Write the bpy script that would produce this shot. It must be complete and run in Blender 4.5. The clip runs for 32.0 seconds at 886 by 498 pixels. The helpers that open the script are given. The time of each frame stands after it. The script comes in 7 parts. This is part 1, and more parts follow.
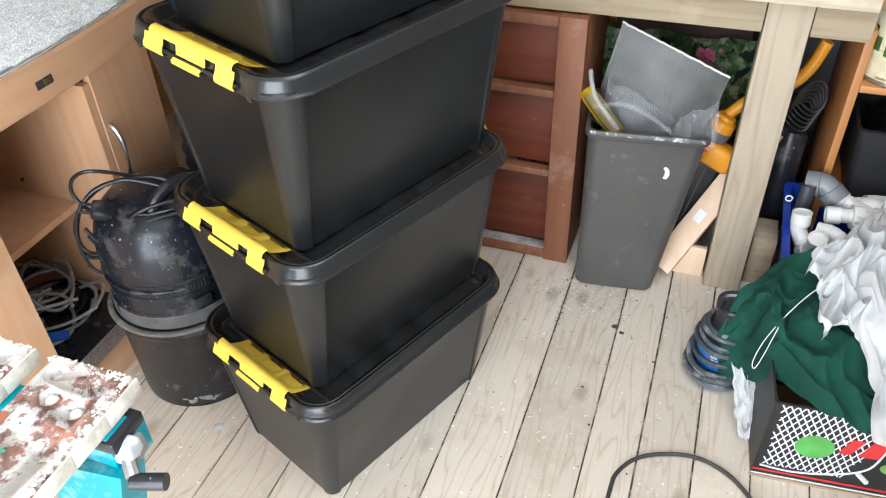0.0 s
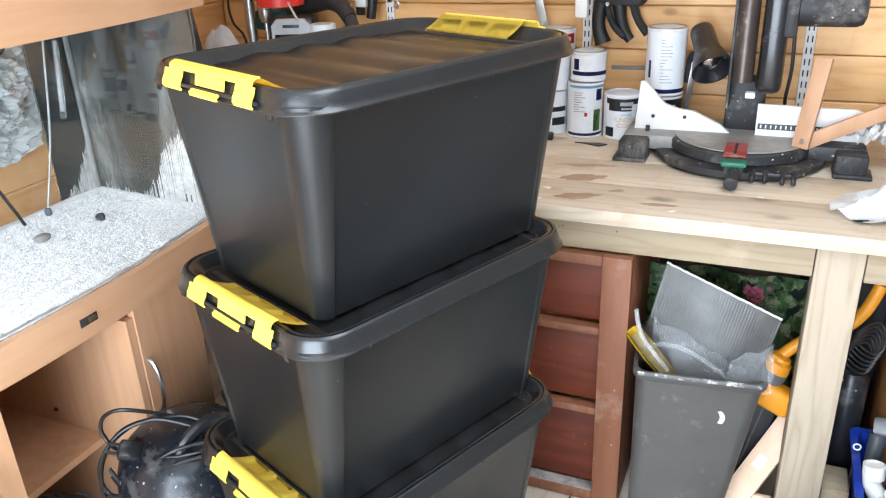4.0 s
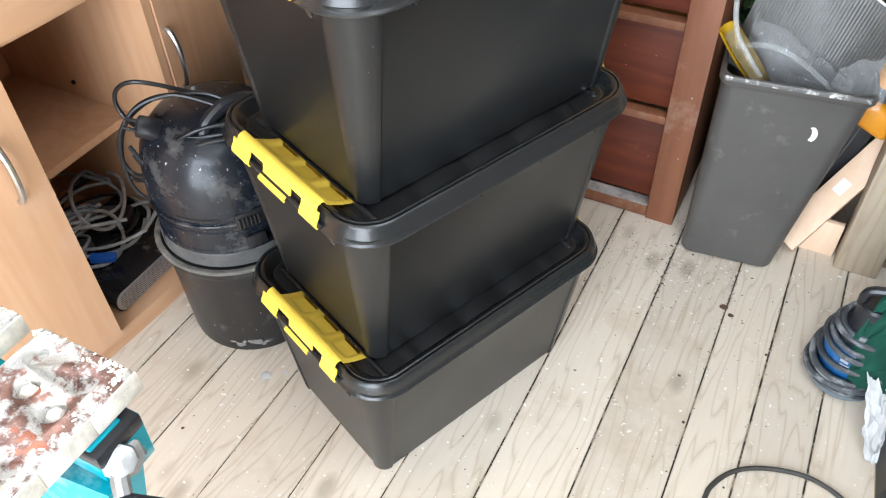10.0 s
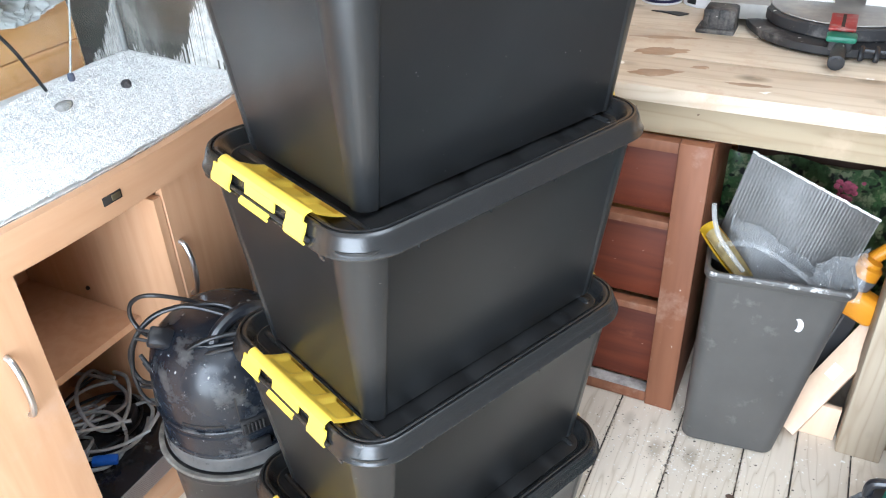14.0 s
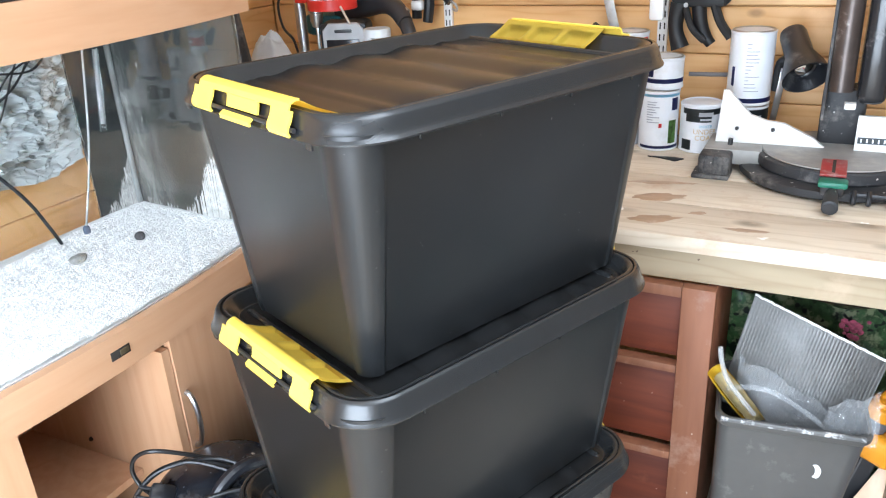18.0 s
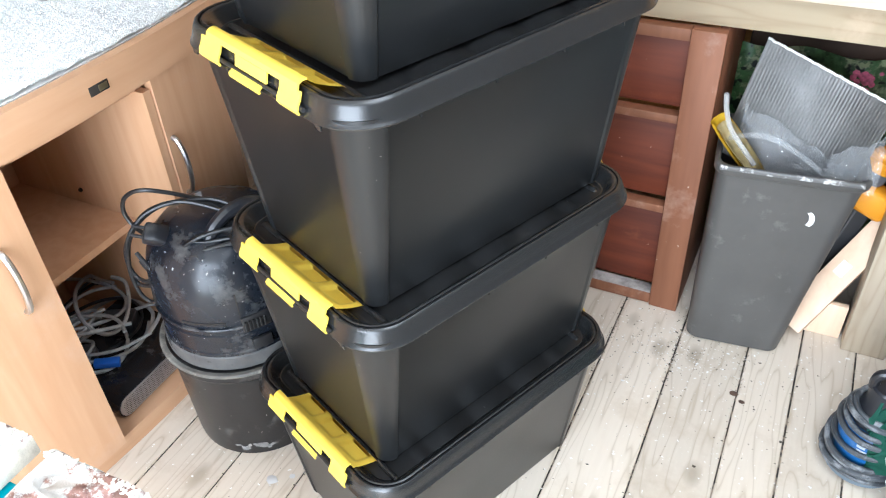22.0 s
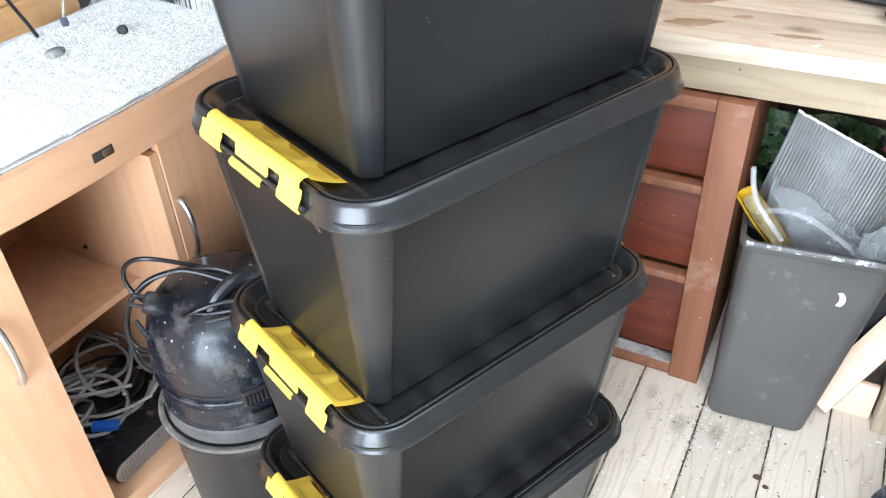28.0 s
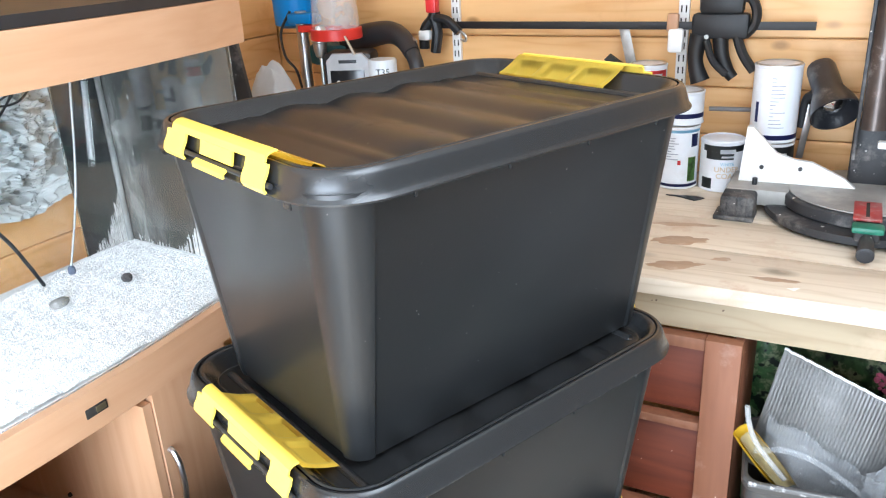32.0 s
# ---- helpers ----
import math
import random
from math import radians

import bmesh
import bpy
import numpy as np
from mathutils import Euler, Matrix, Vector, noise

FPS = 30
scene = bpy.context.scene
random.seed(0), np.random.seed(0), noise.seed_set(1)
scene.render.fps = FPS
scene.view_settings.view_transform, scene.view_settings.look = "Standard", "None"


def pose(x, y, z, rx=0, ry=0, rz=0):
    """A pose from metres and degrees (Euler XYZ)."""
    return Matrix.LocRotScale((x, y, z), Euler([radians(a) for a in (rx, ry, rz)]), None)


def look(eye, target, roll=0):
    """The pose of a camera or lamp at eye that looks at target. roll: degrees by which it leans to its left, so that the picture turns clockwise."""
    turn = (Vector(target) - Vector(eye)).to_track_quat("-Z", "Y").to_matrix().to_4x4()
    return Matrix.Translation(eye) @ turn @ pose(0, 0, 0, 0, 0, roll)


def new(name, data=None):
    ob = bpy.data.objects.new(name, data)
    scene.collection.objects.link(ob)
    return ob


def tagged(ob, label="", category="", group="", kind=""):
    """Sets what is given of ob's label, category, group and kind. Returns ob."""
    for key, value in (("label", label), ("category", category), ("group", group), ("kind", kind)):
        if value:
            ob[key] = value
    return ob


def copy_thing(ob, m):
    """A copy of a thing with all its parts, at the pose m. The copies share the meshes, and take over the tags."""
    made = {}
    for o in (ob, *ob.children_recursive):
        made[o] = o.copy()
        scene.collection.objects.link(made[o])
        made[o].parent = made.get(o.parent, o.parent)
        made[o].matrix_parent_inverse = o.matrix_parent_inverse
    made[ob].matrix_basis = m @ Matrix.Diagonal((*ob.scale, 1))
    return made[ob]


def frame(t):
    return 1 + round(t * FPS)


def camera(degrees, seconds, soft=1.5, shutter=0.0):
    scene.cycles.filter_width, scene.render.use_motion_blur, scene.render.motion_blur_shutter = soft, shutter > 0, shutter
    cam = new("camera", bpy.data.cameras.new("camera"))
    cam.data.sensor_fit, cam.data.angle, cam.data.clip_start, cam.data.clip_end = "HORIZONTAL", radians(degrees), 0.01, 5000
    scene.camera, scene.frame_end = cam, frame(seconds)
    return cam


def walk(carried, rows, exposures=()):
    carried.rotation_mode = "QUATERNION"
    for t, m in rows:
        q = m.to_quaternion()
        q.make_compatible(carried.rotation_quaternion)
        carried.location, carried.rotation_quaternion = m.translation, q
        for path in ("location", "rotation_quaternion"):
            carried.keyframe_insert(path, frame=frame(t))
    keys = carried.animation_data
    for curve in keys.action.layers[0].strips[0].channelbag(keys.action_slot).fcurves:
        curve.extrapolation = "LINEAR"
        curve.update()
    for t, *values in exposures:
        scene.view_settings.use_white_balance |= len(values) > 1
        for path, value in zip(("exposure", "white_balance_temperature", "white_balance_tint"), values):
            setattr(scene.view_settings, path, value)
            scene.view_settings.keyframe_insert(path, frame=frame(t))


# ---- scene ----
cam = camera(59.0, 32.0, soft=1.15)
PATH = [
    (0, (0.104, -1.561, 1.489), (-0.452, -0.1, 0.24), -2.0),
    (0.5, (0.101, -1.55, 1.49), (-0.463, -0.075, 0.263), -1.8),
    (1, (0.094, -1.535, 1.495), (-0.503, -0.03, 0.321), -2.2),
    (1.5, (0.083, -1.518, 1.503), (-0.551, 0.033, 0.411), -2.5),
    (2, (0.082, -1.503, 1.505), (-0.58, 0.091, 0.495), -2.4),
    (2.5, (0.073, -1.49, 1.513), (-0.605, 0.137, 0.568), -2.3),
    (3, (0.073, -1.481, 1.528), (-0.633, 0.177, 0.661), -2.2),
    (3.5, (0.072, -1.481, 1.534), (-0.655, 0.198, 0.726), -2.3),
    (5.5, (0.049, -1.458, 1.513), (-0.685, 0.197, 0.663), -2.5),
    (6, (0.035, -1.455, 1.492), (-0.651, 0.164, 0.539), -2.2),
    (6.5, (0.003, -1.449, 1.463), (-0.609, 0.128, 0.395), -1.9),
    (7, (-0.027, -1.434, 1.435), (-0.591, 0.09, 0.269), -1.5),
    (7.5, (-0.002, -1.385, 1.412), (-0.581, 0.065, 0.162), -1.2),
    (8, (0.029, -1.352, 1.392), (-0.628, 0.016, 0.09), -2.1),
    (8.5, (0.028, -1.346, 1.379), (-0.638, -0.021, 0.037), -1.9),
    (9, (0.007, -1.339, 1.374), (-0.668, -0.068, -0.015), -1.9),
    (9.5, (-0.003, -1.344, 1.374), (-0.683, -0.088, -0.027), -1.9),
    (9.7, (-0.005, -1.348, 1.375), (-0.687, -0.091, -0.022), -1.8),
    (10, (-0.005, -1.346, 1.377), (-0.688, -0.089, -0.02), -1.8),
    (10.5, (-0.007, -1.347, 1.379), (-0.693, -0.064, 0.007), -1.5),
    (11, (-0.01, -1.343, 1.4), (-0.714, -0.019, 0.077), -1.6),
    (11.5, (-0.009, -1.346, 1.408), (-0.72, 0.019, 0.132), -1.4),
    (12, (-0.014, -1.353, 1.415), (-0.731, 0.033, 0.164), -1.4),
    (12.5, (-0.013, -1.354, 1.423), (-0.744, 0.05, 0.2), -1.6),
    (13, (-0.008, -1.346, 1.438), (-0.755, 0.084, 0.256), -2.0),
    (13.5, (-0.013, -1.336, 1.449), (-0.771, 0.119, 0.305), -2.1),
    (14, (-0.014, -1.34, 1.472), (-0.795, 0.151, 0.392), -2.5),
    (14.5, (-0.014, -1.336, 1.492), (-0.818, 0.188, 0.476), -3.0),
    (15, (-0.011, -1.328, 1.515), (-0.829, 0.238, 0.578), -3.0),
    (15.5, (-0.013, -1.322, 1.528), (-0.847, 0.269, 0.647), -3.2),
    (17.5, (-0.017, -1.328, 1.536), (-0.87, 0.299, 0.745), -3.4),
    (18, (-0.015, -1.328, 1.522), (-0.866, 0.294, 0.72), -3.3),
    (18.5, (-0.014, -1.328, 1.493), (-0.852, 0.286, 0.66), -3.3),
    (19, (-0.012, -1.326, 1.473), (-0.83, 0.262, 0.573), -3.2),
    (19.5, (-0.012, -1.326, 1.454), (-0.816, 0.224, 0.479), -3.3),
    (20, (-0.007, -1.331, 1.425), (-0.769, 0.159, 0.329), -3.1),
    (20.5, (-0.01, -1.333, 1.421), (-0.767, 0.131, 0.289), -3.2),
    (21, (-0.016, -1.329, 1.407), (-0.768, 0.105, 0.234), -3.3),
    (21.5, (-0.015, -1.334, 1.401), (-0.756, 0.074, 0.19), -3.2),
    (22, (-0.021, -1.343, 1.397), (-0.759, 0.046, 0.163), -3.2),
    (22.5, (-0.022, -1.346, 1.394), (-0.75, 0.029, 0.137), -3.3),
    (23, (-0.061, -1.308, 1.376), (-0.73, 0.055, 0.075), -3.1),
    (23.5, (-0.119, -1.279, 1.351), (-0.672, 0.077, -0.011), -2.0),
    (24, (-0.141, -1.239, 1.324), (-0.656, 0.054, -0.112), -1.9),
    (24.5, (-0.09, -1.221, 1.314), (-0.656, 0.029, -0.141), -1.0),
    (26.5, (-0.059, -1.241, 1.353), (-0.753, -0.017, -0.069), -1.7),
    (27, (-0.058, -1.249, 1.374), (-0.779, 0.036, 0.021), -1.7),
    (27.5, (-0.059, -1.251, 1.407), (-0.821, 0.109, 0.153), -2.1),
    (28, (-0.055, -1.246, 1.43), (-0.851, 0.162, 0.252), -2.7),
    (28.5, (-0.057, -1.238, 1.441), (-0.871, 0.209, 0.326), -2.9),
    (29, (-0.056, -1.227, 1.454), (-0.891, 0.261, 0.411), -3.2),
    (29.5, (-0.054, -1.218, 1.466), (-0.898, 0.297, 0.469), -3.3),
    (30, (-0.054, -1.212, 1.478), (-0.91, 0.336, 0.546), -3.6),
    (30.5, (-0.054, -1.209, 1.491), (-0.926, 0.363, 0.613), -3.9),
    (31, (-0.06, -1.205, 1.501), (-0.94, 0.387, 0.671), -3.7),
    (31.5, (-0.063, -1.206, 1.511), (-0.945, 0.403, 0.715), -3.5),
    (32, (-0.059, -1.215, 1.519), (-0.942, 0.418, 0.775), -3.1),
]
walk(cam, [(t, look(e, a, r)) for t, e, a, r in PATH],
     exposures=[(0.0, -0.34, 5700, 6), (2.0, 0.05, 5650, 6), (3.5, 0.08, 5500, 6), (6.0, 0.0, 5450, 6), (8.0, 0.05, 5450, 6), (9.0, -0.13, 5600, 6), (10.0, -0.17, 5650, 6), (12.0, 0.13, 5450, 6),
                (14.0, 0.19, 5350, 6), (18.0, 0.23, 5350, 6), (21.0, 0.18, 5400, 6), (23.0, 0.08, 5450, 6), (24.0, -0.02, 5500, 6), (27.0, -0.05, 5450, 6), (28.0, 0.35, 5350, 6), (29.0, 0.35, 5350, 6), (30.0, 0.31, 5350, 6), (32.0, 0.33, 5350, 6)])

# ---- light ----
world = bpy.data.worlds.new("world")
scene.world = world
world.use_nodes = True
wt = world.node_tree
sky = wt.nodes.new("ShaderNodeTexSky")
sky.sky_type, sky.sun_disc, sky.sun_elevation, sky.sun_rotation = "NISHITA", False, radians(55), radians(174)
wt.nodes["Background"].inputs["Strength"].default_value = 0.14
wt.links.new(sky.outputs[0], wt.nodes["Background"].inputs["Color"])
sun = new("sun", bpy.data.lights.new("sun", "SUN"))
sun.data.energy, sun.data.angle, sun.data.color = 5.0, radians(2), (1.0, 0.97, 0.92)
sun.matrix_world = look((0.25, -2.6, 3.8), (0, 0, 0))


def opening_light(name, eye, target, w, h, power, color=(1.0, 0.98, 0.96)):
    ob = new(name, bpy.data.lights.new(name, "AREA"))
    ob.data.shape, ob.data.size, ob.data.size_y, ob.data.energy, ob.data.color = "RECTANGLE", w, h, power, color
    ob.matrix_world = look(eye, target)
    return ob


opening_light("door_daylight", (-0.27, -2.48, 1.05), (-0.27, 0, 1.05), 1.35, 1.95, 108)
# Overhead lamp in an assumed, unseen roof opening, added to brighten upward faces.
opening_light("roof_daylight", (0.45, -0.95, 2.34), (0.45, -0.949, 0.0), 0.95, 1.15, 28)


# ---- materials ----
def mat(name, color, rough=0.6, metal=0.0, vary=0.12, scale=8.0, bump=0.15, bump_scale=60.0, stretch=(1, 1, 1),
        dirt=None, dirt_amount=0.0, dirt_scale=5.0, spots=None, spot_scale=40.0, spot_cut=0.72, coat=0.0, island=0.0, crisp=0.0):
    m = bpy.data.materials.new(name)
    m.use_nodes = True
    nt = m.node_tree
    b = nt.nodes["Principled BSDF"]
    b.inputs["Roughness"].default_value, b.inputs["Metallic"].default_value = rough, metal
    b.inputs["Coat Weight"].default_value = coat
    tc = nt.nodes.new("ShaderNodeTexCoord")
    mp = nt.nodes.new("ShaderNodeMapping")
    mp.inputs["Scale"].default_value = stretch
    nt.links.new(tc.outputs["Object"], mp.inputs["Vector"])
    info = nt.nodes.new("ShaderNodeObjectInfo")
    add = nt.nodes.new("ShaderNodeVectorMath")
    mul = nt.nodes.new("ShaderNodeMath")
    mul.operation = "MULTIPLY"
    mul.inputs[1].default_value = 13.0
    nt.links.new(info.outputs["Random"], mul.inputs[0])
    nt.links.new(mp.outputs[0], add.inputs[0])
    nt.links.new(mul.outputs[0], add.inputs[1])
    vec = add.outputs[0]

    def noise_tex(sc, detail=6.0, rgh=0.6):
        n = nt.nodes.new("ShaderNodeTexNoise")
        n.inputs["Scale"].default_value, n.inputs["Detail"].default_value, n.inputs["Roughness"].default_value = sc, detail, rgh
        nt.links.new(vec, n.inputs["Vector"])
        return n.outputs[0]

    def mix(fac, a, c):
        x = nt.nodes.new("ShaderNodeMix")
        x.data_type = "RGBA"
        for sock, val in ((x.inputs["Factor"], fac), (x.inputs["A"], a), (x.inputs["B"], c)):
            if isinstance(val, tuple):
                sock.default_value = (*val[:3], 1)
            elif isinstance(val, float):
                sock.default_value = val
            else:
                nt.links.new(val, sock)
        return x.outputs["Result"]

    def ramp(src, lo, hi):
        r = nt.nodes.new("ShaderNodeMapRange")
        r.inputs["From Min"].default_value, r.inputs["From Max"].default_value = lo, hi
        nt.links.new(src, r.inputs["Value"])
        return r.outputs[0]

    dark = tuple(c * (1 - vary) ** 2 for c in color)
    lite = tuple(min(1.0, c * (1 + vary)) for c in color)
    col = mix(ramp(noise_tex(scale), 0.3, 0.7), dark, lite)
    if island:
        rv = nt.nodes.new("ShaderNodeMapRange")
        rv.inputs["To Min"].default_value, rv.inputs["To Max"].default_value = 1 - island, 1 + island
        nt.links.new(info.outputs["Random"], rv.inputs["Value"])
        hv = nt.nodes.new("ShaderNodeHueSaturation")
        nt.links.new(col, hv.inputs["Color"])
        nt.links.new(rv.outputs[0], hv.inputs["Value"])
        col = hv.outputs[0]
    if dirt:
        r = ramp(noise_tex(dirt_scale, 8.0, 0.7), 0.62 - dirt_amount * 0.4, 0.62 - dirt_amount * 0.4 + crisp if crisp else 0.8 - dirt_amount * 0.25)
        col = mix(r, col, dirt)
        rr = nt.nodes.new("ShaderNodeMapRange")
        rr.inputs["To Min"].default_value, rr.inputs["To Max"].default_value = rough, min(1.0, rough + 0.3)
        nt.links.new(r, rr.inputs["Value"])
        nt.links.new(rr.outputs[0], b.inputs["Roughness"])
    if spots:
        col = mix(ramp(noise_tex(spot_scale, 2.0, 0.5), spot_cut, spot_cut + 0.03), col, spots)
    nt.links.new(col, b.inputs["Base Color"])
    bp = nt.nodes.new("ShaderNodeBump")
    bp.inputs["Strength"].default_value, bp.inputs["Distance"].default_value = bump, 0.002
    nt.links.new(noise_tex(bump_scale, 5.0), bp.inputs["Height"])
    nt.links.new(bp.outputs[0], b.inputs["Normal"])
    return m


def wood_mat(name, light, dark, rough=0.65, grain=26.0, axis=1, knots=True, knot_tone=0.55, knot_size=0.20, stain=None, stain_amount=0.3, spots=None, bump=0.3, island=0.08, coat=0.0, spot_scale=55.0, spot_cut=0.7, stain_edge=0.0, stain_scale=4.5, stretch=0.09, lines=0.0):
    """Timber with rings stretched along an axis, knots, stains and paint specks."""
    m = bpy.data.materials.new(name)
    m.use_nodes = True
    nt = m.node_tree
    L = nt.links.new
    b = nt.nodes["Principled BSDF"]
    b.inputs["Roughness"].default_value, b.inputs["Coat Weight"].default_value = rough, coat
    tc = nt.nodes.new("ShaderNodeTexCoord")
    info = nt.nodes.new("ShaderNodeObjectInfo")
    off = nt.nodes.new("ShaderNodeMath")
    off.operation, off.inputs[1].default_value = "MULTIPLY", 17.0
    L(info.outputs["Random"], off.inputs[0])
    base = nt.nodes.new("ShaderNodeVectorMath")
    L(tc.outputs["Object"], base.inputs[0])
    L(off.outputs[0], base.inputs[1])
    st = [1.0, 1.0, 1.0]
    st[axis] = stretch
    mp = nt.nodes.new("ShaderNodeMapping")
    mp.inputs["Scale"].default_value = st
    L(base.outputs[0], mp.inputs["Vector"])
    warp = nt.nodes.new("ShaderNodeTexNoise")
    warp.inputs["Scale"].default_value, warp.inputs["Detail"].default_value = 9.0, 3.0
    L(mp.outputs[0], warp.inputs["Vector"])
    ms = nt.nodes.new("ShaderNodeMath")
    ms.operation, ms.inputs[1].default_value = "MULTIPLY", grain
    L(warp.outputs[0], ms.inputs[0])
    fr = nt.nodes.new("ShaderNodeMath")
    fr.operation = "PINGPONG"
    fr.inputs[1].default_value = 1.0
    L(ms.outputs[0], fr.inputs[0])
    fine = nt.nodes.new("ShaderNodeTexNoise")
    fine.inputs["Scale"].default_value, fine.inputs["Detail"].default_value = 140.0, 4.0
    L(mp.outputs[0], fine.inputs["Vector"])
    sm = nt.nodes.new("ShaderNodeMath")
    sm.operation = "MULTIPLY_ADD"
    sm.inputs[1].default_value, sm.inputs[2].default_value = 0.55, 0.0
    L(fr.outputs[0], sm.inputs[0])
    s2 = nt.nodes.new("ShaderNodeMath")
    s2.operation = "MULTIPLY_ADD"
    s2.inputs[1].default_value = 0.5
    L(fine.outputs[0], s2.inputs[0])
    L(sm.outputs[0], s2.inputs[2])

    def mixc(fac, a, c):
        x = nt.nodes.new("ShaderNodeMix")
        x.data_type = "RGBA"
        for sock, val in ((x.inputs["Factor"], fac), (x.inputs["A"], a), (x.inputs["B"], c)):
            if isinstance(val, tuple):
                sock.default_value = (*val[:3], 1)
            else:
                L(val, sock)
        return x.outputs["Result"]

    def ramp(src, lo, hi):
        r = nt.nodes.new("ShaderNodeMapRange")
        r.inputs["From Min"].default_value, r.inputs["From Max"].default_value = lo, hi
        L(src, r.inputs["Value"])
        return r.outputs[0]

    if lines:
        pw = nt.nodes.new("ShaderNodeMath")
        pw.operation, pw.inputs[1].default_value = "POWER", lines
        L(fr.outputs[0], pw.inputs[0])
        s3 = nt.nodes.new("ShaderNodeMath")
        s3.operation, s3.inputs[1].default_value = "MULTIPLY_ADD", 0.45
        L(fine.outputs[0], s3.inputs[0])
        L(pw.outputs[0], s3.inputs[2])
        col = mixc(ramp(s3.outputs[0], 0.12, 1.15), light, dark)
    else:
        col = mixc(ramp(s2.outputs[0], 0.15, 0.85), light, dark)
    if knots:
        mk = nt.nodes.new("ShaderNodeMapping")
        sk = [8.5, 8.5, 8.5]
        sk[axis] = 4.6
        mk.inputs["Scale"].default_value = sk
        L(base.outputs[0], mk.inputs["Vector"])
        vo = nt.nodes.new("ShaderNodeTexVoronoi")
        vo.inputs["Scale"].default_value = 1.0
        L(mk.outputs[0], vo.inputs["Vector"])
        col = mixc(ramp(vo.outputs["Distance"], knot_size, knot_size * 0.4), col, tuple(c * knot_tone for c in dark))
    if stain:
        sn = nt.nodes.new("ShaderNodeTexNoise")
        sn.inputs["Scale"].default_value, sn.inputs["Detail"].default_value, sn.inputs["Roughness"].default_value = stain_scale, 8.0, 0.7
        L(base.outputs[0], sn.inputs["Vector"])
        col = mixc(ramp(sn.outputs[0], 0.66 - stain_amount * 0.4, 0.66 - stain_amount * 0.4 + stain_edge if stain_edge else 0.86 - stain_amount * 0.3), col, stain)
    if spots:
        sp = nt.nodes.new("ShaderNodeTexNoise")
        sp.inputs["Scale"].default_value, sp.inputs["Detail"].default_value = spot_scale, 2.5
        L(base.outputs[0], sp.inputs["Vector"])
        col = mixc(ramp(sp.outputs[0], spot_cut, spot_cut + 0.025), col, spots)
    hv = nt.nodes.new("ShaderNodeHueSaturation")
    rv = nt.nodes.new("ShaderNodeMapRange")
    rv.inputs["To Min"].default_value, rv.inputs["To Max"].default_value = 1 - island, 1 + island
    L(info.outputs["Random"], rv.inputs["Value"])
    L(rv.outputs[0], hv.inputs["Value"])
    L(col, hv.inputs["Color"])
    L(hv.outputs[0], b.inputs["Base Color"])
    bp = nt.nodes.new("ShaderNodeBump")
    bp.inputs["Strength"].default_value, bp.inputs["Distance"].default_value = bump, 0.0015
    L(s2.outputs[0], bp.inputs["Height"])
    L(bp.outputs[0], b.inputs["Normal"])
    return m


def glass_mat(name, tint=(0.9, 0.96, 0.94), rough=0.02):
    m = bpy.data.materials.new(name)
    m.use_nodes = True
    b = m.node_tree.nodes["Principled BSDF"]
    b.inputs["Base Color"].default_value, b.inputs["Roughness"].default_value = (*tint, 1), rough
    b.inputs["Transmission Weight"].default_value, b.inputs["IOR"].default_value = 1.0, 1.45
    return m


def clear_mat(name, tint, clear=0.8, rough=0.15):
    """Thin clear plastic: partly seen through."""
    m = mat(name, tint, rough, vary=0.08, scale=20, bump=0.3, bump_scale=30)
    m.node_tree.nodes["Principled BSDF"].inputs["Alpha"].default_value = 1 - clear
    return m


M_BOX = mat("black_plastic", (0.0128, 0.0136, 0.0142), 0.33, vary=0.12, scale=3, bump=0.06, bump_scale=420, spots=(0.3, 0.29, 0.27), spot_scale=240, spot_cut=0.76)
M_BOX.node_tree.nodes["Principled BSDF"].inputs["Specular IOR Level"].default_value = 0.43
M_LID = mat("black_lid_plastic", (0.0165, 0.0172, 0.0178), 0.27, vary=0.12, scale=4, bump=0.05, bump_scale=380)
M_LID.node_tree.nodes["Principled BSDF"].inputs["Specular IOR Level"].default_value = 0.62
M_LIDTOP = mat("satin_lid_plastic", (0.0145, 0.0146, 0.0148), 0.30, vary=0.12, scale=4, bump=0.05, bump_scale=380, dirt=(0.04, 0.039, 0.037), dirt_amount=0.05, dirt_scale=6.0, spots=(0.3, 0.29, 0.27), spot_scale=240, spot_cut=0.765)
M_LIDTOP.node_tree.nodes["Principled BSDF"].inputs["Specular IOR Level"].default_value = 0.27
M_YEL = mat("yellow_plastic", (0.98, 0.71, 0.09), 0.30, vary=0.04, scale=6, bump=0.04)
M_FLOOR = wood_mat("weathered_floorboard", (0.665, 0.587, 0.482), (0.525, 0.445, 0.34), 0.78, 30, 1, knot_tone=0.80, stain=(0.50, 0.41, 0.30), stain_amount=0.32, spots=(0.84, 0.83, 0.79), spot_cut=0.70, spot_scale=85, bump=0.35, island=0.09, stretch=0.10, lines=6.0)
M_GAP = mat("dark_gap", (0.03, 0.025, 0.02), 0.95)
M_PINE = wood_mat("orange_pine_board", (0.80, 0.49, 0.21), (0.70, 0.38, 0.13), 0.45, 14, 0, knot_tone=0.62, knot_size=0.13, stain=(0.62, 0.33, 0.11), stain_amount=0.26, island=0.1, bump=0.12, lines=3.0)
M_PINEW = wood_mat("orange_pine_side_board", (0.80, 0.49, 0.21), (0.70, 0.38, 0.13), 0.45, 14, 1, knot_tone=0.62, knot_size=0.13, stain=(0.62, 0.33, 0.11), stain_amount=0.26, island=0.1, bump=0.12, lines=3.0)
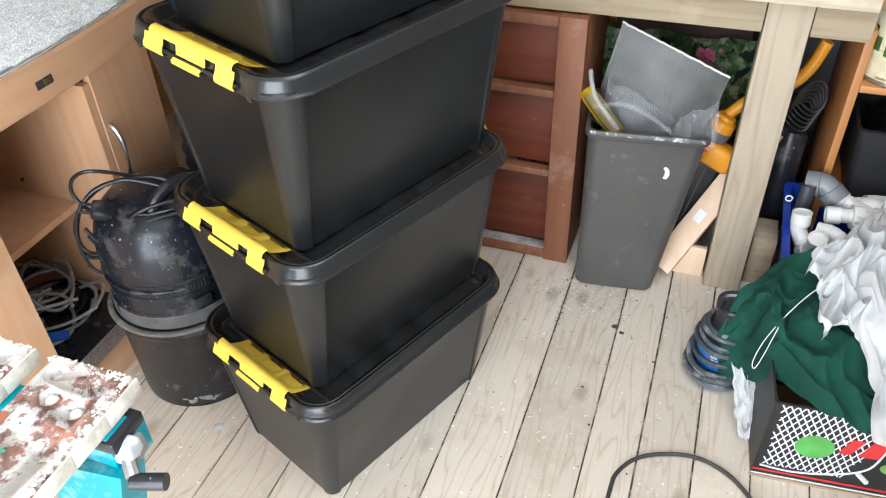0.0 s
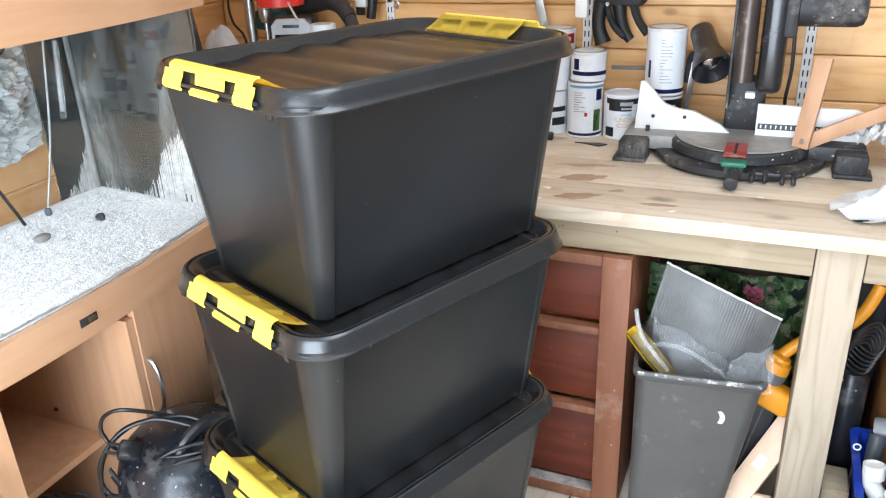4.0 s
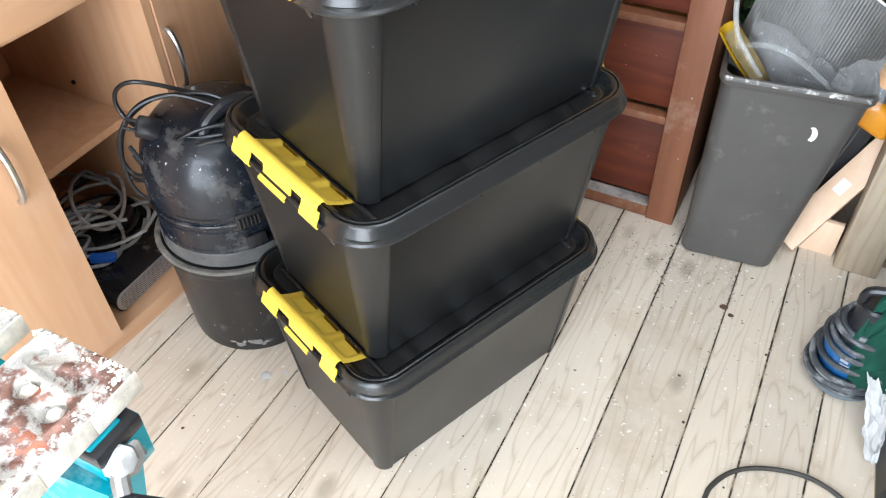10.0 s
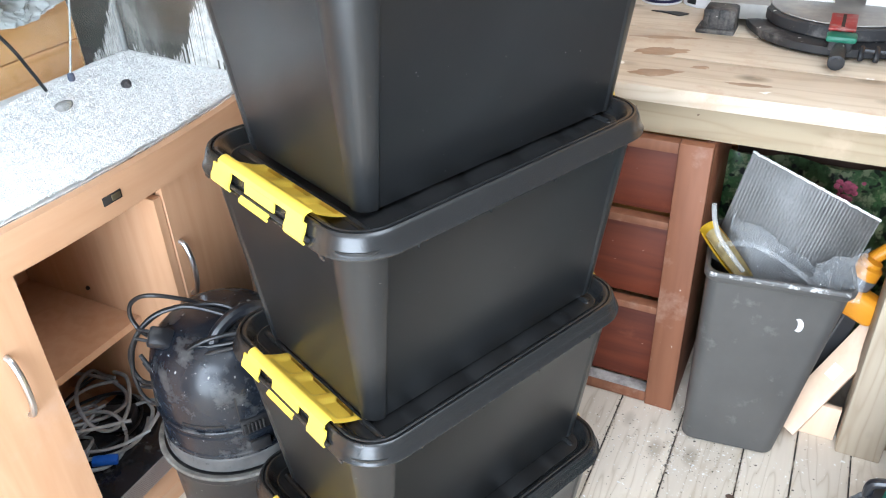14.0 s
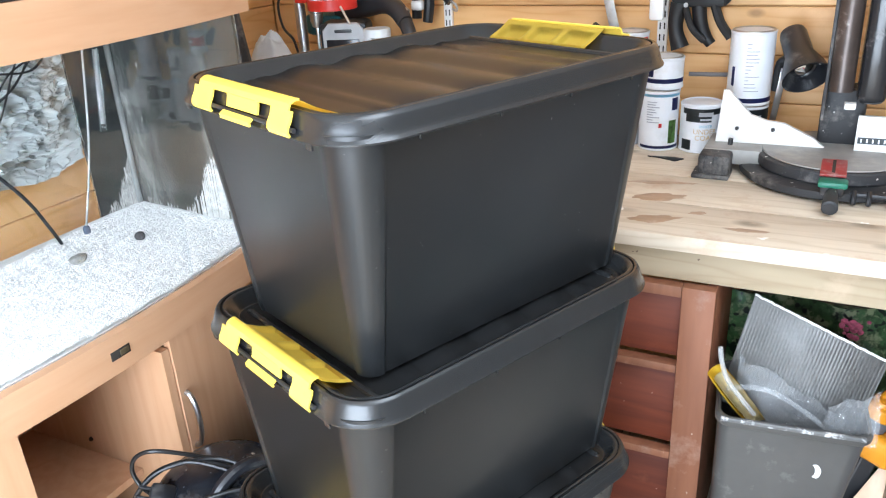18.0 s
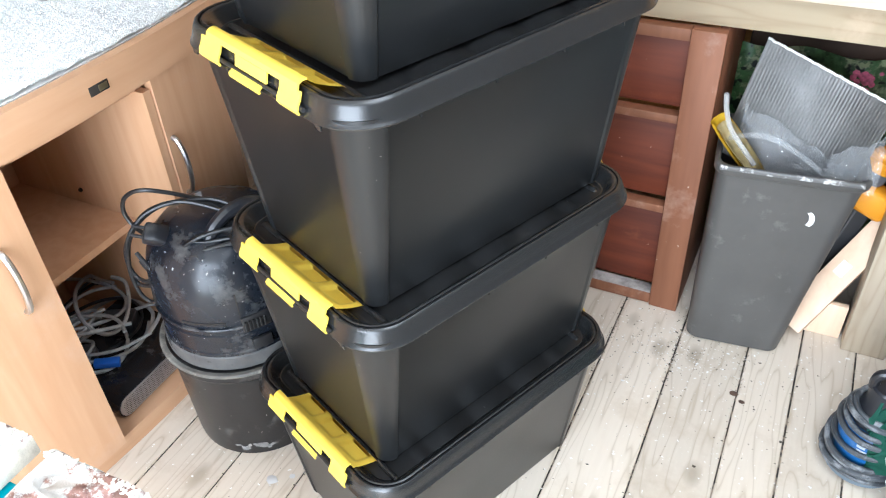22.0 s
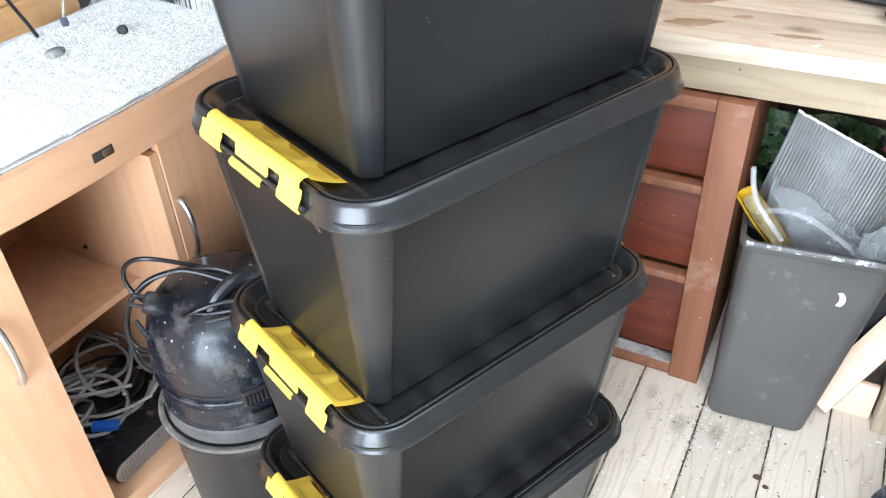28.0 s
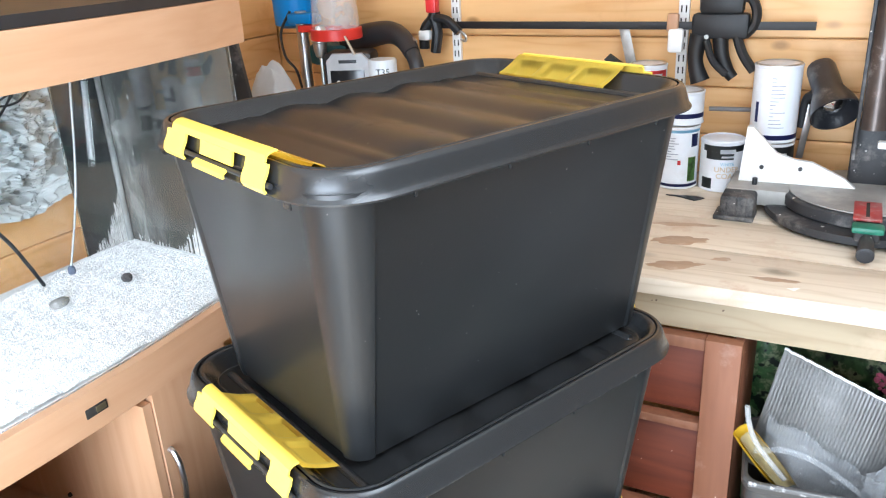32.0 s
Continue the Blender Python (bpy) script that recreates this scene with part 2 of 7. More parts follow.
M_BENCH = wood_mat("worn_bench_timber", (0.61, 0.525, 0.41), (0.52, 0.43, 0.315), 0.7, 20, 0, stain=(0.52, 0.40, 0.29), stain_amount=0.30, stain_edge=0.10, stain_scale=7.0, spots=(0.82, 0.79, 0.73), spot_cut=0.715, spot_scale=16, lines=2.5)
M_RAIL = wood_mat("pale_sawn_timber", (0.40, 0.325, 0.215), (0.335, 0.26, 0.165), 0.75, 22, 0, stain=(0.52, 0.40, 0.28), stain_amount=0.25, spots=(0.16, 0.11, 0.07), spot_cut=0.745, spot_scale=60, lines=2.5)
M_LEG = wood_mat("pale_timber_post", (0.45, 0.375, 0.275), (0.37, 0.295, 0.205), 0.75, 22, 2, stain=(0.42, 0.34, 0.25), stain_amount=0.36, spots=(0.14, 0.1, 0.07), spot_cut=0.745, spot_scale=60, lines=2.5)
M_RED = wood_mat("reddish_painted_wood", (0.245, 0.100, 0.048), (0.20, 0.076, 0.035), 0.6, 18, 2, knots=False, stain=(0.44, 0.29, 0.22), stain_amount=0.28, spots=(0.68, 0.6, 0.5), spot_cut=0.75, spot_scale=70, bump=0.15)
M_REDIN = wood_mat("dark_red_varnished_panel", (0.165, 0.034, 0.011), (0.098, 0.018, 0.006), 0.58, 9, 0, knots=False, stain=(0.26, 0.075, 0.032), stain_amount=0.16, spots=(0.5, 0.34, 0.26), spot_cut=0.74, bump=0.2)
M_BEECH = wood_mat("beech_laminate", (0.61, 0.37, 0.215), (0.55, 0.318, 0.172), 0.55, 12, 2, knots=False, bump=0.05, island=0.03, stain=(0.58, 0.38, 0.26), stain_amount=0.16)
M_BEECHH = wood_mat("beech_laminate_trim", (0.61, 0.37, 0.215), (0.55, 0.318, 0.172), 0.55, 12, 1, knots=False, bump=0.05, island=0.03, stain=(0.56, 0.35, 0.23), stain_amount=0.14)
M_BLACK = mat("matt_black_plastic", (0.022, 0.022, 0.024), 0.45, vary=0.15, scale=10, bump=0.1)
M_DUSTY = mat("dusty_black_plastic", (0.016, 0.017, 0.021), 0.30, vary=0.2, scale=7, bump=0.1, dirt=(0.15, 0.147, 0.14), dirt_amount=0.16, dirt_scale=11, spots=(0.42, 0.41, 0.39), spot_scale=80, spot_cut=0.745)
M_GREY = mat("grey_bin_plastic", (0.083, 0.079, 0.074), 0.42, vary=0.10, scale=5, bump=0.10, bump_scale=300, dirt=(0.22, 0.21, 0.195), dirt_amount=0.07, dirt_scale=9, spots=(0.35, 0.33, 0.30), spot_scale=90, spot_cut=0.77)
M_STEEL = mat("brushed_steel", (0.62, 0.62, 0.63), 0.28, 1.0, vary=0.08, scale=20)
M_GRAVEL = mat("pale_coral_gravel", (0.80, 0.785, 0.76), 0.95, vary=0.08, scale=30, bump=0.5, bump_scale=350, dirt=(0.66, 0.63, 0.59), dirt_amount=0.16, dirt_scale=9)
M_GLASS = glass_mat("aquarium_glass", (0.975, 0.988, 0.982))
M_WHITE_WALL = mat("white_painted_board", (0.74, 0.74, 0.73), 0.7, vary=0.05, scale=3)


# ---- shapes ----
def part(name, bm, material, parent=None, label="", smooth=True, angle=32):
    me = bpy.data.meshes.new(name)
    bmesh.ops.recalc_face_normals(bm, faces=bm.faces)
    for f in bm.faces:
        f.smooth = smooth
    if smooth:
        lim = radians(angle)
        for e in bm.edges:
            if len(e.link_faces) == 2 and e.calc_face_angle(0) > lim:
                e.smooth = False
    bm.to_mesh(me)
    bm.free()
    me.materials.append(material)
    ob = new(name, me)
    if parent:
        ob.parent = parent
    if label:
        ob["label"] = label
    return ob


def thing(name, m, label, category, group="", kind=""):
    ob = new(name)
    ob.empty_display_size = 0.05
    ob.matrix_world = m
    return tagged(ob, label, category, group, kind)


def bm_box(lo, hi, bevel=0.0, bm=None, m=None, seg=2):
    """A box from corner to corner, with rounded edges."""
    out = bm or bmesh.new()
    b = bmesh.new()
    bmesh.ops.create_cube(b, size=1)
    c = [(lo[i] + hi[i]) / 2 for i in range(3)]
    s = [abs(hi[i] - lo[i]) for i in range(3)]
    for v in b.verts:
        v.co = Vector((v.co.x * s[0] + c[0], v.co.y * s[1] + c[1], v.co.z * s[2] + c[2]))
    if bevel:
        bmesh.ops.bevel(b, geom=b.edges[:], offset=min(bevel, min(s) * 0.45), segments=seg, affect="EDGES", profile=0.5)
    return join(out, b, m)


def join(out, b, m=None):
    if m is not None:
        b.transform(m)
    index = {v: out.verts.new(v.co) for v in b.verts}
    for f in b.faces:
        try:
            out.faces.new([index[v] for v in f.verts])
        except ValueError:
            pass
    b.free()
    return out


def lathe(profile, seg=32, bm=None, m=None, cap=True):
    """A turned shape from (radius, height) pairs."""
    out = bm or bmesh.new()
    b = bmesh.new()
    rings = []
    for r, z in profile:
        rings.append([b.verts.new((r * math.cos(2 * math.pi * i / seg), r * math.sin(2 * math.pi * i / seg), z)) for i in range(seg)])
    for a, c in zip(rings, rings[1:]):
        for i in range(seg):
            j = (i + 1) % seg
            b.faces.new((a[i], a[j], c[j], c[i]))
    if cap:
        b.faces.new(rings[0][::-1])
        b.faces.new(rings[-1])
    return join(out, b, m)


def smooth_path(points, n=8, closed=False):
    """Catmull-Rom points through the given ones."""
    p = [Vector(q) for q in points]
    k = len(p)
    out = []
    for i in range(k if closed else k - 1):
        if closed:
            a, b, c, d = p[i - 1], p[i], p[(i + 1) % k], p[(i + 2) % k]
        else:
            a, b, c, d = p[max(i - 1, 0)], p[i], p[i + 1], p[min(i + 2, k - 1)]
        for j in range(n):
            t = j / n
            out.append(0.5 * ((2 * b) + (c - a) * t + (2 * a - 5 * b + 4 * c - d) * t * t + (3 * b - a - 3 * c + d) * t ** 3))
    if not closed:
        out.append(p[-1])
    return out


def tube(points, r, seg=8, n=8, bm=None, smooth=True, radii=None):
    """A round cord or pipe along points."""
    b = bm or bmesh.new()
    pts = smooth_path(points, n) if smooth else [Vector(p) for p in points]
    up = Vector((0.13, 0.21, 1)).normalized()
    rings = []
    for i, p in enumerate(pts):
        d = (pts[min(i + 1, len(pts) - 1)] - pts[max(i - 1, 0)]).normalized()
        x = d.cross(up)
        if x.length < 1e-4:
            x = d.cross(Vector((1, 0, 0)))
        x.normalize()
        y = x.cross(d).normalized()
        up = y
        rr = radii(i / (len(pts) - 1)) if radii else r
        rings.append([b.verts.new(p + (x * math.cos(2 * math.pi * k / seg) + y * math.sin(2 * math.pi * k / seg)) * rr) for k in range(seg)])
    for a, c in zip(rings, rings[1:]):
        for k in range(seg):
            b.faces.new((a[k], a[(k + 1) % seg], c[(k + 1) % seg], c[k]))
    b.faces.new(rings[0][::-1])
    b.faces.new(rings[-1])
    return b


def round_rect(L, W, r, n=8, step=0.0, run=0.01):
    """Outline of a rounded rectangle; step sets the flats back from the corners."""
    out = []
    for cx, cy, a0 in ((L / 2 - r, W / 2 - r, 0), (-L / 2 + r, W / 2 - r, 90), (-L / 2 + r, -W / 2 + r, 180), (L / 2 - r, -W / 2 + r, 270)):
        arc = [(cx + r * math.cos(radians(a0 + 90 * i / n)), cy + r * math.sin(radians(a0 + 90 * i / n))) for i in range(n + 1)]
        a, b = radians(a0), radians(a0 + 90)
        first = (arc[0][0] - step * math.cos(a) + run * math.sin(a), arc[0][1] - step * math.sin(a) - run * math.cos(a))
        last = (arc[-1][0] - step * math.cos(b) - run * math.sin(b), arc[-1][1] - step * math.sin(b) + run * math.cos(b))
        out += ([first] if step else []) + arc + ([last] if step else [])
    return out


def loft(rings, bm=None, m=None, cap0=True, cap1=True):
    """Skin over closed outlines: (list of xy, z) pairs or lists of xyz."""
    out = bm or bmesh.new()
    b = bmesh.new()
    vs = []
    for ring in rings:
        if isinstance(ring, tuple):
            ring = [(x, y, ring[1]) for x, y in ring[0]]
        vs.append([b.verts.new(p) for p in ring])
    k = len(vs[0])
    for a, c in zip(vs, vs[1:]):
        for i in range(k):
            b.faces.new((a[i], a[(i + 1) % k], c[(i + 1) % k], c[i]))
    if cap0:
        b.faces.new(vs[0][::-1])
    if cap1:
        b.faces.new(vs[-1])
    return join(out, b, m)


def extrude_profile(profile, y0, y1, thick=0.0, bm=None, m=None):
    """A strip: (x, z) pairs swept along y, with thickness."""
    out = bm or bmesh.new()
    b = bmesh.new()
    pr = [Vector((x, 0, z)) for x, z in profile]
    back = []
    for i, p in enumerate(pr):
        d = (pr[min(i + 1, len(pr) - 1)] - pr[max(i - 1, 0)]).normalized()
        back.append(p + Vector((d.z, 0, -d.x)) * thick)
    loop = pr + back[::-1]
    a = [b.verts.new((p.x, y0, p.z)) for p in loop]
    c = [b.verts.new((p.x, y1, p.z)) for p in loop]
    k = len(loop)
    for i in range(k):
        b.faces.new((a[i], a[(i + 1) % k], c[(i + 1) % k], c[i]))
    n = len(pr)
    for side in (a, c):
        for i in range(n - 1):
            b.faces.new((side[i], side[i + 1], side[k - 2 - i], side[k - 1 - i]))
    return join(out, b, m)


# ---- room ----
Z_CEIL, X_W, X_E, Y_N, Y_S = 2.3, -1.86, 1.30, 1.0, -2.45
BOARD = 0.1585
JOINTS = [0.114 + 0.122 * i for i in range(12)] + [0.0 - BOARD * i for i in range(13)]
floor = thing("floor", Matrix(), "weathered softwood floorboards with paint specks and dark gaps", "floor", kind="structure")
M_SEAM = mat("packed_seam_dirt", (0.028, 0.023, 0.018), 0.95, vary=0.3, scale=30, bump=0.6, dirt=(0.29, 0.24, 0.18), dirt_amount=0.29, dirt_scale=26, crisp=0.06)
part("subfloor", bm_box((X_W, Y_S, -0.06), (X_E, Y_N, -0.0035)), M_SEAM, floor)
XS = sorted(x for x in JOINTS if X_W - 0.1 < x < X_E + 0.1)
gap_rnd = random.Random(31)
for x0, x1 in zip(XS, XS[1:]):
    bm = bm_box((x0 + gap_rnd.uniform(0.0009, 0.0024), Y_S, -0.022), (x1 - gap_rnd.uniform(0.0009, 0.0024), Y_N, gap_rnd.uniform(-0.0006, 0.0)), 0.0020, seg=1)
    part("floorboard", bm, M_FLOOR, floor, smooth=False)

wall_north = thing("wall_north", Matrix(), "orange pine shiplap boards with knots", "wall", kind="structure")
part("wall_core", bm_box((X_W - 0.06, Y_N + 0.016, 0), (X_E + 0.06, Y_N + 0.06, Z_CEIL)), M_PINE, wall_north)
PITCH_W = 0.13
k = 0
z = 0.06
while z < Z_CEIL:
    b = bm_box((X_W, Y_N, z + 0.002), (X_E, Y_N + 0.015, min(z + PITCH_W, Z_CEIL)), 0.004, seg=2)
    part("wall_board", b, M_PINE, wall_north, smooth=False)
    z += PITCH_W
wall_west = thing("wall_west", Matrix(), "orange pine shiplap boards", "wall", kind="structure")
part("wall_core", bm_box((X_W - 0.06, Y_S, 0), (X_W - 0.016, Y_N + 0.016, Z_CEIL)), M_PINEW, wall_west)
z = 0.06
while z < Z_CEIL:
    part("wall_board", bm_box((X_W - 0.015, Y_S, z + 0.002), (X_W, Y_N - 0.001, min(z + PITCH_W, Z_CEIL)), 0.004), M_PINEW, wall_west, smooth=False)
    z += PITCH_W
wall_east = thing("wall_east", Matrix(), "plain unseen wall, kept dark to dim reflections", "wall", kind="structure")
# Unseen wall, made dark so the box sides reflect less light.
M_DIMWALL = mat("dim_unseen_wall", (0.20, 0.19, 0.175), 0.8, vary=0.1, scale=4)
part("wall_panel", bm_box((X_E, Y_S, 0), (X_E + 0.06, Y_N, Z_CEIL)), M_DIMWALL, wall_east)
wall_south = thing("wall_south", Matrix(), "plain white-painted board wall with an open doorway", "wall", kind="structure")
for lo, hi in (((X_W, 0), (-0.96, Z_CEIL)), ((0.42, 0), (X_E, Z_CEIL)), ((-0.96, 2.06), (0.42, Z_CEIL))):
    part("wall_panel", bm_box((lo[0], Y_S - 0.06, lo[1]), (hi[0], Y_S, hi[1])), M_WHITE_WALL, wall_south)
# The gap left in the ceiling is assumed; it holds the added overhead lamp.
bm = bmesh.new()
for lo, hi in (((X_W - 0.06, Y_S - 0.06), (-0.05, Y_N + 0.06)), ((0.95, Y_S - 0.06), (X_E + 0.06, Y_N + 0.06)), ((-0.05, Y_S - 0.06), (0.95, -1.55)), ((-0.05, -0.35), (0.95, Y_N + 0.06))):
    bm_box((lo[0], lo[1], Z_CEIL), (hi[0], hi[1], Z_CEIL + 0.05), 0, bm)
ceiling = part("ceiling", bm, M_WHITE_WALL)
tagged(ceiling, "plain white-painted board ceiling with an assumed opening for a lamp", "ceiling", kind="structure")
# Unseen opaque panel, added to stop the sun entering through the ceiling opening.
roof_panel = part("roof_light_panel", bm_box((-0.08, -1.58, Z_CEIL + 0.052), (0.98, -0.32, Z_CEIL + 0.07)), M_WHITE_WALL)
tagged(roof_panel, "opaque white panel added over the roof opening to block the sun", "roof light", kind="structure")
ground = part("ground", bm_box((-60, -60, -0.3), (60, 60, -0.12)), mat("garden_ground", (0.12, 0.13, 0.08), 0.95, vary=0.3, scale=2))
tagged(ground, "plain garden ground outside the shed", "ground", kind="structure")


# ---- storage boxes ----
LID_L, LID_W, LID_DX, LID_DY = 0.582, 0.426, 0.0075, 0.002


def clip_plate(x0, y0, y1):
    """Inner plate of a clip: slopes from the ridge into the lid, with three finger pockets."""
    nu, nv = 14, 54
    bm = bmesh.new()
    grid = []
    for i in range(nu + 1):
        f = i / nu
        x = x0 + 0.0165 + 0.0465 * f
        z = 0.3508 - 0.0225 * f - 0.0020 * math.sin(math.pi * f) - (0.0030 if i == nu else 0.0)
        row = []
        for j in range(nv + 1):
            g = j / nv
            lobe = 0.0
            for c in (0.19, 0.51, 0.83):
                d = max(abs(g - c) / 0.115, abs(f - 0.58) / 0.30)
                lobe = max(lobe, min(1.0, max(0.0, (1.10 - d) / 0.18)))
            row.append(bm.verts.new((x, y0 + (y1 - y0) * g, z - 0.0052 * lobe)))
        grid.append(row)
    for a, b in zip(grid, grid[1:]):
        for j in range(nv):
            bm.faces.new((a[j], a[j + 1], b[j + 1], b[j]))
    bmesh.ops.solidify(bm, geom=bm.faces[:], thickness=0.0026)
    return bm


def storage_box():
    box = thing("storage_box", Matrix(), "black plastic storage box with yellow clip handles", "storage box", "stack of storage boxes")
    st, run = 0.0030, 0.0035
    body = [(round_rect(0.468, 0.276, 0.020, 8, st, run), 0.0), (round_rect(0.480, 0.289, 0.024, 8, st, run), 0.003), (round_rect(0.485, 0.294, 0.026, 8, st, run), 0.012),
            (round_rect(0.538, 0.384, 0.050, 8, st, run), 0.304), (round_rect(0.540, 0.386, 0.050, 8, 0.0002, run), 0.310),
            (round_rect(0.552, 0.400, 0.056, 8, 0.0002, run), 0.312), (round_rect(0.552, 0.400, 0.056, 8, 0.0002, run), 0.322)]
    part("body", loft(body, m=Matrix.Translation((0, -0.004, 0))), M_BOX, box)
    R = 0.076
    prof = [(0.006, 0.3120), (0.0, 0.3120), (-0.0004, 0.3140), (0.0010, 0.3160), (0.0030, 0.3185), (0.0052, 0.3260), (0.0085, 0.3360), (0.0108, 0.3402), (0.0135, 0.3420),
            (0.0165, 0.3416), (0.0174, 0.3350), (0.0186, 0.3350), (0.0191, 0.3408), (0.0215, 0.3418), (0.0245, 0.3410), (0.0275, 0.3380), (0.0365, 0.3270), (0.0405, 0.3225), (0.044, 0.3215)]
    rings = [(round_rect(LID_L - 2 * i, LID_W - 2 * i, max(R - i, 0.03), 12), z) for i, z in prof]
    rim = loft(rings, cap0=False, cap1=False)
    # ribbed panel
    bm = bmesh.new()
    pl, pw = LID_L / 2 - 0.0435, LID_W / 2 - 0.0435
    nu, rr = 110, R - 0.0435
    prev = None
    for i in range(nu + 1):
        u = -pl + 2 * pl * i / nu
        e = abs(u) - (pl - rr)
        half = pw if e < 0 else pw - rr + math.sqrt(max(rr * rr - e * e, 0))
        w = 0.5 - 0.5 * math.cos(2 * math.pi * (u + pl) / 0.098)
        fade = max(0.0, min(1.0, (pl - 0.068 - abs(u)) / 0.02))
        z = 0.3225 + 0.0062 * (w ** 0.7) * fade
        edge = half + (z - 0.3215) * 0.75
        row = [bm.verts.new((u, s_ * edge, z - (0.0008 if abs(s_) == 1 else 0))) for s_ in (-1, -0.985, -0.5, 0, 0.5, 0.985, 1)]
        if prev:
            for a in range(6):
                bm.faces.new((prev[a], prev[a + 1], row[a + 1], row[a]))
        prev = row
    panel, bm = bm, rim
    panel.transform(Matrix.Translation((LID_DX, LID_DY, 0)))
    for tx, ty in ((-0.19, -1), (-0.07, -1), (0.05, -1), (0.17, -1), (-0.17, 1), (0.0, 1), (0.17, 1)):
        bm_box((tx - 0.0012, ty * (LID_W / 2 - 0.002) - 0.001, 0.3070), (tx + 0.0012, ty * (LID_W / 2 - 0.002) + 0.001, 0.3122), 0, bm)
    for ty in (-0.15, 0.145):
        bm_box((-LID_L / 2 + 0.001, ty - 0.006, 0.3055), (-LID_L / 2 + 0.004, ty + 0.006, 0.3122), 0.001, bm)
    bm.transform(Matrix.Translation((LID_DX, LID_DY, 0)))
    lid = part("lid", bm, M_LID, box)
    part("lid_panel", panel, M_LIDTOP, lid, "ribbed satin top panel")
    for s in (1, -1):
        m = Matrix.Translation((LID_DX, 0, 0)) @ Matrix.Rotation(0 if s == 1 else math.pi, 4, "Z")
        x0 = -LID_L / 2
        b = tube([(x0 + 0.0655, -0.166, 0.3170), (x0 + 0.0650, -0.158, 0.3205), (x0 + 0.0645, -0.140, 0.3212), (x0 + 0.0645, 0.130, 0.3212), (x0 + 0.0650, 0.148, 0.3205), (x0 + 0.0655, 0.156, 0.3170)], 0.0062, 10, 5)
        b.transform(m)
        part("end_rib", b, M_LID, lid)
        top = [(x0 + 0.0170, 0.3500), (x0 + 0.0145, 0.3508), (x0 + 0.0105, 0.3502), (x0 + 0.0065, 0.3478), (x0 + 0.0045, 0.342)]
        leg = [(x0 + 0.0045, 0.342), (x0 + 0.0015, 0.333), (x0 - 0.003, 0.3255), (x0 - 0.0042, 0.3205), (x0 - 0.0022, 0.3165)]
        mid = [(x0 + 0.0045, 0.342), (x0 + 0.003, 0.3345), (x0 + 0.0012, 0.3275)]
        grip = [(x0 - 0.002, 0.3215), (x0 - 0.0068, 0.3185), (x0 - 0.0062, 0.3150)]
        b = extrude_profile(top, -0.114, 0.102, 0.0026)
        b.transform(m)
        clip = part("clip_handle", b, M_YEL, box, "yellow snap clip")
        b = clip_plate(x0, -0.122, 0.080)
        b.transform(m)
        part("clip_plate", b, M_YEL, clip, "yellow plate with three finger pockets", angle=50)
        pieces = [("clip_leg", leg, -0.121, -0.078), ("clip_leg", leg, 0.064, 0.114), ("clip_web", mid, -0.048, 0.026), ("grip_tab", grip, -0.040, 0.032)]
        for nm, pr, y0, y1 in pieces:
            b = extrude_profile(pr, y0, y1, 0.0026)
            b.transform(m)
            part(nm, b, M_YEL, clip)
        rod = tube([(x0 - 0.0005, -0.126, 0.3230), (x0 - 0.0005, 0.122, 0.3230)], 0.0028, 8, 1, smooth=False)
        rod.transform(m)
        part("hinge_rod", rod, M_BLACK, clip)
    return box


SB = storage_box()
U = 67.0
CX, CY = -0.5347, -0.4407
STACK = [(0.0, 0.004, 0.0, U), (0.02, 0.008, 0.3305, U), (0.038, 0.009, 0.661, U), (0.064, 0.016, 0.9915, U)]
boxes = []
for d, e, z, a in STACK:
    c, s = math.cos(radians(U)), math.sin(radians(U))
    boxes.append(copy_thing(SB, pose(CX + d * c - e * s, CY + d * s + e * c, z, 0, 0, a)))
for o in (SB, *SB.children_recursive):
    bpy.data.objects.remove(o)

# ---- workbench ----
BT = 0.865
bench = thing("workbench", Matrix(), "heavy timber workbench with a worn stained top", "workbench")
ys = [0.225, 0.42, 0.615, 0.81, 0.998]
for y0, y1 in zip(ys, ys[1:]):
    part("top_plank", bm_box((X_W + 0.01, y0 + 0.001, BT - 0.036), (0.415, y1 - 0.001, BT), 0.003), M_BENCH, bench)
part("front_rail", bm_box((X_W + 0.02, 0.252, 0.752), (0.196, 0.292, BT - 0.0365), 0.003), M_RAIL, bench)
part("front_rail", bm_box((0.297, 0.252, 0.752), (0.42, 0.292, BT - 0.0365), 0.003), M_RAIL, bench)
part("leg", bm_box((0.198, 0.249, 0), (0.295, 0.345, BT - 0.037), 0.004), M_LEG, bench)
part("leg", bm_box((0.198, 0.9, 0), (0.295, 0.995, BT - 0.037), 0.004), M_LEG, bench)

# ---- red drawer carcass ----
red = thing("drawer_carcass", Matrix(), "red-brown wooden drawer unit with open dark red cells", "drawer unit")
X0, X1, YF, H = -0.75, -0.189, 0.226, 0.748
part("post", bm_box((X1 - 0.07, YF, 0), (X1, YF + 0.03, H), 0.002), M_RED, red)
part("side_panel", bm_box((X1 - 0.02, YF + 0.031, 0), (X1, 0.6, H), 0.002), M_RED, red)
part("post", bm_box((X0, YF, 0), (X0 + 0.07, YF + 0.03, H), 0.002), M_RED, red)
for z, t in ((0.003, 0.032), (0.289, 0.02), (0.529, 0.02), (0.72, 0.026)):
    part("rail", bm_box((X0 + 0.071, YF + 0.004, z), (X1 - 0.071, YF + 0.034, z + t), 0.002), M_RED, red)
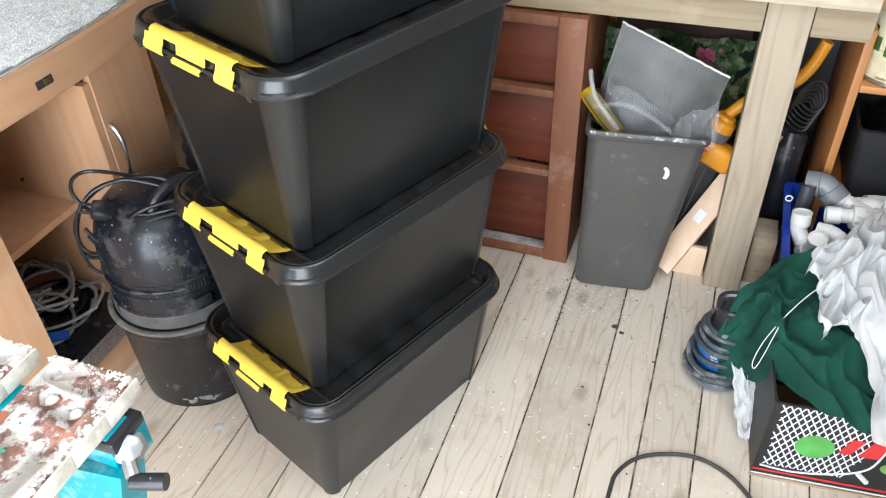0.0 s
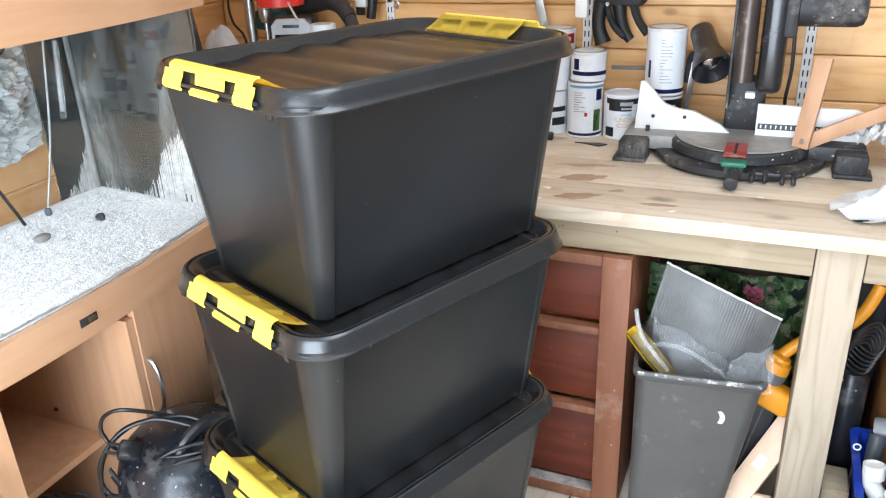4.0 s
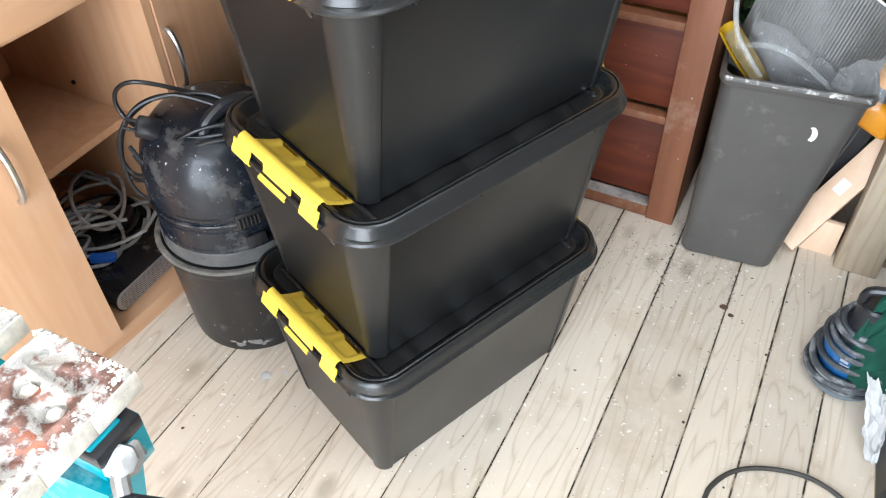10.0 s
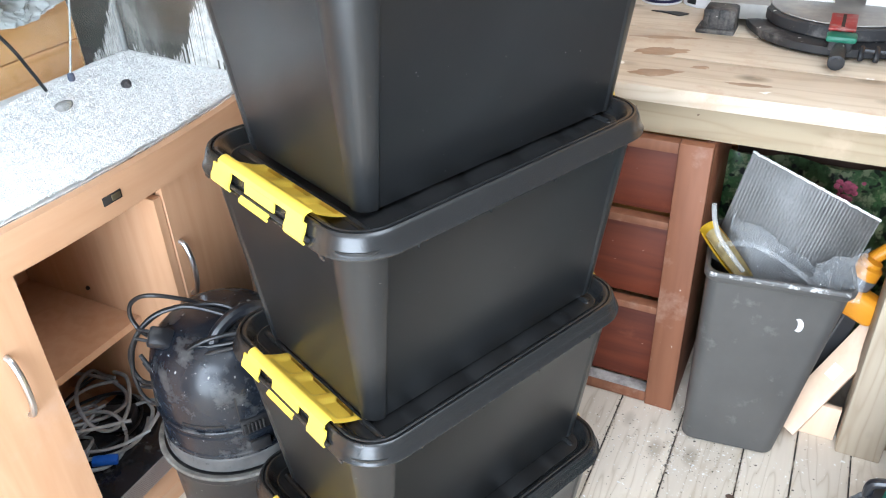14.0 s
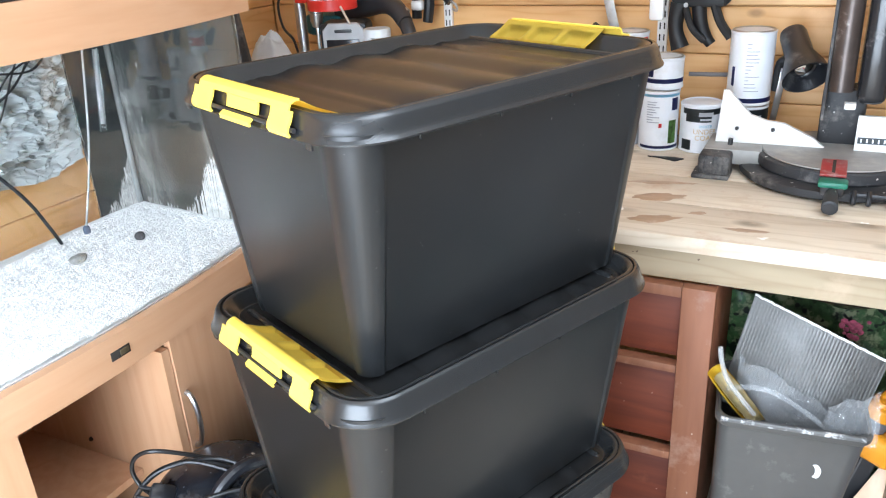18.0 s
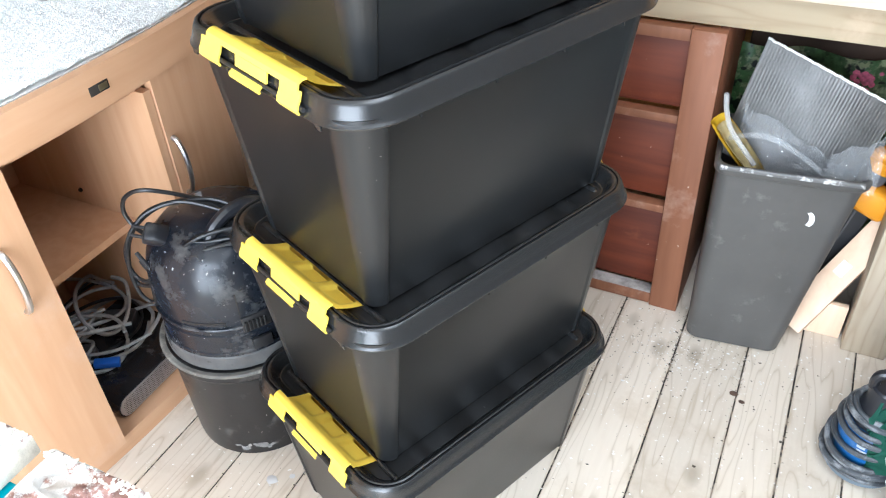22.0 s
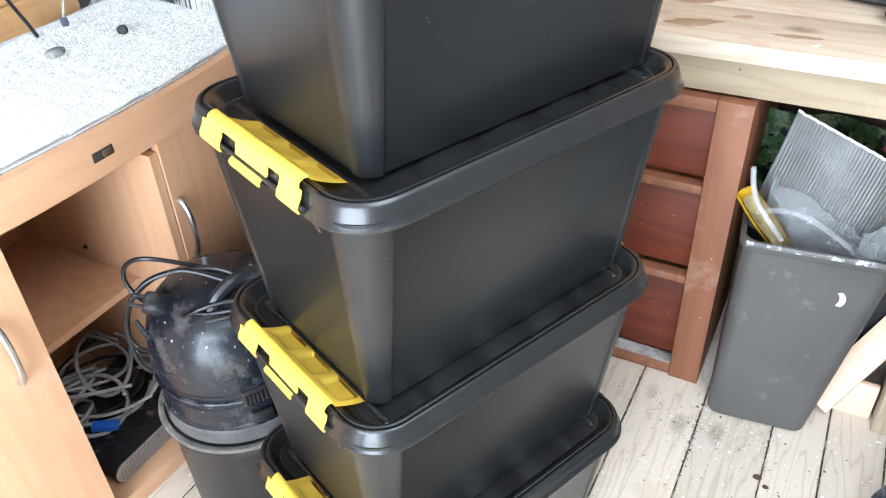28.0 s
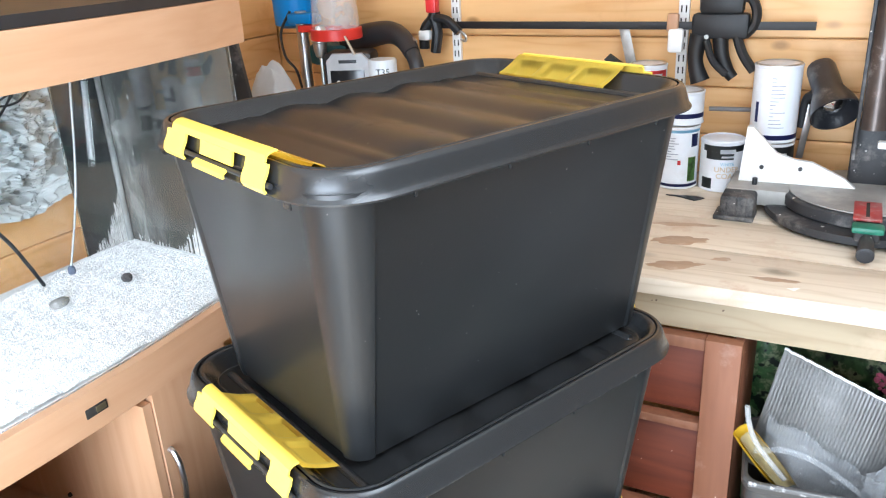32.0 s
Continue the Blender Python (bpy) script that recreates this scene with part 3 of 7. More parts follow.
part("dusty_ledge", bm_box((X0 + 0.072, YF + 0.006, 0.0352), (X1 - 0.072, YF + 0.043, 0.0372), 0.0008), mat("pale_dust_layer", (0.42, 0.39, 0.36), 0.95, vary=0.3, scale=30, bump=0.5), red, "thick grey dust on the bottom rail")
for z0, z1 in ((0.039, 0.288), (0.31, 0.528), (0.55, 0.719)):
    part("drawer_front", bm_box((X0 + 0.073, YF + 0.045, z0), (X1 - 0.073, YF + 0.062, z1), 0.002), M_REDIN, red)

# ---- grey bin ----
bin_ = thing("waste_bin", pose(-0.02, 0.247, 0, 0, 0, 6.5), "grey plastic bin with worn rim and packed waste", "bin")
def tapered(z):
    f = z / 0.505
    return (-0.138 - 0.004 * f, 0.075 + 0.072 * f, -0.085 - 0.008 * f, 0.08 + 0.055 * f)
rings = []
for z, g in ((0, 0.006), (0.006, 0), (0.20, 0.0), (0.482, 0), (0.4855, 0.0055), (0.490, 0.0075), (0.501, 0.0075), (0.507, 0.003)):
    a, b, c, d = tapered(z)
    g = g if z > 0.1 else -g
    w, hh = b - a + 2 * g, d - c + 2 * g
    rings.append([(x + (a + b) / 2, y + (c + d) / 2, z) for x, y in round_rect(w, hh, 0.03)])
for z, g in ((0.506, -0.003), (0.46, -0.006), (0.1, -0.006)):
    a, b, c, d = tapered(z)
    w, hh = b - a + 2 * g, d - c + 2 * g
    rings.append([(x + (a + b) / 2, y + (c + d) / 2, z) for x, y in round_rect(w, hh, 0.028)])
part("tub", loft(rings), M_GREY, bin_)

# ---- aquarium cabinet and tank ----
def bow(y, off=0.0):
    return -1.152 - 0.17 * (y + 0.45) ** 2 + off


Y0C, Y1C, XB = -1.15, 0.02, -1.68


def bow_slab(z0, z1, y0=Y0C, y1=Y1C, off=0.0, back=XB, n=20):
    pts = [(bow(y0 + (y1 - y0) * i / n, off), y0 + (y1 - y0) * i / n) for i in range(n + 1)] + [(back, y1), (back, y0)]
    return loft([(pts, z0), (pts, z1)])


def bow_skin(z0, z1, y0, y1, off=0.0, thick=0.018, n=16):
    ys_ = [y0 + (y1 - y0) * i / n for i in range(n + 1)]
    pts = [(bow(y, off), y) for y in ys_] + [(bow(y, off - thick), y) for y in ys_[::-1]]
    return loft([(pts, z0), (pts, z1)])


cab = thing("aquarium_cabinet", Matrix(), "bow-fronted beech laminate cabinet with an open shelf bay", "cabinet")
part("base", bow_slab(0, 0.045, y1=-0.157, off=-0.02), M_BEECHH, cab)
part("top_board", bow_slab(0.735, 0.755, off=-0.025), M_BEECHH, cab)
part("front_band", bow_skin(0.755, 0.832, Y0C, Y1C, 0.006, 0.03), M_BEECHH, cab)
Y1D = -0.155
part("side_panel", bm_box((XB, Y1D - 0.02, 0.046), (bow(Y1D) - 0.02, Y1D - 0.001, 0.734)), M_BEECH, cab)
part("side_panel", bm_box((XB, Y0C, 0.046), (bow(Y0C) - 0.02, Y0C + 0.02, 0.734)), M_BEECH, cab)
part("divider", bm_box((XB + 0.01, -0.388, 0.046), (bow(-0.37) - 0.004, -0.369, 0.734)), M_BEECH, cab)
part("divider", bm_box((XB + 0.01, -0.735, 0.046), (bow(-0.735) - 0.03, -0.716, 0.734)), M_BEECH, cab)
part("back_panel", bm_box((XB + 0.001, Y0C + 0.021, 0.046), (XB + 0.009, -0.177, 0.734)), M_BEECH, cab)
part("shelf", bm_box((XB + 0.01, -0.715, 0.385), (-1.3, -0.389, 0.403)), M_BEECH, cab)
for y0, y1, hy in ((-0.366, Y1D - 0.001, -0.352), (Y0C + 0.003, -0.703, -0.765)):
    d = part("door", bow_skin(0.05, 0.7535, y0, y1, 0.0, 0.018), M_BEECH, cab)
    x = bow(hy)
    part("door_handle", tube([(x, hy, 0.620), (x + 0.012, hy, 0.613), (x + 0.021, hy, 0.588), (x + 0.024, hy, 0.553), (x + 0.021, hy, 0.518), (x + 0.012, hy, 0.493), (x, hy, 0.486)], 0.0058), M_STEEL, d, "brushed steel bow handle")

tank = thing("aquarium", Matrix(), "bow-fronted glass aquarium, drained, with pale gravel", "aquarium")
TB, TE = -1.612, 0.034
part("front_glass", bow_skin(0.834, 1.40, Y0C + 0.01, TE - 0.001, -0.012, 0.008, 24), M_GLASS, tank).visible_shadow = False
part("base_plate", bow_slab(0.7555, 0.833, off=-0.026), M_WHITE_WALL, tank)
part("hood_band", bow_skin(1.338, 1.425, Y0C, TE + 0.012, 0.022, 0.016, 24), M_BEECHH, tank)
part("hood_side", bm_box((XB, TE + 0.013, 1.338), (bow(TE) + 0.004, TE + 0.029, 1.425)), M_BEECHH, tank)
part("hood_lid", bow_slab(1.426, 1.445, y1=TE + 0.028, off=0.016), M_BLACK, tank)
part("back_glass", bm_box((TB - 0.008, Y0C + 0.02, 0.834), (TB, -0.099, 1.40)), M_GLASS, tank).visible_shadow = False
M_GRIME = mat("grimy_grey_glass", (0.050, 0.056, 0.054), 0.14, vary=0.35, scale=5, bump=0.02, dirt=(0.15, 0.155, 0.15), dirt_amount=0.20, dirt_scale=4, stretch=(1, 1, 0.3), spots=(0.5, 0.49, 0.46), spot_scale=34, spot_cut=0.76)
M_GRIME2 = mat("limescaled_glass", (0.060, 0.062, 0.057), 0.12, vary=0.4, scale=5, bump=0.02, dirt=(0.25, 0.25, 0.235), dirt_amount=0.24, dirt_scale=5, stretch=(1.6, 1, 0.4), spots=(0.55, 0.54, 0.5), spot_scale=30, spot_cut=0.75)
part("stained_back_glass", bm_box((TB - 0.008, -0.097, 0.834), (TB, TE - 0.006, 1.40)), M_GRIME, tank, "dark grimy rear pane")
part("side_glass", bm_box((TB, TE - 0.004, 0.834), (bow(TE) - 0.024, TE + 0.006, 1.40)), M_GRIME2, tank, "limescaled end pane")
part("corner_seal", bm_box((TB + 0.001, TE - 0.018, 0.834), (TB + 0.012, TE - 0.005, 1.4), 0.004), mat("grey_silicone", (0.30, 0.31, 0.30), 0.45, vary=0.2, scale=14), tank, "pale grey silicone seam")
M_LIME = mat("dried_limescale", (0.60, 0.595, 0.565), 0.9, vary=0.25, scale=40, bump=0.5, bump_scale=120)


def limescale(at, w, tops, seed):
    """Ragged upright streaks of dried scale on a pane; at(a, z, lift) gives the place."""
    rnd_ = random.Random(seed)
    bm = bmesh.new()
    n = len(tops) - 1
    k = 0.0
    while k < 1.0:
        step = rnd_.uniform(0.008, 0.026)
        i_ = min(int(k * n), n - 1)
        top = tops[i_] + (tops[i_ + 1] - tops[i_]) * (k * n - i_) + rnd_.uniform(-0.016, 0.012)
        low = 0.836 + (rnd_.uniform(0.0, 0.05) if rnd_.random() < 0.2 else 0)
        if top > low + 0.004:
            k1 = min(1.0, k + step)
            lean = rnd_.uniform(-0.004, 0.004)
            zs = [low, (low + top) / 2, top - 0.004, top]
            xs = [(k, k1), (k + lean, k1 + lean), (k + 0.2 * step + lean, k1 - 0.1 * step + lean), (k + 0.4 * step + lean, k + 0.6 * step + lean)]
            lift = 0.0003 * (len(bm.verts) // 8 % 5)
            vs = [[bm.verts.new(at(a * w, z, lift)) for a in xx] for xx, z in zip(xs, zs)]
            for p_, q_ in zip(vs, vs[1:]):
                bm.faces.new((p_[0], p_[1], q_[1], q_[0]))
        k += step * rnd_.uniform(0.8, 1.15)
    return bm


part("limescale", limescale(lambda a, z, f: (TB + 0.0014 + f, -0.075 + a, z), 0.105, (0.868, 0.875, 0.880, 0.915, 0.945, 0.985, 0.995), 3), M_LIME, tank, "white dried limescale streaks")
part("limescale", limescale(lambda a, z, f: (-1.475 + a, TE - 0.0055 - f, z), 0.21, (0.85, 0.855, 0.90, 0.97, 1.01, 1.03, 1.02), 5), M_LIME, tank, "white dried limescale streaks")
part("limescale", limescale(lambda a, z, f: (TB + 0.03 + a, TE - 0.0055 - f, z), 0.10, (0.87, 0.86, 0.855, 0.85), 9), M_LIME, tank, "white dried limescale streaks")

# gravel bed
def gravel_height(x, y):
    back = (x + 1.2) / -0.4
    return 0.836 + 0.010 * back + 0.026 * max(0.0, back) ** 2 * max(0.0, 0.35 + y) + 0.005 * noise.noise((x * 9, y * 9, 0)) + 0.004 + 0.0030 * noise.noise((x * 38, y * 38, 3)) + 0.0016 * noise.noise((x * 120, y * 120, 5))


bm = bmesh.new()
nx, ny = 130, 260
rows = []
for j in range(ny + 1):
    y = Y0C + 0.02 + (TE - 0.006 - Y0C - 0.02) * j / ny
    x1 = bow(y, -0.024)
    rows.append([bm.verts.new((TB + 0.001 + (x1 - TB - 0.001) * i / nx, y, gravel_height(TB + (x1 - TB) * i / nx, y) + random.uniform(-0.0004, 0.0004))) for i in range(nx + 1)])
for a, b in zip(rows, rows[1:]):
    for i in range(nx):
        bm.faces.new((a[i], a[i + 1], b[i + 1], b[i]))
gravel = part("gravel", bm, M_GRAVEL, None)
tagged(gravel, "pale crushed coral gravel bed with dark specks", "gravel", kind="stuff")
M_CHIP = mat("coral_chip", (0.84, 0.83, 0.80), 0.9, vary=0.06, scale=90, bump=0.3, bump_scale=400)
nt = M_CHIP.node_tree
tone = nt.nodes.new("ShaderNodeValToRGB")
geo = nt.nodes.new("ShaderNodeNewGeometry")
nt.links.new(geo.outputs["Random Per Island"], tone.inputs["Fac"])
for e_, (p_, c_) in zip((tone.color_ramp.elements[0], tone.color_ramp.elements[1], tone.color_ramp.elements.new(0.08), tone.color_ramp.elements.new(0.30)),
                        ((0.0, (0.52, 0.50, 0.47)), (1.0, (0.85, 0.84, 0.815)), (0.06, (0.70, 0.68, 0.65)), (0.25, (0.78, 0.765, 0.74)))):
    e_.position, e_.color = p_, (*c_, 1)
nt.links.new(tone.outputs[0], nt.nodes["Principled BSDF"].inputs["Base Color"])
chips, faces = [], []
rnd = random.Random(4)
OCT = ((0, 2, 4), (2, 1, 4), (1, 3, 4), (3, 0, 4), (2, 0, 5), (1, 2, 5), (3, 1, 5), (0, 3, 5))
for k in range(26000):
    y = rnd.uniform(-0.80, TE - 0.012)
    x = rnd.uniform(TB + 0.006, bow(y, -0.026))
    r = rnd.uniform(0.0010, 0.0022) if k % 14 else rnd.uniform(0.0022, 0.0036)
    c = Vector((x, y, gravel_height(x, y) - 0.08 * r))
    turn_ = Matrix.Rotation(rnd.uniform(0, 6.28), 3, "Z") @ Matrix.Rotation(rnd.uniform(-0.6, 0.6), 3, "X")
    n0 = len(chips)
    for v in ((1, 0, 0), (-1, 0, 0), (0, 1, 0), (0, -1, 0), (0, 0, 1), (0, 0, -1)):
        chips.append(tuple(c + turn_ @ (Vector(v) * r * rnd.uniform(0.65, 1.25))))
    faces += [tuple(n0 + q for q in f_) for f_ in OCT]
me = bpy.data.meshes.new("gravel_chips")
me.from_pydata(chips, [], faces)
me.materials.append(M_CHIP)
tagged(new("gravel_chips", me), "loose pale gravel chips", "gravel", kind="stuff")

M_STONE = mat("grey_stone", (0.30, 0.29, 0.27), 0.8, vary=0.2, scale=30, bump=0.4)
M_DSTONE = mat("dark_stone", (0.07, 0.07, 0.07), 0.7, vary=0.2, scale=30, bump=0.4)


def pebble(x, y, r, material, sq=0.6, rot=0.0):
    bm = bmesh.new()
    bmesh.ops.create_icosphere(bm, subdivisions=3, radius=r)
    for v in bm.verts:
        v.co *= 1 + 0.22 * noise.noise(v.co * (1.6 / r))
        v.co.y *= 1.35
        v.co.z *= sq
    bm.transform(pose(x, y, gravel_height(x, y) + r * sq * 0.5, 0, 0, rot))
    return part("pebble", bm, material)


tagged(pebble(-1.466, -0.294, 0.017, M_STONE, 0.6, 20), "rounded grey pebble on the gravel", "pebble")
tagged(pebble(-1.432, -0.148, 0.012, M_DSTONE, 0.9, 50), "dark round pebble on the gravel", "pebble")

# tank fittings
M_TOOLBLACK = mat("black_wire_sheath", (0.01, 0.01, 0.011), 0.5)
heater = thing("aquarium_heater", Matrix(), "glass tube heater hanging inside the tank", "heater")
part("tube", tube([(-1.575, -0.036, 1.27), (-1.575, -0.064, 1.072)], 0.008, 12, 1, smooth=False), glass_mat("heater_glass", (0.75, 0.8, 0.8), 0.1), heater)
part("cap", tube([(-1.575, -0.026, 1.36), (-1.575, -0.036, 1.27)], 0.012, 12, 1, smooth=False), M_BLACK, heater, "black heater cap")
part("core", tube([(-1.575, -0.038, 1.26), (-1.575, -0.061, 1.09)], 0.004, 8, 1, smooth=False), M_STEEL, heater)
for o in (tagged(part("air_line", tube([(-1.575, -0.055, 1.36), (-1.575, -0.075, 1.25), (-1.575, -0.117, 1.04), (-1.575, -0.174, 0.870)], 0.0024, 6), mat("clear_tubing", (0.36, 0.38, 0.37), 0.3)), "thin clear air line hanging to the gravel", "tube"),
          tagged(part("air_stone", lathe([(0.006, 0), (0.008, 0.004), (0.008, 0.022), (0.004, 0.026)], 12, m=pose(-1.575, -0.175, 0.846)), mat("blue_grey_stone", (0.1, 0.12, 0.17), 0.8)), "small blue-grey air stone", "air stone")):
    pass
tagged(part("pump_cable", tube([(-1.59, -0.50, 1.36), (-1.585, -0.42, 1.16), (-1.575, -0.311, 0.994), (-1.575, -0.27, 0.91), (-1.573, -0.249, 0.855)], 0.004, 8), M_BLACK), "thick black cable running down to the gravel", "cable")
for k, (dy, zz) in enumerate(((-0.03, 1.16), (-0.07, 1.10), (-0.12, 1.13), (-0.015, 1.20))):
    tagged(part("loose_wire", tube([(-1.66, -0.04 + dy * 0.3, 1.34), (-1.662, -0.1 + dy, 1.27), (-1.656, -0.2 + dy, zz + 0.03), (-1.65, -0.3 + dy, zz - 0.02 * k), (-1.656, -0.42 + dy, zz - 0.06)], 0.0022, 6), M_BLACK), "thin dark wire hanging behind the glass", "wire", "wires behind the tank")


for pts in ([(-1.66, -0.045, 1.39), (-1.66, -0.075, 1.355), (-1.66, -0.12, 1.325), (-1.66, -0.17, 1.30), (-1.66, -0.26, 1.285)], [(-1.66, -0.06, 1.39), (-1.658, -0.10, 1.33), (-1.66, -0.15, 1.26), (-1.66, -0.21, 1.20), (-1.66, -0.30, 1.16)], [(-1.66, -0.05, 1.385), (-1.66, -0.08, 1.30), (-1.66, -0.14, 1.235), (-1.66, -0.22, 1.235), (-1.66, -0.3, 1.26)]):
    tagged(part("loose_wire", tube(pts, 0.0026, 6), M_TOOLBLACK), "thin dark wire hanging behind the glass", "wire", "wires behind the tank")


# ---- soft things ----
def folded_sheet(nu, nv, point, thick=0.002):
    """A cloth: point(u, v) for u, v in 0 to 1 gives the place or None."""
    bm = bmesh.new()
    grid = {}
    for i in range(nu + 1):
        for j in range(nv + 1):
            p = point(i / nu, j / nv)
            if p is not None:
                grid[i, j] = bm.verts.new(p)
    for i in range(nu):
        for j in range(nv):
            q = [grid.get(k) for k in ((i, j), (i + 1, j), (i + 1, j + 1), (i, j + 1))]
            if all(q):
                bm.faces.new(q)
    for v in [v for v in bm.verts if not v.link_faces]:
        bm.verts.remove(v)
    bmesh.ops.solidify(bm, geom=bm.faces[:], thickness=thick)
    return bm


def crease(x, y, s, seed=0.0):
    """Sharp-ridged folds."""
    w = noise.noise((x * s * 0.6 + seed, y * s * 0.6, seed))
    a = noise.noise((x * s + w * 1.2, y * s - w, seed + 5))
    b = noise.noise((x * s * 2.3 + seed, y * s * 2.3 + w, seed + 9))
    return (1 - abs(a) * 2.2) * 0.65 + (1 - abs(b) * 2.0) * 0.3


M_BAG = mat("crumpled_white_plastic", (0.80, 0.84, 0.84), 0.35, vary=0.06, scale=12, bump=0.2, bump_scale=50)
M_WHITECLOTH = mat("white_cotton_rag", (0.93, 0.93, 0.925), 0.9, vary=0.03, scale=14, bump=0.5, bump_scale=400, dirt=(0.62, 0.6, 0.57), dirt_amount=0.02)
M_GREEN = mat("dark_green_cloth", (0.020, 0.125, 0.084), 0.85, vary=0.2, scale=10, bump=0.5, bump_scale=500, spots=(0.35, 0.42, 0.38), spot_scale=60, spot_cut=0.80)
bag = part("plastic_bag", folded_sheet(190, 150, lambda u, v: (-1.742 + 0.050 * crease(u, v, 5.0, 2) + 0.026 * crease(u, v, 12.0, 6) + 0.012 * crease(u, v, 26.0, 8) - 0.02, -0.62 + 0.66 * u, 1.36 - (0.405 - 0.10 * max(0.0, (u - 0.72) / 0.28) ** 1.5) * v ** 0.9 - 0.012 * noise.noise((u * 4, v, 1)))), M_BAG)
tagged(bag, "crumpled white plastic bag hanging behind the tank", "plastic bag")

# ---- vacuum ----
M_HEAD = mat("glossy_blue_black_plastic", (0.013, 0.0165, 0.024), 0.27, vary=0.2, scale=7, bump=0.2, bump_scale=60, dirt=(0.12, 0.12, 0.117), dirt_amount=0.20, dirt_scale=13, crisp=0.16, spots=(0.42, 0.41, 0.39), spot_scale=110, spot_cut=0.71)
vac = thing("vacuum_cleaner", pose(-0.985, -0.455, 0), "dusty black drum vacuum cleaner with a domed head", "vacuum cleaner")
part("drum", lathe([(0.138, 0), (0.148, 0.005), (0.150, 0.02), (0.157, 0.235), (0.160, 0.243), (0.166, 0.25), (0.167, 0.262), (0.162, 0.27), (0.15, 0.271)], 56), mat("scuffed_black_drum", (0.012, 0.012, 0.0135), 0.36, vary=0.2, scale=7, bump=0.06, dirt=(0.10, 0.098, 0.092), dirt_amount=0.14, dirt_scale=9, crisp=0.12, spots=(0.4, 0.39, 0.37), spot_scale=90, spot_cut=0.735), vac)
part("motor_head", lathe([(0.150, 0.2715), (0.152, 0.31), (0.1515, 0.314), (0.149, 0.316), (0.149, 0.352), (0.1515, 0.354), (0.1515, 0.360), (0.1485, 0.362), (0.150, 0.39), (0.151, 0.415), (0.1505, 0.44), (0.148, 0.463), (0.141, 0.490), (0.127, 0.518), (0.104, 0.541), (0.072, 0.555), (0.03, 0.561), (0.0005, 0.562)], 56), M_HEAD, vac)
M_STRAP = mat("dusty_grey_band", (0.10, 0.10, 0.10), 0.55, vary=0.25, scale=14, dirt=(0.022, 0.022, 0.023), dirt_amount=0.18, dirt_scale=20, crisp=0.06)
part("clear_flange", lathe([(0.1605, 0.2635), (0.1715, 0.2665), (0.1725, 0.2695), (0.1685, 0.2725), (0.1605, 0.2730)], 56, cap=False), mat("dirty_clear_rim", (0.16, 0.155, 0.14), 0.4, vary=0.3, scale=20, dirt=(0.40, 0.38, 0.33), dirt_amount=0.2, dirt_scale=25), vac, "dirty translucent flange")
part("head_lip", lathe([(0.1490, 0.3765), (0.1545, 0.3775), (0.1555, 0.3800), (0.1540, 0.3825), (0.1490, 0.3835)], 56, cap=False), M_HEAD, vac)
part("seal_band", lathe([(0.1525, 0.273), (0.155, 0.276), (0.155, 0.306), (0.1525, 0.309)], 56, cap=False), M_STRAP, vac, "dusty grey sealing band")
M_DUST = mat("grey_dust_smear", (0.23, 0.225, 0.215), 0.95, vary=0.35, scale=30)
rnd_v = random.Random(12)
for a0, n_, z0_ in ((-74, 9, 0.008), (-58, 5, 0.004)):
    b = bmesh.new()
    for k in range(n_):
        a = radians(a0 + 3.4 * k + rnd_v.uniform(-1, 1))
        zc, rx_, rz_ = z0_ + 0.018 + rnd_v.uniform(0, 0.014), rnd_v.uniform(0.004, 0.012), rnd_v.uniform(0.002, 0.007)
        rc = 0.150 + 0.007 * (zc - 0.02) / 0.215
        vs = [b.verts.new(((rc + 0.0006) * math.cos(a + rx_ * math.cos(q) * rnd_v.uniform(0.7, 1.2) / rc), (rc + 0.0006) * math.sin(a + rx_ * math.cos(q) / rc), zc + rz_ * math.sin(q) * rnd_v.uniform(0.6, 1.3))) for q in [0.698 * i for i in range(9)]]
        b.faces.new(vs)
    part("dust_smear", b, M_DUST, vac)
slot_m = Matrix.Rotation(radians(-72), 4, "Z")
b = bmesh.new()
for k in range(-7, 8):
    q = slot_m @ Matrix.Rotation(radians(2.2 * k), 4, "Z")
    bm_box((0.1462, -0.0032, 0.3935), (0.1512, 0.0032, 0.3965), 0, b, q)
for k in (-7.4, 7.4):
    bm_box((0.1462, -0.0008, 0.386), (0.1512, 0.0008, 0.3965), 0, b, slot_m @ Matrix.Rotation(radians(2.2 * k), 4, "Z"))
part("vent_slot", b, M_GAP, vac)
b = bmesh.new()
for k in range(6):
    za, ra = 0.362 + 0.016 * k, (0.1487, 0.1496, 0.1500, 0.1508, 0.1508, 0.150)[k]
    bm_box((ra - 0.001, -0.0009, za), (ra + 0.0016, 0.0009, za + 0.0165), 0, b, Matrix.Rotation(radians(-44), 4, "Z"))
part("panel_seam", b, M_GAP, vac)
for ang in (-33, 130):
    b = bmesh.new()
    bm_box((0.146, -0.030, 0.366), (0.1545, 0.026, 0.402), 0.003, b)
    turn_ = Matrix.Rotation(radians(ang), 4, "Z")
    b.transform(turn_)
    latch = part("latch", b, M_BLACK, vac, "ribbed black latch")
    for k in range(6):
        part("latch_rib", bm_box((0.1546, -0.024 + 0.0075 * k - 0.002, 0.370), (0.1590, -0.024 + 0.0075 * k + 0.002, 0.394), 0.0008, m=turn_, seg=1), M_BLACK, latch)
    part("latch_hook", bm_box((0.150, -0.020, 0.318), (0.158, 0.020, 0.345), 0.003, m=turn_), M_BLACK, latch)
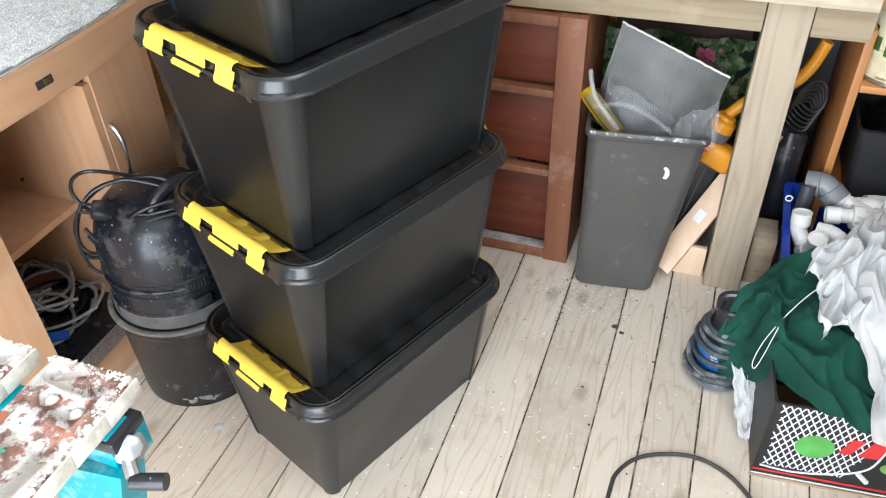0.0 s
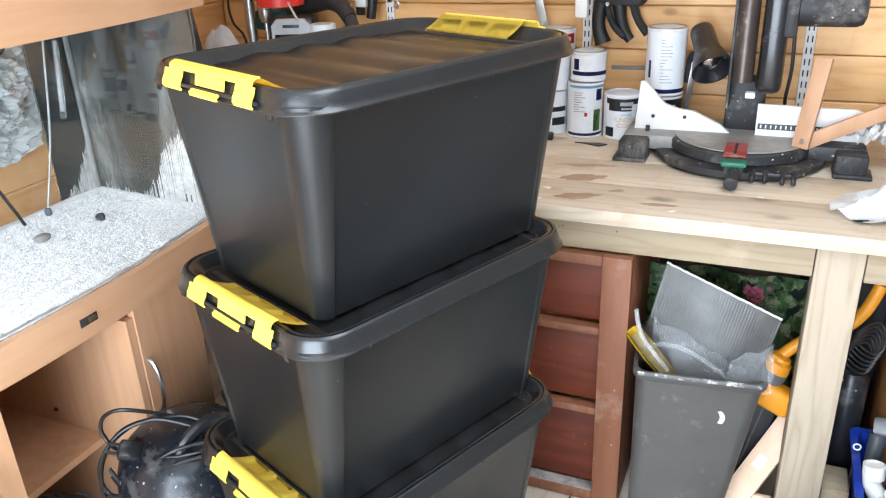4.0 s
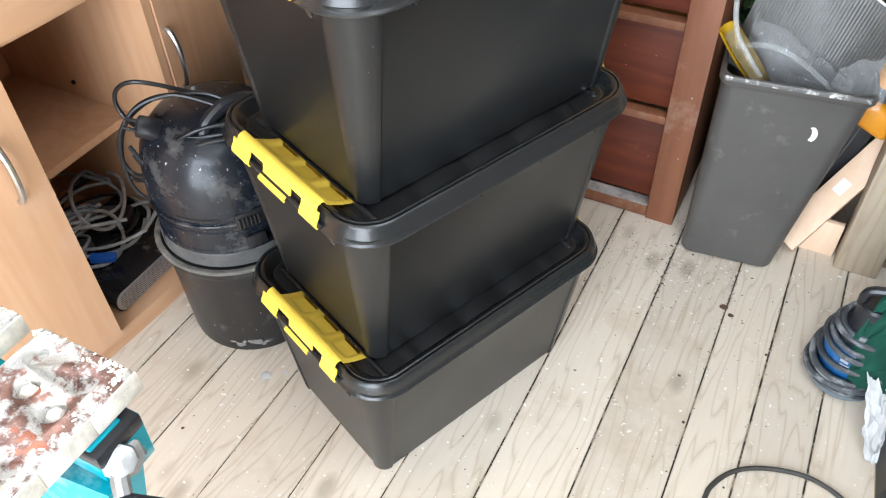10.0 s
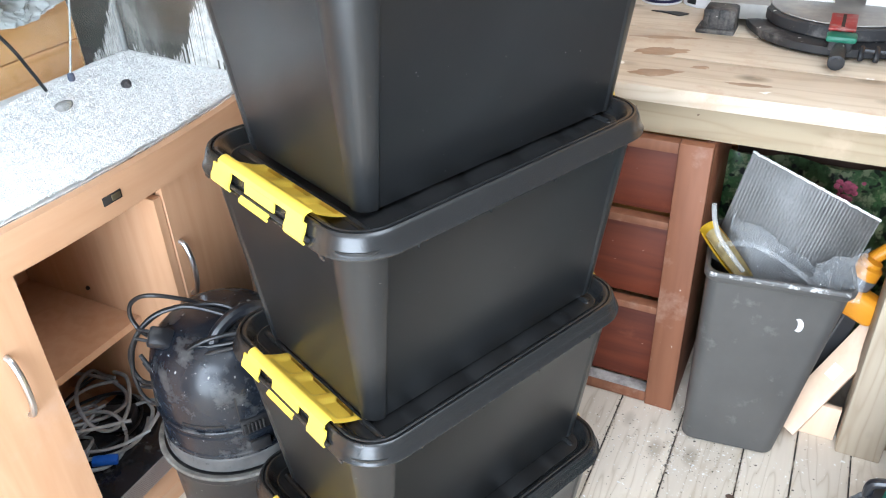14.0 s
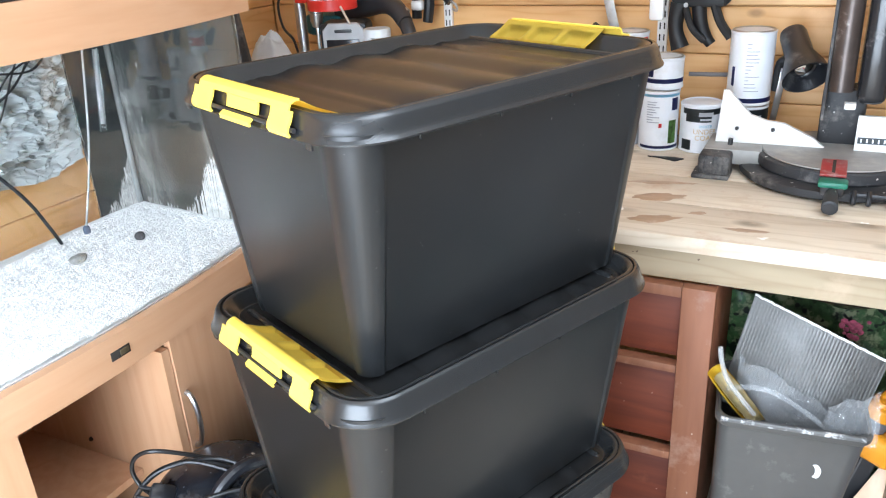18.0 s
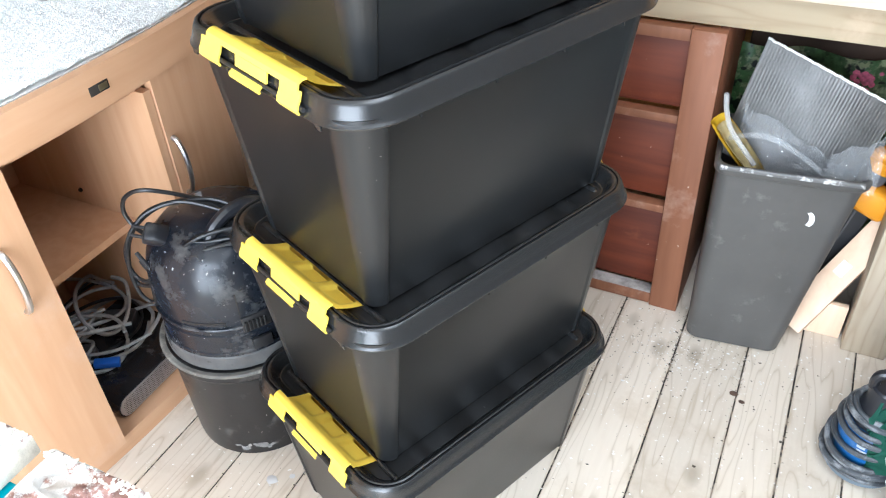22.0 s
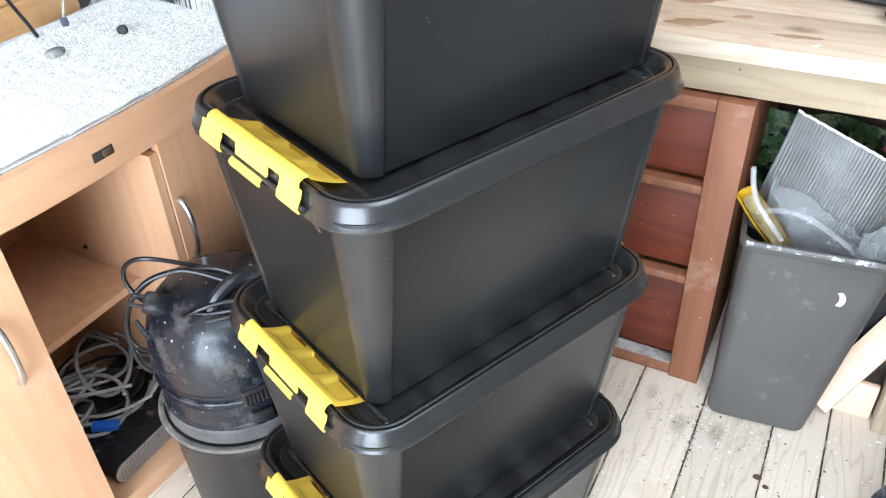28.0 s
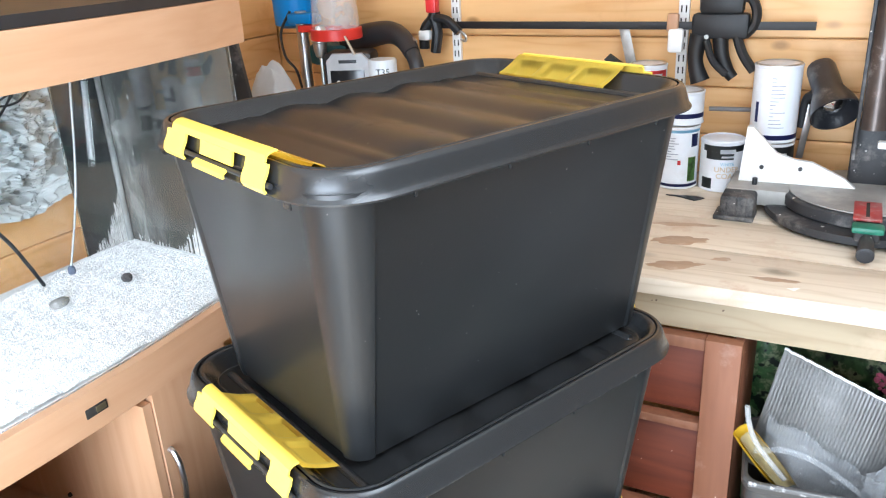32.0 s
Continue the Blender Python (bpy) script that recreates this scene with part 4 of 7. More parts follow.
part("carry_handle", tube([(0.10, 0.07, 0.51), (0.097, 0.06, 0.548), (0.082, 0.02, 0.580), (0.064, -0.02, 0.582), (0.05, -0.055, 0.562), (0.045, -0.07, 0.535)], 0.013, 10), M_DUSTY, vac, "thick black carry handle")
M_CORD = mat("black_flex", (0.009, 0.0095, 0.011), 0.36, vary=0.1, bump=0.03)
cord = thing("mains_lead", Matrix(), "looped black power cord with plug on the vacuum", "mains lead")
VX, VY = -0.985, -0.455
loops = [[(-0.93, -0.44, 0.565), (-0.985, -0.465, 0.583), (-1.05, -0.53, 0.628), (-1.092, -0.548, 0.615), (-1.108, -0.552, 0.580), (-1.094, -0.55, 0.545), (-1.060, -0.55, 0.534), (-1.022, -0.55, 0.536)],
         [(-0.92, -0.46, 0.566), (-0.975, -0.475, 0.585), (-1.032, -0.51, 0.592), (-1.072, -0.55, 0.568), (-1.102, -0.575, 0.520), (-1.108, -0.582, 0.478), (-1.094, -0.583, 0.447), (-1.065, -0.58, 0.446), (-1.035, -0.57, 0.470), (-0.995, -0.56, 0.520), (-0.955, -0.535, 0.552), (-0.90, -0.50, 0.563), (-0.86, -0.45, 0.55)],
         [(-0.91, -0.45, 0.57), (-0.965, -0.47, 0.593), (-1.02, -0.52, 0.60), (-1.06, -0.553, 0.582), (-1.09, -0.578, 0.535), (-1.105, -0.585, 0.470), (-1.098, -0.588, 0.415), (-1.076, -0.585, 0.392), (-1.048, -0.58, 0.412), (-1.02, -0.575, 0.468), (-0.985, -0.56, 0.528), (-0.94, -0.535, 0.560), (-0.89, -0.49, 0.566)],
         [(-0.92, -0.47, 0.572), (-1.0, -0.505, 0.60), (-1.055, -0.545, 0.588), (-1.095, -0.57, 0.53), (-1.112, -0.58, 0.46), (-1.10, -0.582, 0.43), (-1.07, -0.578, 0.432), (-1.045, -0.572, 0.452)]]
loops.append([(-1.10, -0.56, 0.47), (-1.075, -0.565, 0.455), (-1.04, -0.568, 0.475), (-1.0, -0.556, 0.515), (-0.955, -0.54, 0.54), (-0.905, -0.515, 0.55), (-0.86, -0.47, 0.55)])
loops.append([(-1.09, -0.57, 0.50), (-1.05, -0.575, 0.47), (-1.01, -0.57, 0.49), (-0.97, -0.56, 0.52), (-0.925, -0.54, 0.54), (-0.875, -0.50, 0.545)])


def over_head(p):
    """Keeps a point of the cord on top of the domed head."""
    r = math.hypot(p[0] - VX, p[1] - VY)
    dome = 0.562 - 0.125 * min(r / 0.15, 1.0) ** 3.2
    return (p[0], p[1], max(p[2], dome + 0.007) if r < 0.149 else p[2])


for pts in loops:
    part("flex", tube([over_head(p) for p in smooth_path(pts, 5)], 0.0042, 8, 3), M_CORD, cord)
b = bm_box((-0.024, -0.02, -0.013), (0.022, 0.02, 0.013), 0.007)
bm_box((-0.046, -0.012, -0.003), (-0.022, -0.007, 0.004), 0.0008, b)
bm_box((-0.046, 0.007, -0.003), (-0.022, 0.012, 0.004), 0.0008, b)
b.transform(pose(-1.040, -0.552, 0.545, 30, 25, 40))
part("plug", b, M_DUSTY, cord, "black three-pin plug")
hose = part("coiled_hose", tube([(-1.03 + 0.103 * math.cos(a) + 0.006 * math.sin(a * 0.37), -0.095 + 0.103 * math.sin(a), 0.021 + 0.0415 * a / (2 * math.pi)) for a in [2 * math.pi * i / 12 for i in range(12 * 13 + 1)]], 0.0205, 10, 2), mat("blue_black_hose", (0.030, 0.037, 0.050), 0.38, vary=0.15, scale=12, dirt=(0.10, 0.105, 0.11), dirt_amount=0.12, dirt_scale=14))
tagged(hose, "thick blue-black hose coiled upright behind the drum", "hose")

# ---- things in the cabinet ----
M_GLOSS = mat("gloss_black_plastic", (0.018, 0.018, 0.02), 0.2, vary=0.1, bump=0.05, dirt=(0.12, 0.115, 0.11), dirt_amount=0.12, dirt_scale=14)
stb = thing("set_top_box", Matrix(), "dusty black set-top box with a perforated silver end", "set-top box")
ring = round_rect(0.30, 0.055, 0.026, 8)
rr = [(p[0], p[1]) for p in ring]
b = bmesh.new()
loft([[(-1.47, -0.51 + p[0], 0.0735 + p[1]) for p in rr], [(-1.215, -0.51 + p[0], 0.0735 + p[1]) for p in rr]], b)
part("case", b, M_GLOSS, stb)
M_PERF = mat("perforated_metal", (0.50, 0.50, 0.51), 0.38, 0.7, vary=0.1)
rr2 = round_rect(0.294, 0.05, 0.0245, 8)
b = loft([[(-1.2145, -0.51 + p[0], 0.0735 + p[1]) for p in rr2], [(-1.212, -0.51 + p[0], 0.0735 + p[1]) for p in rr2]])
grill = part("front_grille", b, M_PERF, stb, "perforated metal grille")
b = bmesh.new()
for i in range(62):
    for j in range(10):
        y, z = -0.51 - 0.136 + 0.0044 * i + (0.0022 if j % 2 else 0), 0.0735 - 0.0198 + 0.0044 * j
        if abs(y + 0.51) < 0.124 or (abs(y + 0.51) - 0.122) ** 2 + (z - 0.0735) ** 2 < 0.0205 ** 2:
            vs = [b.verts.new((-1.2114, y + 0.0013 * math.cos(q * 1.0472), z + 0.0013 * math.sin(q * 1.0472))) for q in range(6)]
            b.faces.new(vs)
part("perforation", b, M_GAP, grill)
M_DCORD = mat("dusty_grey_flex", (0.34, 0.345, 0.345), 0.55, vary=0.2, scale=40, dirt=(0.36, 0.35, 0.33), dirt_amount=0.2, dirt_scale=30)
COILS = ((-1.40, -0.50, 0.085, 0.10, 20, 1.15, 0.0048), (-1.375, -0.555, 0.060, 0.075, 35, 1.3, 0.0048), (-1.43, -0.53, 0.11, 0.07, 60, 1.2, 0.0042), (-1.40, -0.60, 0.045, 0.04, 0, 1.5, 0.0040),
         (-1.34, -0.53, 0.10, 0.055, 75, 0.9, 0.0046), (-1.46, -0.47, 0.09, 0.06, 110, 1.4, 0.0036), (-1.36, -0.47, 0.12, 0.09, 50, 0.7, 0.0040), (-1.44, -0.61, 0.10, 0.05, 85, 1.1, 0.0042),
         (-1.50, -0.52, 0.12, 0.08, 30, 1.2, 0.0044), (-1.42, -0.46, 0.10, 0.05, 140, 1.1, 0.0048), (-1.36, -0.58, 0.08, 0.05, 10, 0.8, 0.0046), (-1.33, -0.50, 0.11, 0.04, 55, 0.6, 0.0044))
for k, (cx, cy, rx, ry, rot, turns, rad) in enumerate(COILS):
    pts = []
    cr, sr = math.cos(radians(rot)), math.sin(radians(rot))
    for q in range(int(turns * 14)):
        a = k * 1.3 + q * 2 * math.pi / 14
        g_ = 1.3 - 0.012 * q
        lx, ly = rx * g_ * math.cos(a), ry * g_ * math.sin(a)
        pts.append((min(max(cx + lx * cr - ly * sr, -1.65), -1.23), min(max(cy + lx * sr + ly * cr, -0.70), -0.40), 0.113 + 0.007 * k + 0.014 * math.sin(1.7 * a + k)))
    tagged(part("cable_coil", tube(pts, rad, 7, 4), M_CORD if k in (2, 5) else M_DCORD), "tangled black cable in the cabinet" if k in (2, 5) else "looped dusty grey cable in the cabinet", "cable", "cables in the cabinet")
tagged(part("data_plug", bm_box((-0.028, -0.011, -0.008), (0.028, 0.011, 0.008), 0.003, m=pose(-1.302, -0.588, 0.128, 0, 8, 40)), mat("blue_plastic", (0.02, 0.12, 0.55), 0.4)), "bright blue cable connector on the set-top box", "connector")
tagged(part("power_adapter", bm_box((-0.04, -0.03, -0.02), (0.04, 0.03, 0.02), 0.006, m=pose(-1.38, -0.47, 0.122, 0, 0, 30)), M_DUSTY), "dusty black plug-in power adapter", "power adapter")
tagged(part("junk_spool", lathe([(0.028, 0), (0.032, 0.004), (0.032, 0.018), (0.028, 0.022)], 24, m=pose(-1.383, -0.585, 0.1035)), M_DUSTY), "round dusty black spool", "spool")
lock_m = mat("tarnished_brass", (0.30, 0.25, 0.15), 0.4, 0.8)
magnet = thing("door_catch", pose(bow(-0.485) + 0.0065, -0.485, 0.793), "small dark door catch slot in the trim", "door catch")
part("slot", bm_box((-0.004, -0.022, -0.009), (0.0008, 0.022, 0.009), 0.001), M_GAP, magnet)
part("plate", bm_box((0.0, -0.002, -0.006), (0.0016, 0.019, 0.006), 0.001), lock_m, magnet, "tarnished metal plate")
tagged(part("shelf_peg", lathe([(0.005, 0), (0.005, 0.004), (0.003, 0.006)], 12, m=pose(-1.45, -0.3885, 0.44, 90)), M_GAP), "dark plastic shelf peg", "peg")

# ---- workmate ----
M_JAW = mat("paint_splashed_board", (0.30, 0.165, 0.13), 0.8, vary=0.5, scale=45, bump=0.9, bump_scale=110, dirt=(0.66, 0.64, 0.60), dirt_amount=0.48, dirt_scale=27, spots=(0.42, 0.16, 0.10), spot_scale=34, spot_cut=0.64, crisp=0.06)
M_JAWEDGE = mat("chipped_white_edge", (0.76, 0.72, 0.62), 0.85, vary=0.15, scale=40, bump=0.7, bump_scale=120)
M_TEAL = mat("turquoise_painted_steel", (0.012, 0.28, 0.35), 0.38, vary=0.12, scale=9, bump=0.08, dirt=(0.5, 0.64, 0.64), dirt_amount=0.24, dirt_scale=12)
M_ALU = mat("cast_aluminium", (0.45, 0.45, 0.44), 0.42, 0.7, vary=0.15, scale=25, bump=0.4, bump_scale=90, dirt=(0.55, 0.54, 0.52), dirt_amount=0.2, dirt_scale=30)
wm = thing("folding_workbench", Matrix(), "paint-splashed folding workbench with turquoise frame", "workbench")
TOPW = 0.795

M_GDRIP = mat("green_paint_drip", (0.09, 0.36, 0.22), 0.6, vary=0.1)


def jaw(x0, x1, y0, y1, holes):
    """A jaw plank with dog holes and ragged edges."""
    bm = bmesh.new()
    n = 14
    outline = []
    for (ax, ay), (bx, by) in zip(((x0, y0), (x1, y0), (x1, y1), (x0, y1)), ((x1, y0), (x1, y1), (x0, y1), (x0, y0))):
        for i in range(n):
            f = i / n
            px, py = ax + (bx - ax) * f, ay + (by - ay) * f
            g = 0.0022 * noise.noise((px * 60, py * 60, 7))
            outline.append((px + g, py + g))
    cx, cy = (x0 + x1) / 2, (y0 + y1) / 2

    def inset(d):
        return [(x + (cx - x) / abs(cx - x + 1e-9) * min(d, abs(cx - x)), y + (cy - y) / abs(cy - y + 1e-9) * min(d, abs(cy - y))) for x, y in outline]
    loft([(inset(0.002), TOPW - 0.03), (outline, TOPW - 0.027), (outline, TOPW - 0.005), (inset(0.002), TOPW - 0.0015), (inset(0.006), TOPW)], bm)
    j = part("jaw", bm, M_JAW, wm, "splashed with white, red and green paint", angle=50)
    cut = bmesh.new()
    for hx, hy, pale in holes:
        lathe([(0.0125, -0.016), (0.0135, 0.01)], 20, cut, pose(hx, hy, TOPW))
    cutter = part("cutter", cut, M_JAW)
    mod = j.modifiers.new("holes", "BOOLEAN")
    mod.object, mod.operation, mod.solver = cutter, "DIFFERENCE", "EXACT"
    bpy.context.view_layer.update()
    made = bpy.data.meshes.new_from_object(j.evaluated_get(bpy.context.evaluated_depsgraph_get()))
    j.modifiers.clear()
    j.data = made
    bpy.data.objects.remove(cutter)
    for hx, hy, pale in holes:
        if pale:
            part("bolt_head", lathe([(0.0085, -0.0155), (0.009, -0.007), (0.007, -0.004), (0.0004, -0.003)], 6, m=pose(hx, hy, TOPW)), M_JAWEDGE, j)
    for k in range(9):
        yy = y0 + (y1 - y0) * (k + 0.5) / 9
        e = bm_box((x1 - 0.002, yy - (y1 - y0) / 18, TOPW - 0.028), (x1 + 0.0015, yy + (y1 - y0) / 18, TOPW - 0.003), 0.0012)
        for v in e.verts:
            v.co.x += 0.0012 * noise.noise(v.co * 90)
        part("edge_flake", e, M_JAWEDGE, j)
    rnd_ = random.Random(int(-x0 * 1000))
    for kind, material, count in (("paint_crust", M_JAWEDGE, 150), ("paint_drip", M_GDRIP, 6)):
        c_ = bmesh.new()
        for k in range(count):
            if kind == "paint_drip":
                p = (rnd_.uniform(x0 + 0.01, x0 + 0.05), rnd_.uniform(y1 - 0.17, y1 - 0.10))
            else:
                f = rnd_.random()
                p = (x1 - 0.003 - 0.012 * rnd_.random() ** 2, y1 - 0.30 * f) if rnd_.random() < 0.6 else (x0 + (x1 - x0) * f, y1 - 0.003 - 0.012 * rnd_.random() ** 2)
            r = 0.0008 + 0.0028 * rnd_.random() ** 2
            bmesh.ops.create_icosphere(c_, subdivisions=1, radius=1.0, matrix=pose(p[0], p[1], TOPW + 0.0002, 0, 0, rnd_.uniform(0, 180)) @ Matrix.Diagonal((r, r * rnd_.uniform(0.8, 2.4), 0.0012, 1)))
        tagged(part(kind, c_, material, j), "dried paint lumps", kind="stuff")
    return j


jaw(-0.594, -0.474, -1.62, -1.09, [(-0.572, -1.118, 0), (-0.505, -1.122, 0), (-0.55, -1.15, 1), (-0.508, -1.158, 1), (-0.50, -1.215, 0), (-0.56, -1.21, 0)])
jaw(-0.75, -0.628, -1.62, -1.088, [(-0.65, -1.115, 0), (-0.65, -1.21, 0)])
part("bearer", bm_box((-0.74, -1.165, TOPW - 0.085), (-0.47, -1.125, TOPW - 0.031), 0.003), M_TEAL, wm)
part("bearer_end", bm_box((-0.545, -1.168, TOPW - 0.052), (-0.460, -1.112, TOPW - 0.033), 0.003), M_DUSTY, wm, "black speckled bracket")
b = loft([[(-0.56, -1.17, 0.71), (-0.455, -1.15, 0.71), (-0.455, -1.118, 0.71), (-0.56, -1.118, 0.71)], [(-0.56, -1.175, 0.76), (-0.462, -1.16, 0.76), (-0.462, -1.112, 0.76), (-0.56, -1.112, 0.76)]])
part("bracket", b, M_TEAL, wm, "turquoise folded steel bracket")
b = loft([[(-0.56, -1.22, 0.45), (-0.50, -1.22, 0.45), (-0.50, -1.17, 0.45), (-0.56, -1.17, 0.45)], [(-0.56, -1.185, 0.71), (-0.46, -1.175, 0.71), (-0.46, -1.13, 0.71), (-0.56, -1.13, 0.71)]])
part("bracket", b, M_TEAL, wm)
part("slot", bm_box((-0.018, -0.005, -0.003), (0.018, 0.005, 0.003), 0.003, m=pose(-0.53, -1.176, 0.735, 75, 0, 25)), M_GAP, wm)
for x in (-0.73, -0.54):
    part("leg", tube([(x, -1.16, 0.72), (x, -1.25, 0.0)], 0.013, 10, 1, smooth=False), M_TEAL, wm)
    part("leg", tube([(x, -1.56, 0.72), (x, -1.50, 0.0)], 0.013, 10, 1, smooth=False), M_TEAL, wm)
crank = part("crank_boss", lathe([(0.018, 0), (0.021, 0.003), (0.021, 0.03), (0.0155, 0.034), (0.0155, 0.044), (0.012, 0.046)], 8, m=pose(-0.478, -1.134, 0.712, 25, 38, 0)), M_ALU, wm, "dull aluminium crank boss")
part("crank_arm", tube([(-0.460, -1.141, 0.739), (-0.454, -1.159, 0.728), (-0.442, -1.171, 0.718)], 0.009, 10, 4), M_ALU, crank)
part("crank_grip", tube([(-0.442, -1.176, 0.714), (-0.402, -1.164, 0.716)], 0.0105, 14, 1, smooth=False), M_DUSTY, crank, "black speckled grip")


# ---- writing ----
def letters(text, size, material, parent, m=None, wrap=0.0, name="lettering", extrude=0.0003):
    """Raised letters; wrap bends them round an upright cylinder of that radius."""
    cu = bpy.data.curves.new("text", "FONT")
    cu.body, cu.size, cu.align_x, cu.extrude = text, size, "CENTER", extrude
    tmp = bpy.data.objects.new("text", cu)
    me = bpy.data.meshes.new_from_object(tmp)
    bpy.data.objects.remove(tmp)
    bm = bmesh.new()
    bm.from_mesh(me)
    bpy.data.meshes.remove(me)
    if wrap:
        bmesh.ops.subdivide_edges(bm, edges=[e for e in bm.edges if e.calc_length() > 0.004], cuts=2)
        for v in bm.verts:
            a, r = v.co.x / wrap, wrap + v.co.z + 0.0004
            v.co = Vector((r * math.sin(a), -r * math.cos(a), v.co.y))
    else:
        bm.transform(Matrix.Rotation(radians(90), 4, "X"))
    if m is not None:
        bm.transform(m)
    return part(name, bm, material, parent, smooth=False)


def wrap_patch(r, a0, a1, z0, z1, material, parent, name="label_patch", n=12, lift=0.0004):
    """A printed patch round a can, between two angles from its front."""
    bm = bmesh.new()
    vs = []
    for i in range(n + 1):
        a = radians(a0 + (a1 - a0) * i / n)
        vs.append([bm.verts.new(((r + lift) * math.sin(a), -(r + lift) * math.cos(a), z)) for z in (z0, z1)])
    for p, q in zip(vs, vs[1:]):
        bm.faces.new((p[0], q[0], q[1], p[1]))
    bmesh.ops.solidify(bm, geom=bm.faces[:], thickness=-0.0002)
    return part(name, bm, material, parent)


# ---- bench clutter ----
M_TIN = mat("dull_tin", (0.50, 0.47, 0.42), 0.35, 0.85, vary=0.2, scale=15, dirt=(0.45, 0.36, 0.25), dirt_amount=0.15)
M_PAPER = mat("white_can_label", (0.74, 0.76, 0.80), 0.4, vary=0.04, scale=14, dirt=(0.62, 0.61, 0.58), dirt_amount=0.04)
M_NAVY = mat("navy_print", (0.012, 0.018, 0.11), 0.4)
M_CHAR = mat("charcoal_print", (0.035, 0.042, 0.045), 0.4)
M_LBLUE = mat("pale_blue_print", (0.25, 0.5, 0.68), 0.4)
M_OCHRE = mat("ochre_print", (0.62, 0.46, 0.26), 0.4)
M_PRED = mat("red_print", (0.62, 0.03, 0.03), 0.4)
M_PGREEN = mat("green_print", (0.12, 0.24, 0.05), 0.5, vary=0.4, scale=60)
M_GREYINK = mat("grey_print", (0.35, 0.37, 0.42), 0.5)


def paint_can(x, y, z, r, h, label, turn=0.0, body=None, top=None):
    can = thing("paint_can", pose(x, y, z, 0, 0, turn), label, "paint can", "paint cans on the bench")
    part("can_body", lathe([(r - 0.001, 0), (r + 0.0012, 0.0015), (r + 0.0012, 0.005), (r, 0.0065), (r, h - 0.009), (r + 0.0014, h - 0.007), (r + 0.0014, h - 0.003), (r - 0.001, h - 0.002)], 40), body or M_PAPER, can)
    lid = part("can_lid", lathe([(r - 0.0012, h - 0.004), (r - 0.002, h), (r - 0.005, h + 0.001), (r - 0.008, h - 0.003), (r - 0.014, h - 0.005), (r - 0.018, h - 0.003), (0.001, h - 0.003)], 40), top or M_TIN, can, "white plastic lid" if top else "dull tin lid")
    return can


undercoat = paint_can(-0.345, 0.872, BT, 0.055, 0.132, "white undercoat paint can with a charcoal band", 22, top=M_PAPER)
wrap_patch(0.055, -70, 80, 0.106, 0.122, M_CHAR, undercoat)
wrap_patch(0.055, -58, 16, 0.086, 0.106, M_CHAR, undercoat)
wrap_patch(0.055, -70, -38, 0.008, 0.036, M_CHAR, undercoat)
letters("WHITE", 0.011, M_LBLUE, undercoat, Matrix.Translation((0, 0, 0.071)), 0.0554)
letters("UNDER", 0.019, M_OCHRE, undercoat, Matrix.Translation((0, 0, 0.054)), 0.0554)
letters("COAT", 0.019, M_OCHRE, undercoat, Matrix.Translation((0, 0, 0.037)), 0.0554)
for k, (w, zz, hh) in enumerate(((20, 0.102, 0.011), (16, 0.091, 0.005))):
    wrap_patch(0.055, -w, w, zz, zz + hh, M_PAPER, undercoat, "logo_bar", lift=0.0008)
big = paint_can(-0.458, 0.862, BT, 0.053, 0.166, "tall white paint can with navy bands", 20)
wrap_patch(0.053, -70, 70, 0.006, 0.014, M_NAVY, big)
wrap_patch(0.053, -70, 70, 0.150, 0.157, M_LBLUE, big)
wrap_patch(0.053, -8, 1, 0.066, 0.078, M_PRED, big, "hazard_square")
wrap_patch(0.053, 22, 50, 0.020, 0.085, M_PGREEN, big, "printed_foliage")
wrap_patch(0.053, 30, 55, 0.112, 0.146, M_NAVY, big, "logo_bar")
for k in range(9):
    wrap_patch(0.053, -45, -45 + random.uniform(18, 40), 0.135 - 0.007 * k, 0.1375 - 0.007 * k, M_GREYINK, big, "print_line", 6)
small = paint_can(-0.452, 0.868, BT + 0.168, 0.052, 0.086, "short paint can stacked on another, navy band", 20)
wrap_patch(0.052, -70, 70, 0.018, 0.030, M_NAVY, small)
wrap_patch(0.052, -62, -40, 0.034, 0.066, M_NAVY, small, "logo_bar")
low = paint_can(-0.568, 0.875, BT, 0.053, 0.132, "white paint can with dark lettering bars", 20)
wrap_patch(0.053, -50, 50, 0.07, 0.085, M_CHAR, low)
wrap_patch(0.053, 0, 48, 0.028, 0.052, M_CHAR, low, "logo_bar")
paint_can(-0.563, 0.88, BT + 0.134, 0.052, 0.10, "white paint can stacked on another", 10)
tall_base = paint_can(-0.232, 0.885, BT, 0.0545, 0.132, "charcoal and white paint can under a taller one", 15)
wrap_patch(0.0545, -75, 75, 0.07, 0.128, M_CHAR, tall_base)
wrap_patch(0.0545, -8, 34, 0.094, 0.108, M_PAPER, tall_base, "logo_bar", lift=0.0008)
tall = paint_can(-0.232, 0.885, BT + 0.134, 0.0555, 0.19, "tall white paint can with fine print, on another can", 15)
wrap_patch(0.0555, -80, 80, 0.008, 0.020, M_NAVY, tall)
for k in range(14):
    a = random.uniform(8, 38)
    wrap_patch(0.0555, -22, -22 + a, 0.158 - 0.0092 * k, 0.160 - 0.0092 * k, M_GREYINK, tall, "print_line", 6)
wrap_patch(0.0555, -62, -52, 0.05, 0.10, M_NAVY, tall, "logo_bar")
redcan = paint_can(-0.565, 0.945, BT + 0.236, 0.05, 0.07, "small paint tin with a red band on top of the cans", 0)
wrap_patch(0.05, -80, 80, 0.025, 0.055, M_PRED, redcan)
wrap_patch(0.05, 5, 60, 0.034, 0.046, M_PAPER, redcan, "print_line", lift=0.0008)
